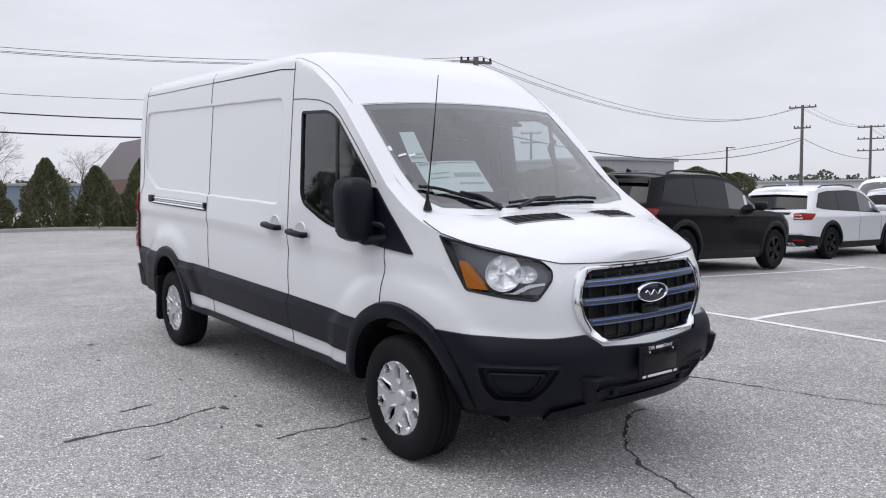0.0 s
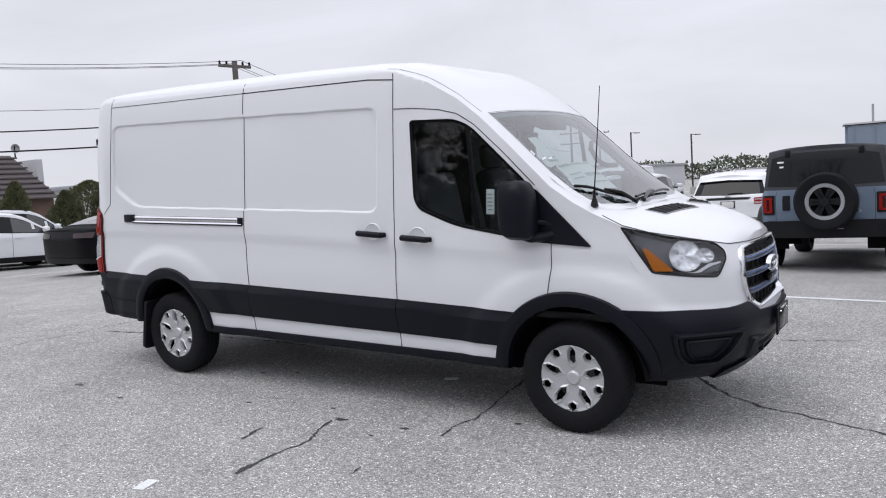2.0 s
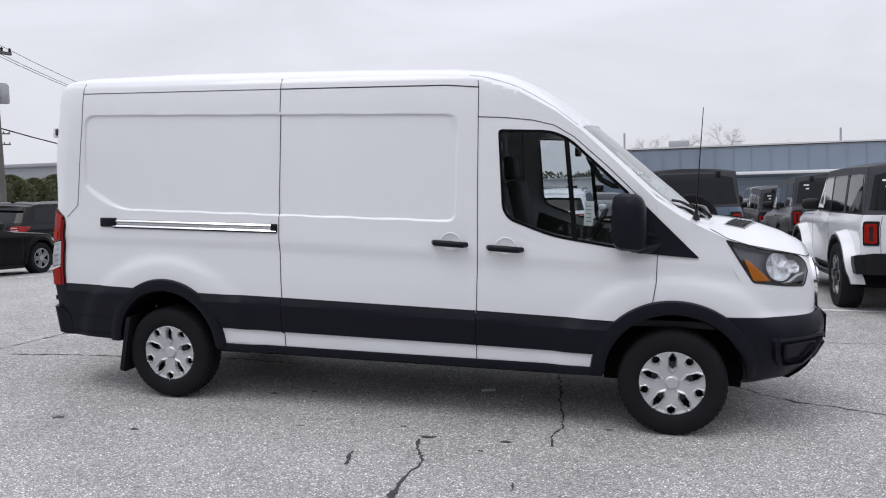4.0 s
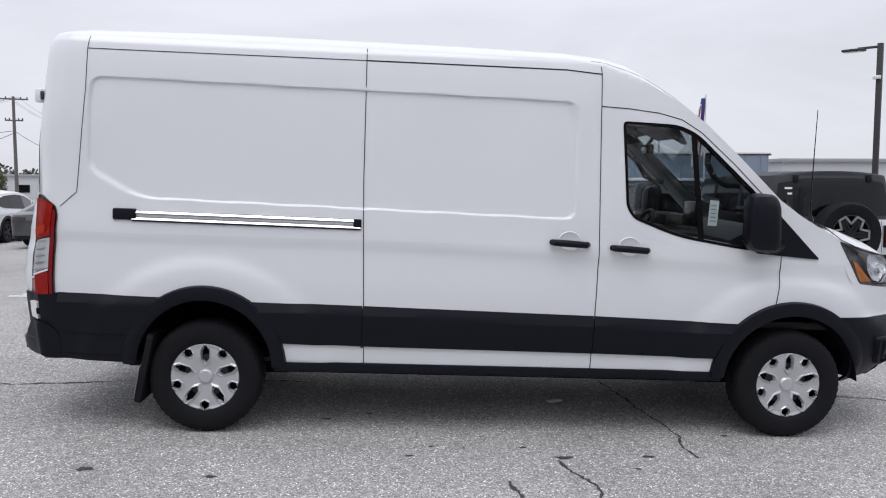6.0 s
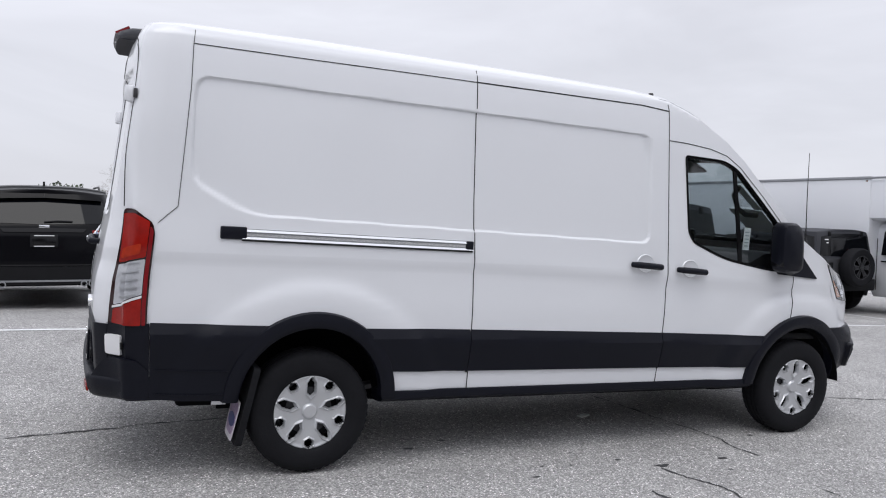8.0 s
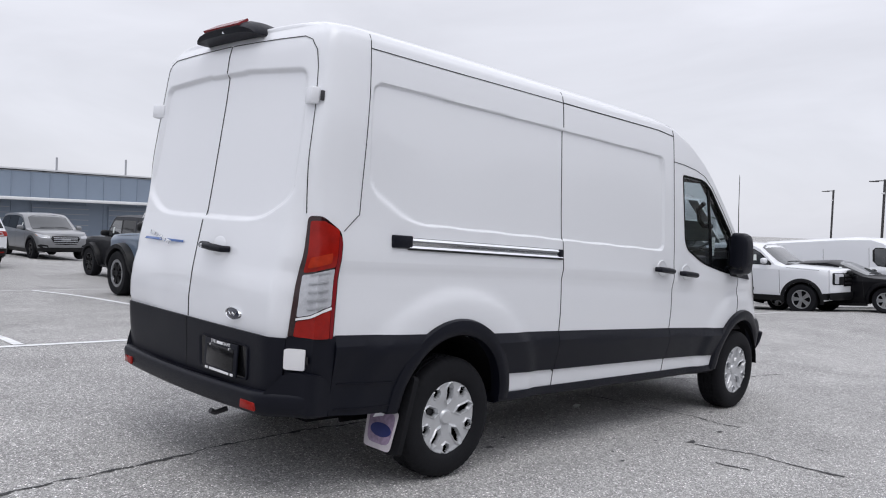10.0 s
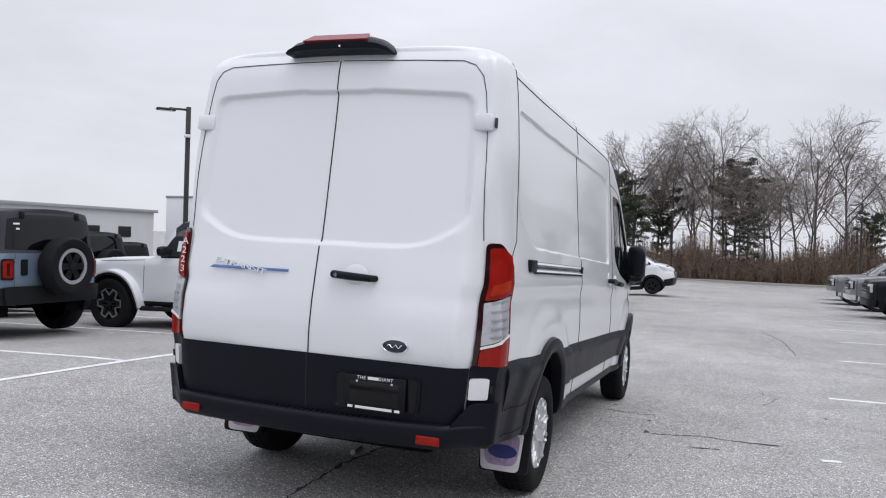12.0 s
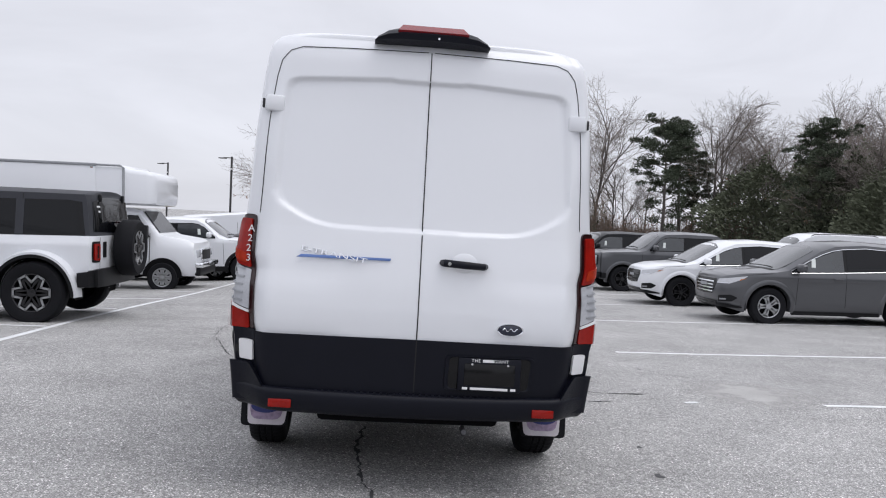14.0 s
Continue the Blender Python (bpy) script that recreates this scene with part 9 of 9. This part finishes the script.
def bare_tree(seed, h, label, dry=False):
    rng = random.Random(seed)
    wood, twig, leaves = Pile(), Pile(), Pile()

    def grow(p, d, length, r, depth):
        n = 4 if depth < 2 else 2
        r = max(r, 0.008)
        pts = [p]
        for k in range(n):
            d = (d + Vector((rng.uniform(-1, 1), rng.uniform(-1, 1), rng.uniform(-0.6, 0.7))) * (0.12 + 0.07 * depth)).normalized()
            pts.append(pts[-1] + d * length / n)
        for k in range(n):
            r0, r1 = r * (1 - 0.55 * k / n), r * (1 - 0.55 * (k + 1) / n)
            (wood if depth < 2 else twig).stick(pts[k], pts[k + 1], r0, r1, 6 if depth == 0 else 4 if depth < 3 else 3)
        if depth >= 4:
            if dry and rng.random() < 0.16 and pts[-1].z < h * 0.6:
                leaves.leaf(pts[-1], (d + Vector((0, 0, -0.6))).normalized(), 0.16, rng)
            return
        kids = (9, 8, 6, 4)[depth]
        for k in range(kids):
            t = (0.34 if depth == 0 else 0.24) + (0.62 if depth == 0 else 0.72) * (k + rng.random() * 0.8) / kids
            i = min(int(t * n), n - 1)
            at = pts[i].lerp(pts[i + 1], t * n - i)
            az = rng.uniform(0, 2 * math.pi) + k * 2.4
            side = (Vector((math.cos(az), math.sin(az), 0)) - d * d.dot(Vector((math.cos(az), math.sin(az), 0)))).normalized()
            lean = rng.uniform(0.65, 1.15) if depth == 0 else rng.uniform(0.5, 0.95)
            nd = (d * (0.85 - 0.2 * depth / 4) + side * lean + Vector((0, 0, 0.02 if depth else 0.15))).normalized()
            grow(at, nd, length * rng.uniform(0.46, 0.64) * (1.15 - 0.40 * t), r * (0.52 if depth == 0 else 0.42) * (1.1 - 0.4 * t), depth + 1)

    grow(Vector((0, 0, 0)), Vector((rng.uniform(-0.05, 0.05), rng.uniform(-0.05, 0.05), 1)), h * 0.80, h * 0.0105, 0)
    root = thing("bare_tree", label, "tree", None, "bare trees")
    wood.object("trunk", BARK, root)
    twig.object("crown", TWIG, root, "leafless grey-brown twigs")
    if leaves.v:
        leaves.object("dry_leaves", DRY_LEAF, root, "a few rust-brown leaves")
    return root


def pine_tree(seed, h, label, low=0.20, spread=1.0, limbs=36):
    rng = random.Random(seed)
    wood, needles = Pile(), Pile()
    p = Vector((0, 0, 0))
    trunk = [p]
    for k in range(8):
        q = p + Vector((rng.uniform(-0.12, 0.12), rng.uniform(-0.12, 0.12), h * 0.97 / 8))
        wood.stick(p, q, h * 0.016 * (1 - k / 8.5), h * 0.016 * (1 - (k + 1) / 8.5), 7)
        p = q
        trunk.append(p)
    for k in range(limbs):
        t = low + (0.98 - low) * ((k + rng.random()) / limbs) ** 0.75
        full = (t - low) / (1 - low)
        az = k * 2.4 + rng.uniform(-0.8, 0.8)
        reach = h * spread * (0.05 + 0.17 * math.sin(math.pi * min(1.06 - full, 1.0) ** 0.8) ** 0.7) * rng.uniform(0.5, 1.2)
        i = min(int(t * 8), 7)
        a = trunk[i].lerp(trunk[i + 1], t * 8 - i)
        d = Vector((math.cos(az), math.sin(az), rng.uniform(0.0, 0.45))).normalized()
        wood.stick(a, a + d * reach, 0.06, 0.018, 4)
        for j in range(5 if full > 0.35 else 2):
            out = 0.35 + 0.7 * (j + rng.random() * 0.7) / 5 if full > 0.35 else 0.75 + 0.25 * j
            c = a + d * reach * out + Vector((rng.gauss(0, 0.22), rng.gauss(0, 0.22), rng.gauss(0.05, 0.16)))
            cs = h * 0.042 * rng.uniform(0.55, 1.35)
            wood.stick(a + d * reach * min(out, 1) * 0.85, c, 0.02, 0.01, 3)
            for _ in range(170):
                v = Vector((rng.gauss(0, 1), rng.gauss(0, 1), rng.gauss(0, 1))).normalized()
                v.z *= 0.5
                needles.leaf(c + v * cs * rng.random() ** 0.5, (v + Vector((0, 0, 0.5))).normalized(), rng.uniform(0.09, 0.19), rng)
    root = thing("pine_tree", label, "tree", None, "pine trees")
    wood.object("trunk", BARK, root)
    needles.object("crown", NEEDLE, root, "dark green needle clumps with gaps")
    return root


def hedge_tree(seed, h, r, label, top=1.5):
    rng = random.Random(seed)
    wood, leaves = Pile(), Pile()
    wood.stick(Vector((0, 0, 0)), Vector((0, 0, h * 0.9)), 0.06, 0.01, 6)
    for _ in range(7000):
        t = rng.random() ** 1.2
        az = rng.uniform(0, 2 * math.pi)
        lump = 1 + (0.5 if top < 3 else 0.22) * noise.noise((math.cos(az) * 1.9 + seed, math.sin(az) * 1.6, t * 4.5))
        rad = r * (1 - t ** top) ** 0.8 * lump * (0.5 + 0.52 * rng.random() ** 0.6)
        p = Vector((math.cos(az) * rad, math.sin(az) * rad, 0.12 + h * t * 0.93))
        d = Vector((math.cos(az), math.sin(az), 1.1 + rng.uniform(-0.5, 0.8))).normalized()
        leaves.leaf(p, d, rng.uniform(0.09, 0.19), rng)
    root = thing("arborvitae", label, "shrub", None, "hedge of evergreens")
    wood.object("trunk", BARK, root)
    leaves.object("foliage", HEDGE, root, "dense dark green sprays")
    return root


def thicket(seed, h, r, label):
    rng = random.Random(seed)
    wood, leaves = Pile(), Pile()
    for k in range(7):
        a = 2 * math.pi * k / 7
        wood.stick(Vector((0.3 * math.cos(a), 0.3 * math.sin(a), 0)), Vector((r * 0.6 * math.cos(a), r * 0.6 * math.sin(a), h * 0.7)), 0.07, 0.02, 5)
    for _ in range(28000):
        az, t = rng.uniform(0, 2 * math.pi), rng.random()
        lump = 1 + 0.35 * noise.noise((math.cos(az) * 2.2 + seed, math.sin(az) * 2.2, t * 3.5))
        rad = r * math.sqrt(max(1 - (t * 0.98) ** 2.6, 0)) * lump * (0.66 + 0.39 * rng.random())
        q = Vector((math.cos(az) * rad, math.sin(az) * rad, 0.1 + h * t * lump))
        d = Vector((math.cos(az) + rng.uniform(-0.6, 0.6), math.sin(az) + rng.uniform(-0.6, 0.6), rng.uniform(-0.2, 0.9))).normalized()
        leaves.leaf(q, d, rng.uniform(0.13, 0.27), rng)
    root = thing("evergreen_thicket", label, "shrub", None, "evergreen thickets")
    wood.object("stems", BARK, root)
    leaves.object("foliage", THICKET, root, "dense small grey-green leaves")
    return root


def place(masters, spots, seed):
    rng = random.Random(seed)
    used = set()
    for x, y, s in spots:
        k = rng.randrange(len(masters))
        m = Matrix.LocRotScale((x, y, ground_z(x, y) - 0.05), Euler((0, 0, rng.uniform(0, 6.28))), (s, s, s * rng.uniform(0.94, 1.06)))
        if k not in used:
            used.add(k)
            masters[k].matrix_world = m
        else:
            c = copy_thing(masters[k], Matrix.Identity(4))
            c.matrix_basis = m
    for k, ob in enumerate(masters):
        if k not in used:
            x, y, s = spots[0]
            ob.matrix_world = Matrix.Translation((x + 3, y - 2, ground_z(x, y)))


def build_woods():
    rng = random.Random(5)
    bare = [bare_tree(k, 12.5, "tall leafless deciduous tree at the wood's edge", dry=(k in (2, 4))) for k in range(6)]
    spots = []
    for k in range(32):
        y = -54 + 63 * (k + rng.random()) / 32
        x = 63 + 17 * rng.random() ** 1.4 + 0.02 * abs(y)
        if not -33 < y < -8:
            spots.append((x, y, rng.uniform(0.78, 0.96) if y > -8 else rng.uniform(0.95, 1.25)))
    # the trees that stand out singly at the edge of the wood
    spots += [(64, -9.4, 0.90), (66, -11.2, 0.62), (67, -12.9, 0.78), (64, -14.6, 0.58), (63.5, -18.2, 1.12), (66, -20.4, 0.74), (64, -21.3, 0.62), (70, -16.2, 0.66), (64.5, -29.4, 1.10), (67, -31.0, 1.06), (71, -25.2, 0.6), (66, -32.4, 0.8)]
    spots += [(64 + 9 * rng.random(), -7.5 + 1.6 * k + rng.random(), rng.uniform(0.7, 1.0)) for k in range(10)]
    # wood on the far side of the car park, behind the camera's line
    for k in range(34):
        spots.append((-50 + 108 * (k + rng.random()) / 34, -33 - 8 * rng.random(), rng.uniform(0.8, 1.1)))
    for x, y, s in ((-46, 4, 0.42), (-49, 1, 0.38), (-44, 8, 0.36), (-52, -3, 0.42), (6, 70, 0.45), (10, 74, 0.5), (14, 72, 0.42), (2, 78, 0.45)):
        spots.append((x, y, s))
    place(bare, spots, 3)
    pines = [pine_tree(40 + k, 11.5, "dark green pine standing among leafless trees") for k in range(3)]
    ps = [(65.5, -1.3, 0.88), (63.5, -2.4, 0.55), (61.5, -23.7, 1.06), (66, -28.0, 0.84), (64, -11.2, 0.5), (64, -15.8, 0.5), (69, -36, 0.5), (67, 4.5, 0.7), (63.5, 8.0, 0.85), (62, 6.5, 0.6)]
    for k in range(16):
        ps.append((-40 + 95 * (k + rng.random()) / 16, -31 - 5 * rng.random(), rng.uniform(0.7, 1.0)))
    place(pines, ps, 8)
    place([pine_tree(49, 12.6, "slender pine with needles only near its top", 0.66, 0.38, 14)], [(63.5, -25.9, 1.0)], 9)
    # rounded evergreen thicket on the bank
    bushes = [thicket(80 + k, 5.6, 4.2, "broad rounded grey-green evergreen thicket") for k in range(2)]
    bs = [(65.5 + 5 * rng.random(), -43.5 - 20.0 * (k + 0.6 * rng.random()) / 15, rng.uniform(1.0, 1.35)) for k in range(15)]
    # unseen row behind the camera, added to darken the wood mirrored in the van
    bs += [(-52 + 7.5 * k + 2 * rng.random(), -32 - 4 * rng.random(), rng.uniform(1.1, 1.5)) for k in range(16)]
    place(bushes, bs, 21)
    # undergrowth at the wood's edge
    twigs, dry, ever = Pile(), Pile(), Pile()
    for k in range(19000):
        y = rng.uniform(-54, 10)
        x = 60.8 + 9 * rng.random()
        z = ground_z(x, y)
        hgt = (0.5 + (2.4 if y > -8 else 3.3) * rng.random() ** 1.6) * (0.6 + 0.9 * abs(noise.noise((y * 0.25, x * 0.2, 2))) * 2)
        a = Vector((x, y, z))
        b = a + Vector((rng.uniform(-0.5, 0.5), rng.uniform(-0.5, 0.5), hgt))
        twigs.stick(a, b, 0.025, 0.008, 3)
        for _ in range(3):
            c = a.lerp(b, rng.uniform(0.3, 0.8))
            twigs.stick(c, c + Vector((rng.uniform(-0.6, 0.6), rng.uniform(-0.6, 0.6), rng.uniform(0.2, 0.8))), 0.014, 0.006, 3)
        if rng.random() < 0.7:
            for _ in range(5):
                (ever if noise.noise((y * 0.2, 7.0, 0)) > 0.22 else dry).leaf(a.lerp(b, rng.uniform(0.3, 1)), Vector((rng.uniform(-1, 1), rng.uniform(-1, 1), rng.uniform(-0.3, 0.8))).normalized(), rng.uniform(0.10, 0.22), rng)
    for pile, nm, mt, lb in ((twigs, "undergrowth", BRUSH, "tangled brown twigs at the wood's edge"), (dry, "dry_undergrowth", DRY_LEAF, "rust-brown dry leaves on low brush"), (ever, "green_undergrowth", NEEDLE, "low evergreen brush at the wood's edge")):
        tagged(pile.object(nm, mt), lb, "brush", kind="stuff")
    b = bmesh.new()
    xs, ys = [60.2, 64, 70, 80, 110, 200], list(np.arange(-110, 61, 10))
    vs = [[b.verts.new((x, y, ground_z(x, y) + 0.02 + (0.25 * smooth(60, 66, x)))) for y in ys] for x in xs]
    for i in range(len(xs) - 1):
        for j in range(len(ys) - 1):
            b.faces.new((vs[i][j], vs[i + 1][j], vs[i + 1][j + 1], vs[i][j + 1]))
    tagged(part("wood_floor", b, GRASS), "dry grass and leaf litter under the trees", "grass", kind="structure")
    # hedge by the kerb
    hedges = [hedge_tree(60 + k, 3.1, 1.1, "conical dark green evergreen in a row behind the kerb") for k in range(3)]
    hs, flat = [], []
    y = -6.5
    while y < 46:
        y += 2.05 if y < 15.5 else 1.35
        (hs if y < 16.5 else flat).append((-30.3 + 0.12 * (y - 5), y + rng.uniform(-0.15, 0.15), rng.uniform(0.88, 1.1) if y < 16.5 else rng.uniform(0.98, 1.06)))
    place(hedges, hs, 12)
    place([hedge_tree(70 + k, 3.2, 1.2, "clipped dark green evergreen hedge plant behind the kerb", 7.0) for k in range(2)], flat, 13)
    # far tree line on the horizon
    far = Pile()
    for k in range(24000):
        a = rng.uniform(0.95, 3.0)
        d = 170 + 25 * rng.random()
        x, y = d * math.cos(a), d * math.sin(a)
        top = 5.2 + 3.2 * noise.noise((a * 14, 3.0, 0)) + 1.3 * noise.noise((a * 60, 1.0, 0))
        far.leaf(Vector((x, y, -1.5 + max(top, 2.5) * rng.random() ** 0.7)), Vector((rng.uniform(-1, 1), rng.uniform(-1, 1), rng.uniform(-0.2, 1))).normalized(), rng.uniform(0.5, 1.2), rng)
    tagged(far.object("far_woods", NEEDLE), "distant dark tree line on the horizon", "woods", kind="stuff")


build_woods()
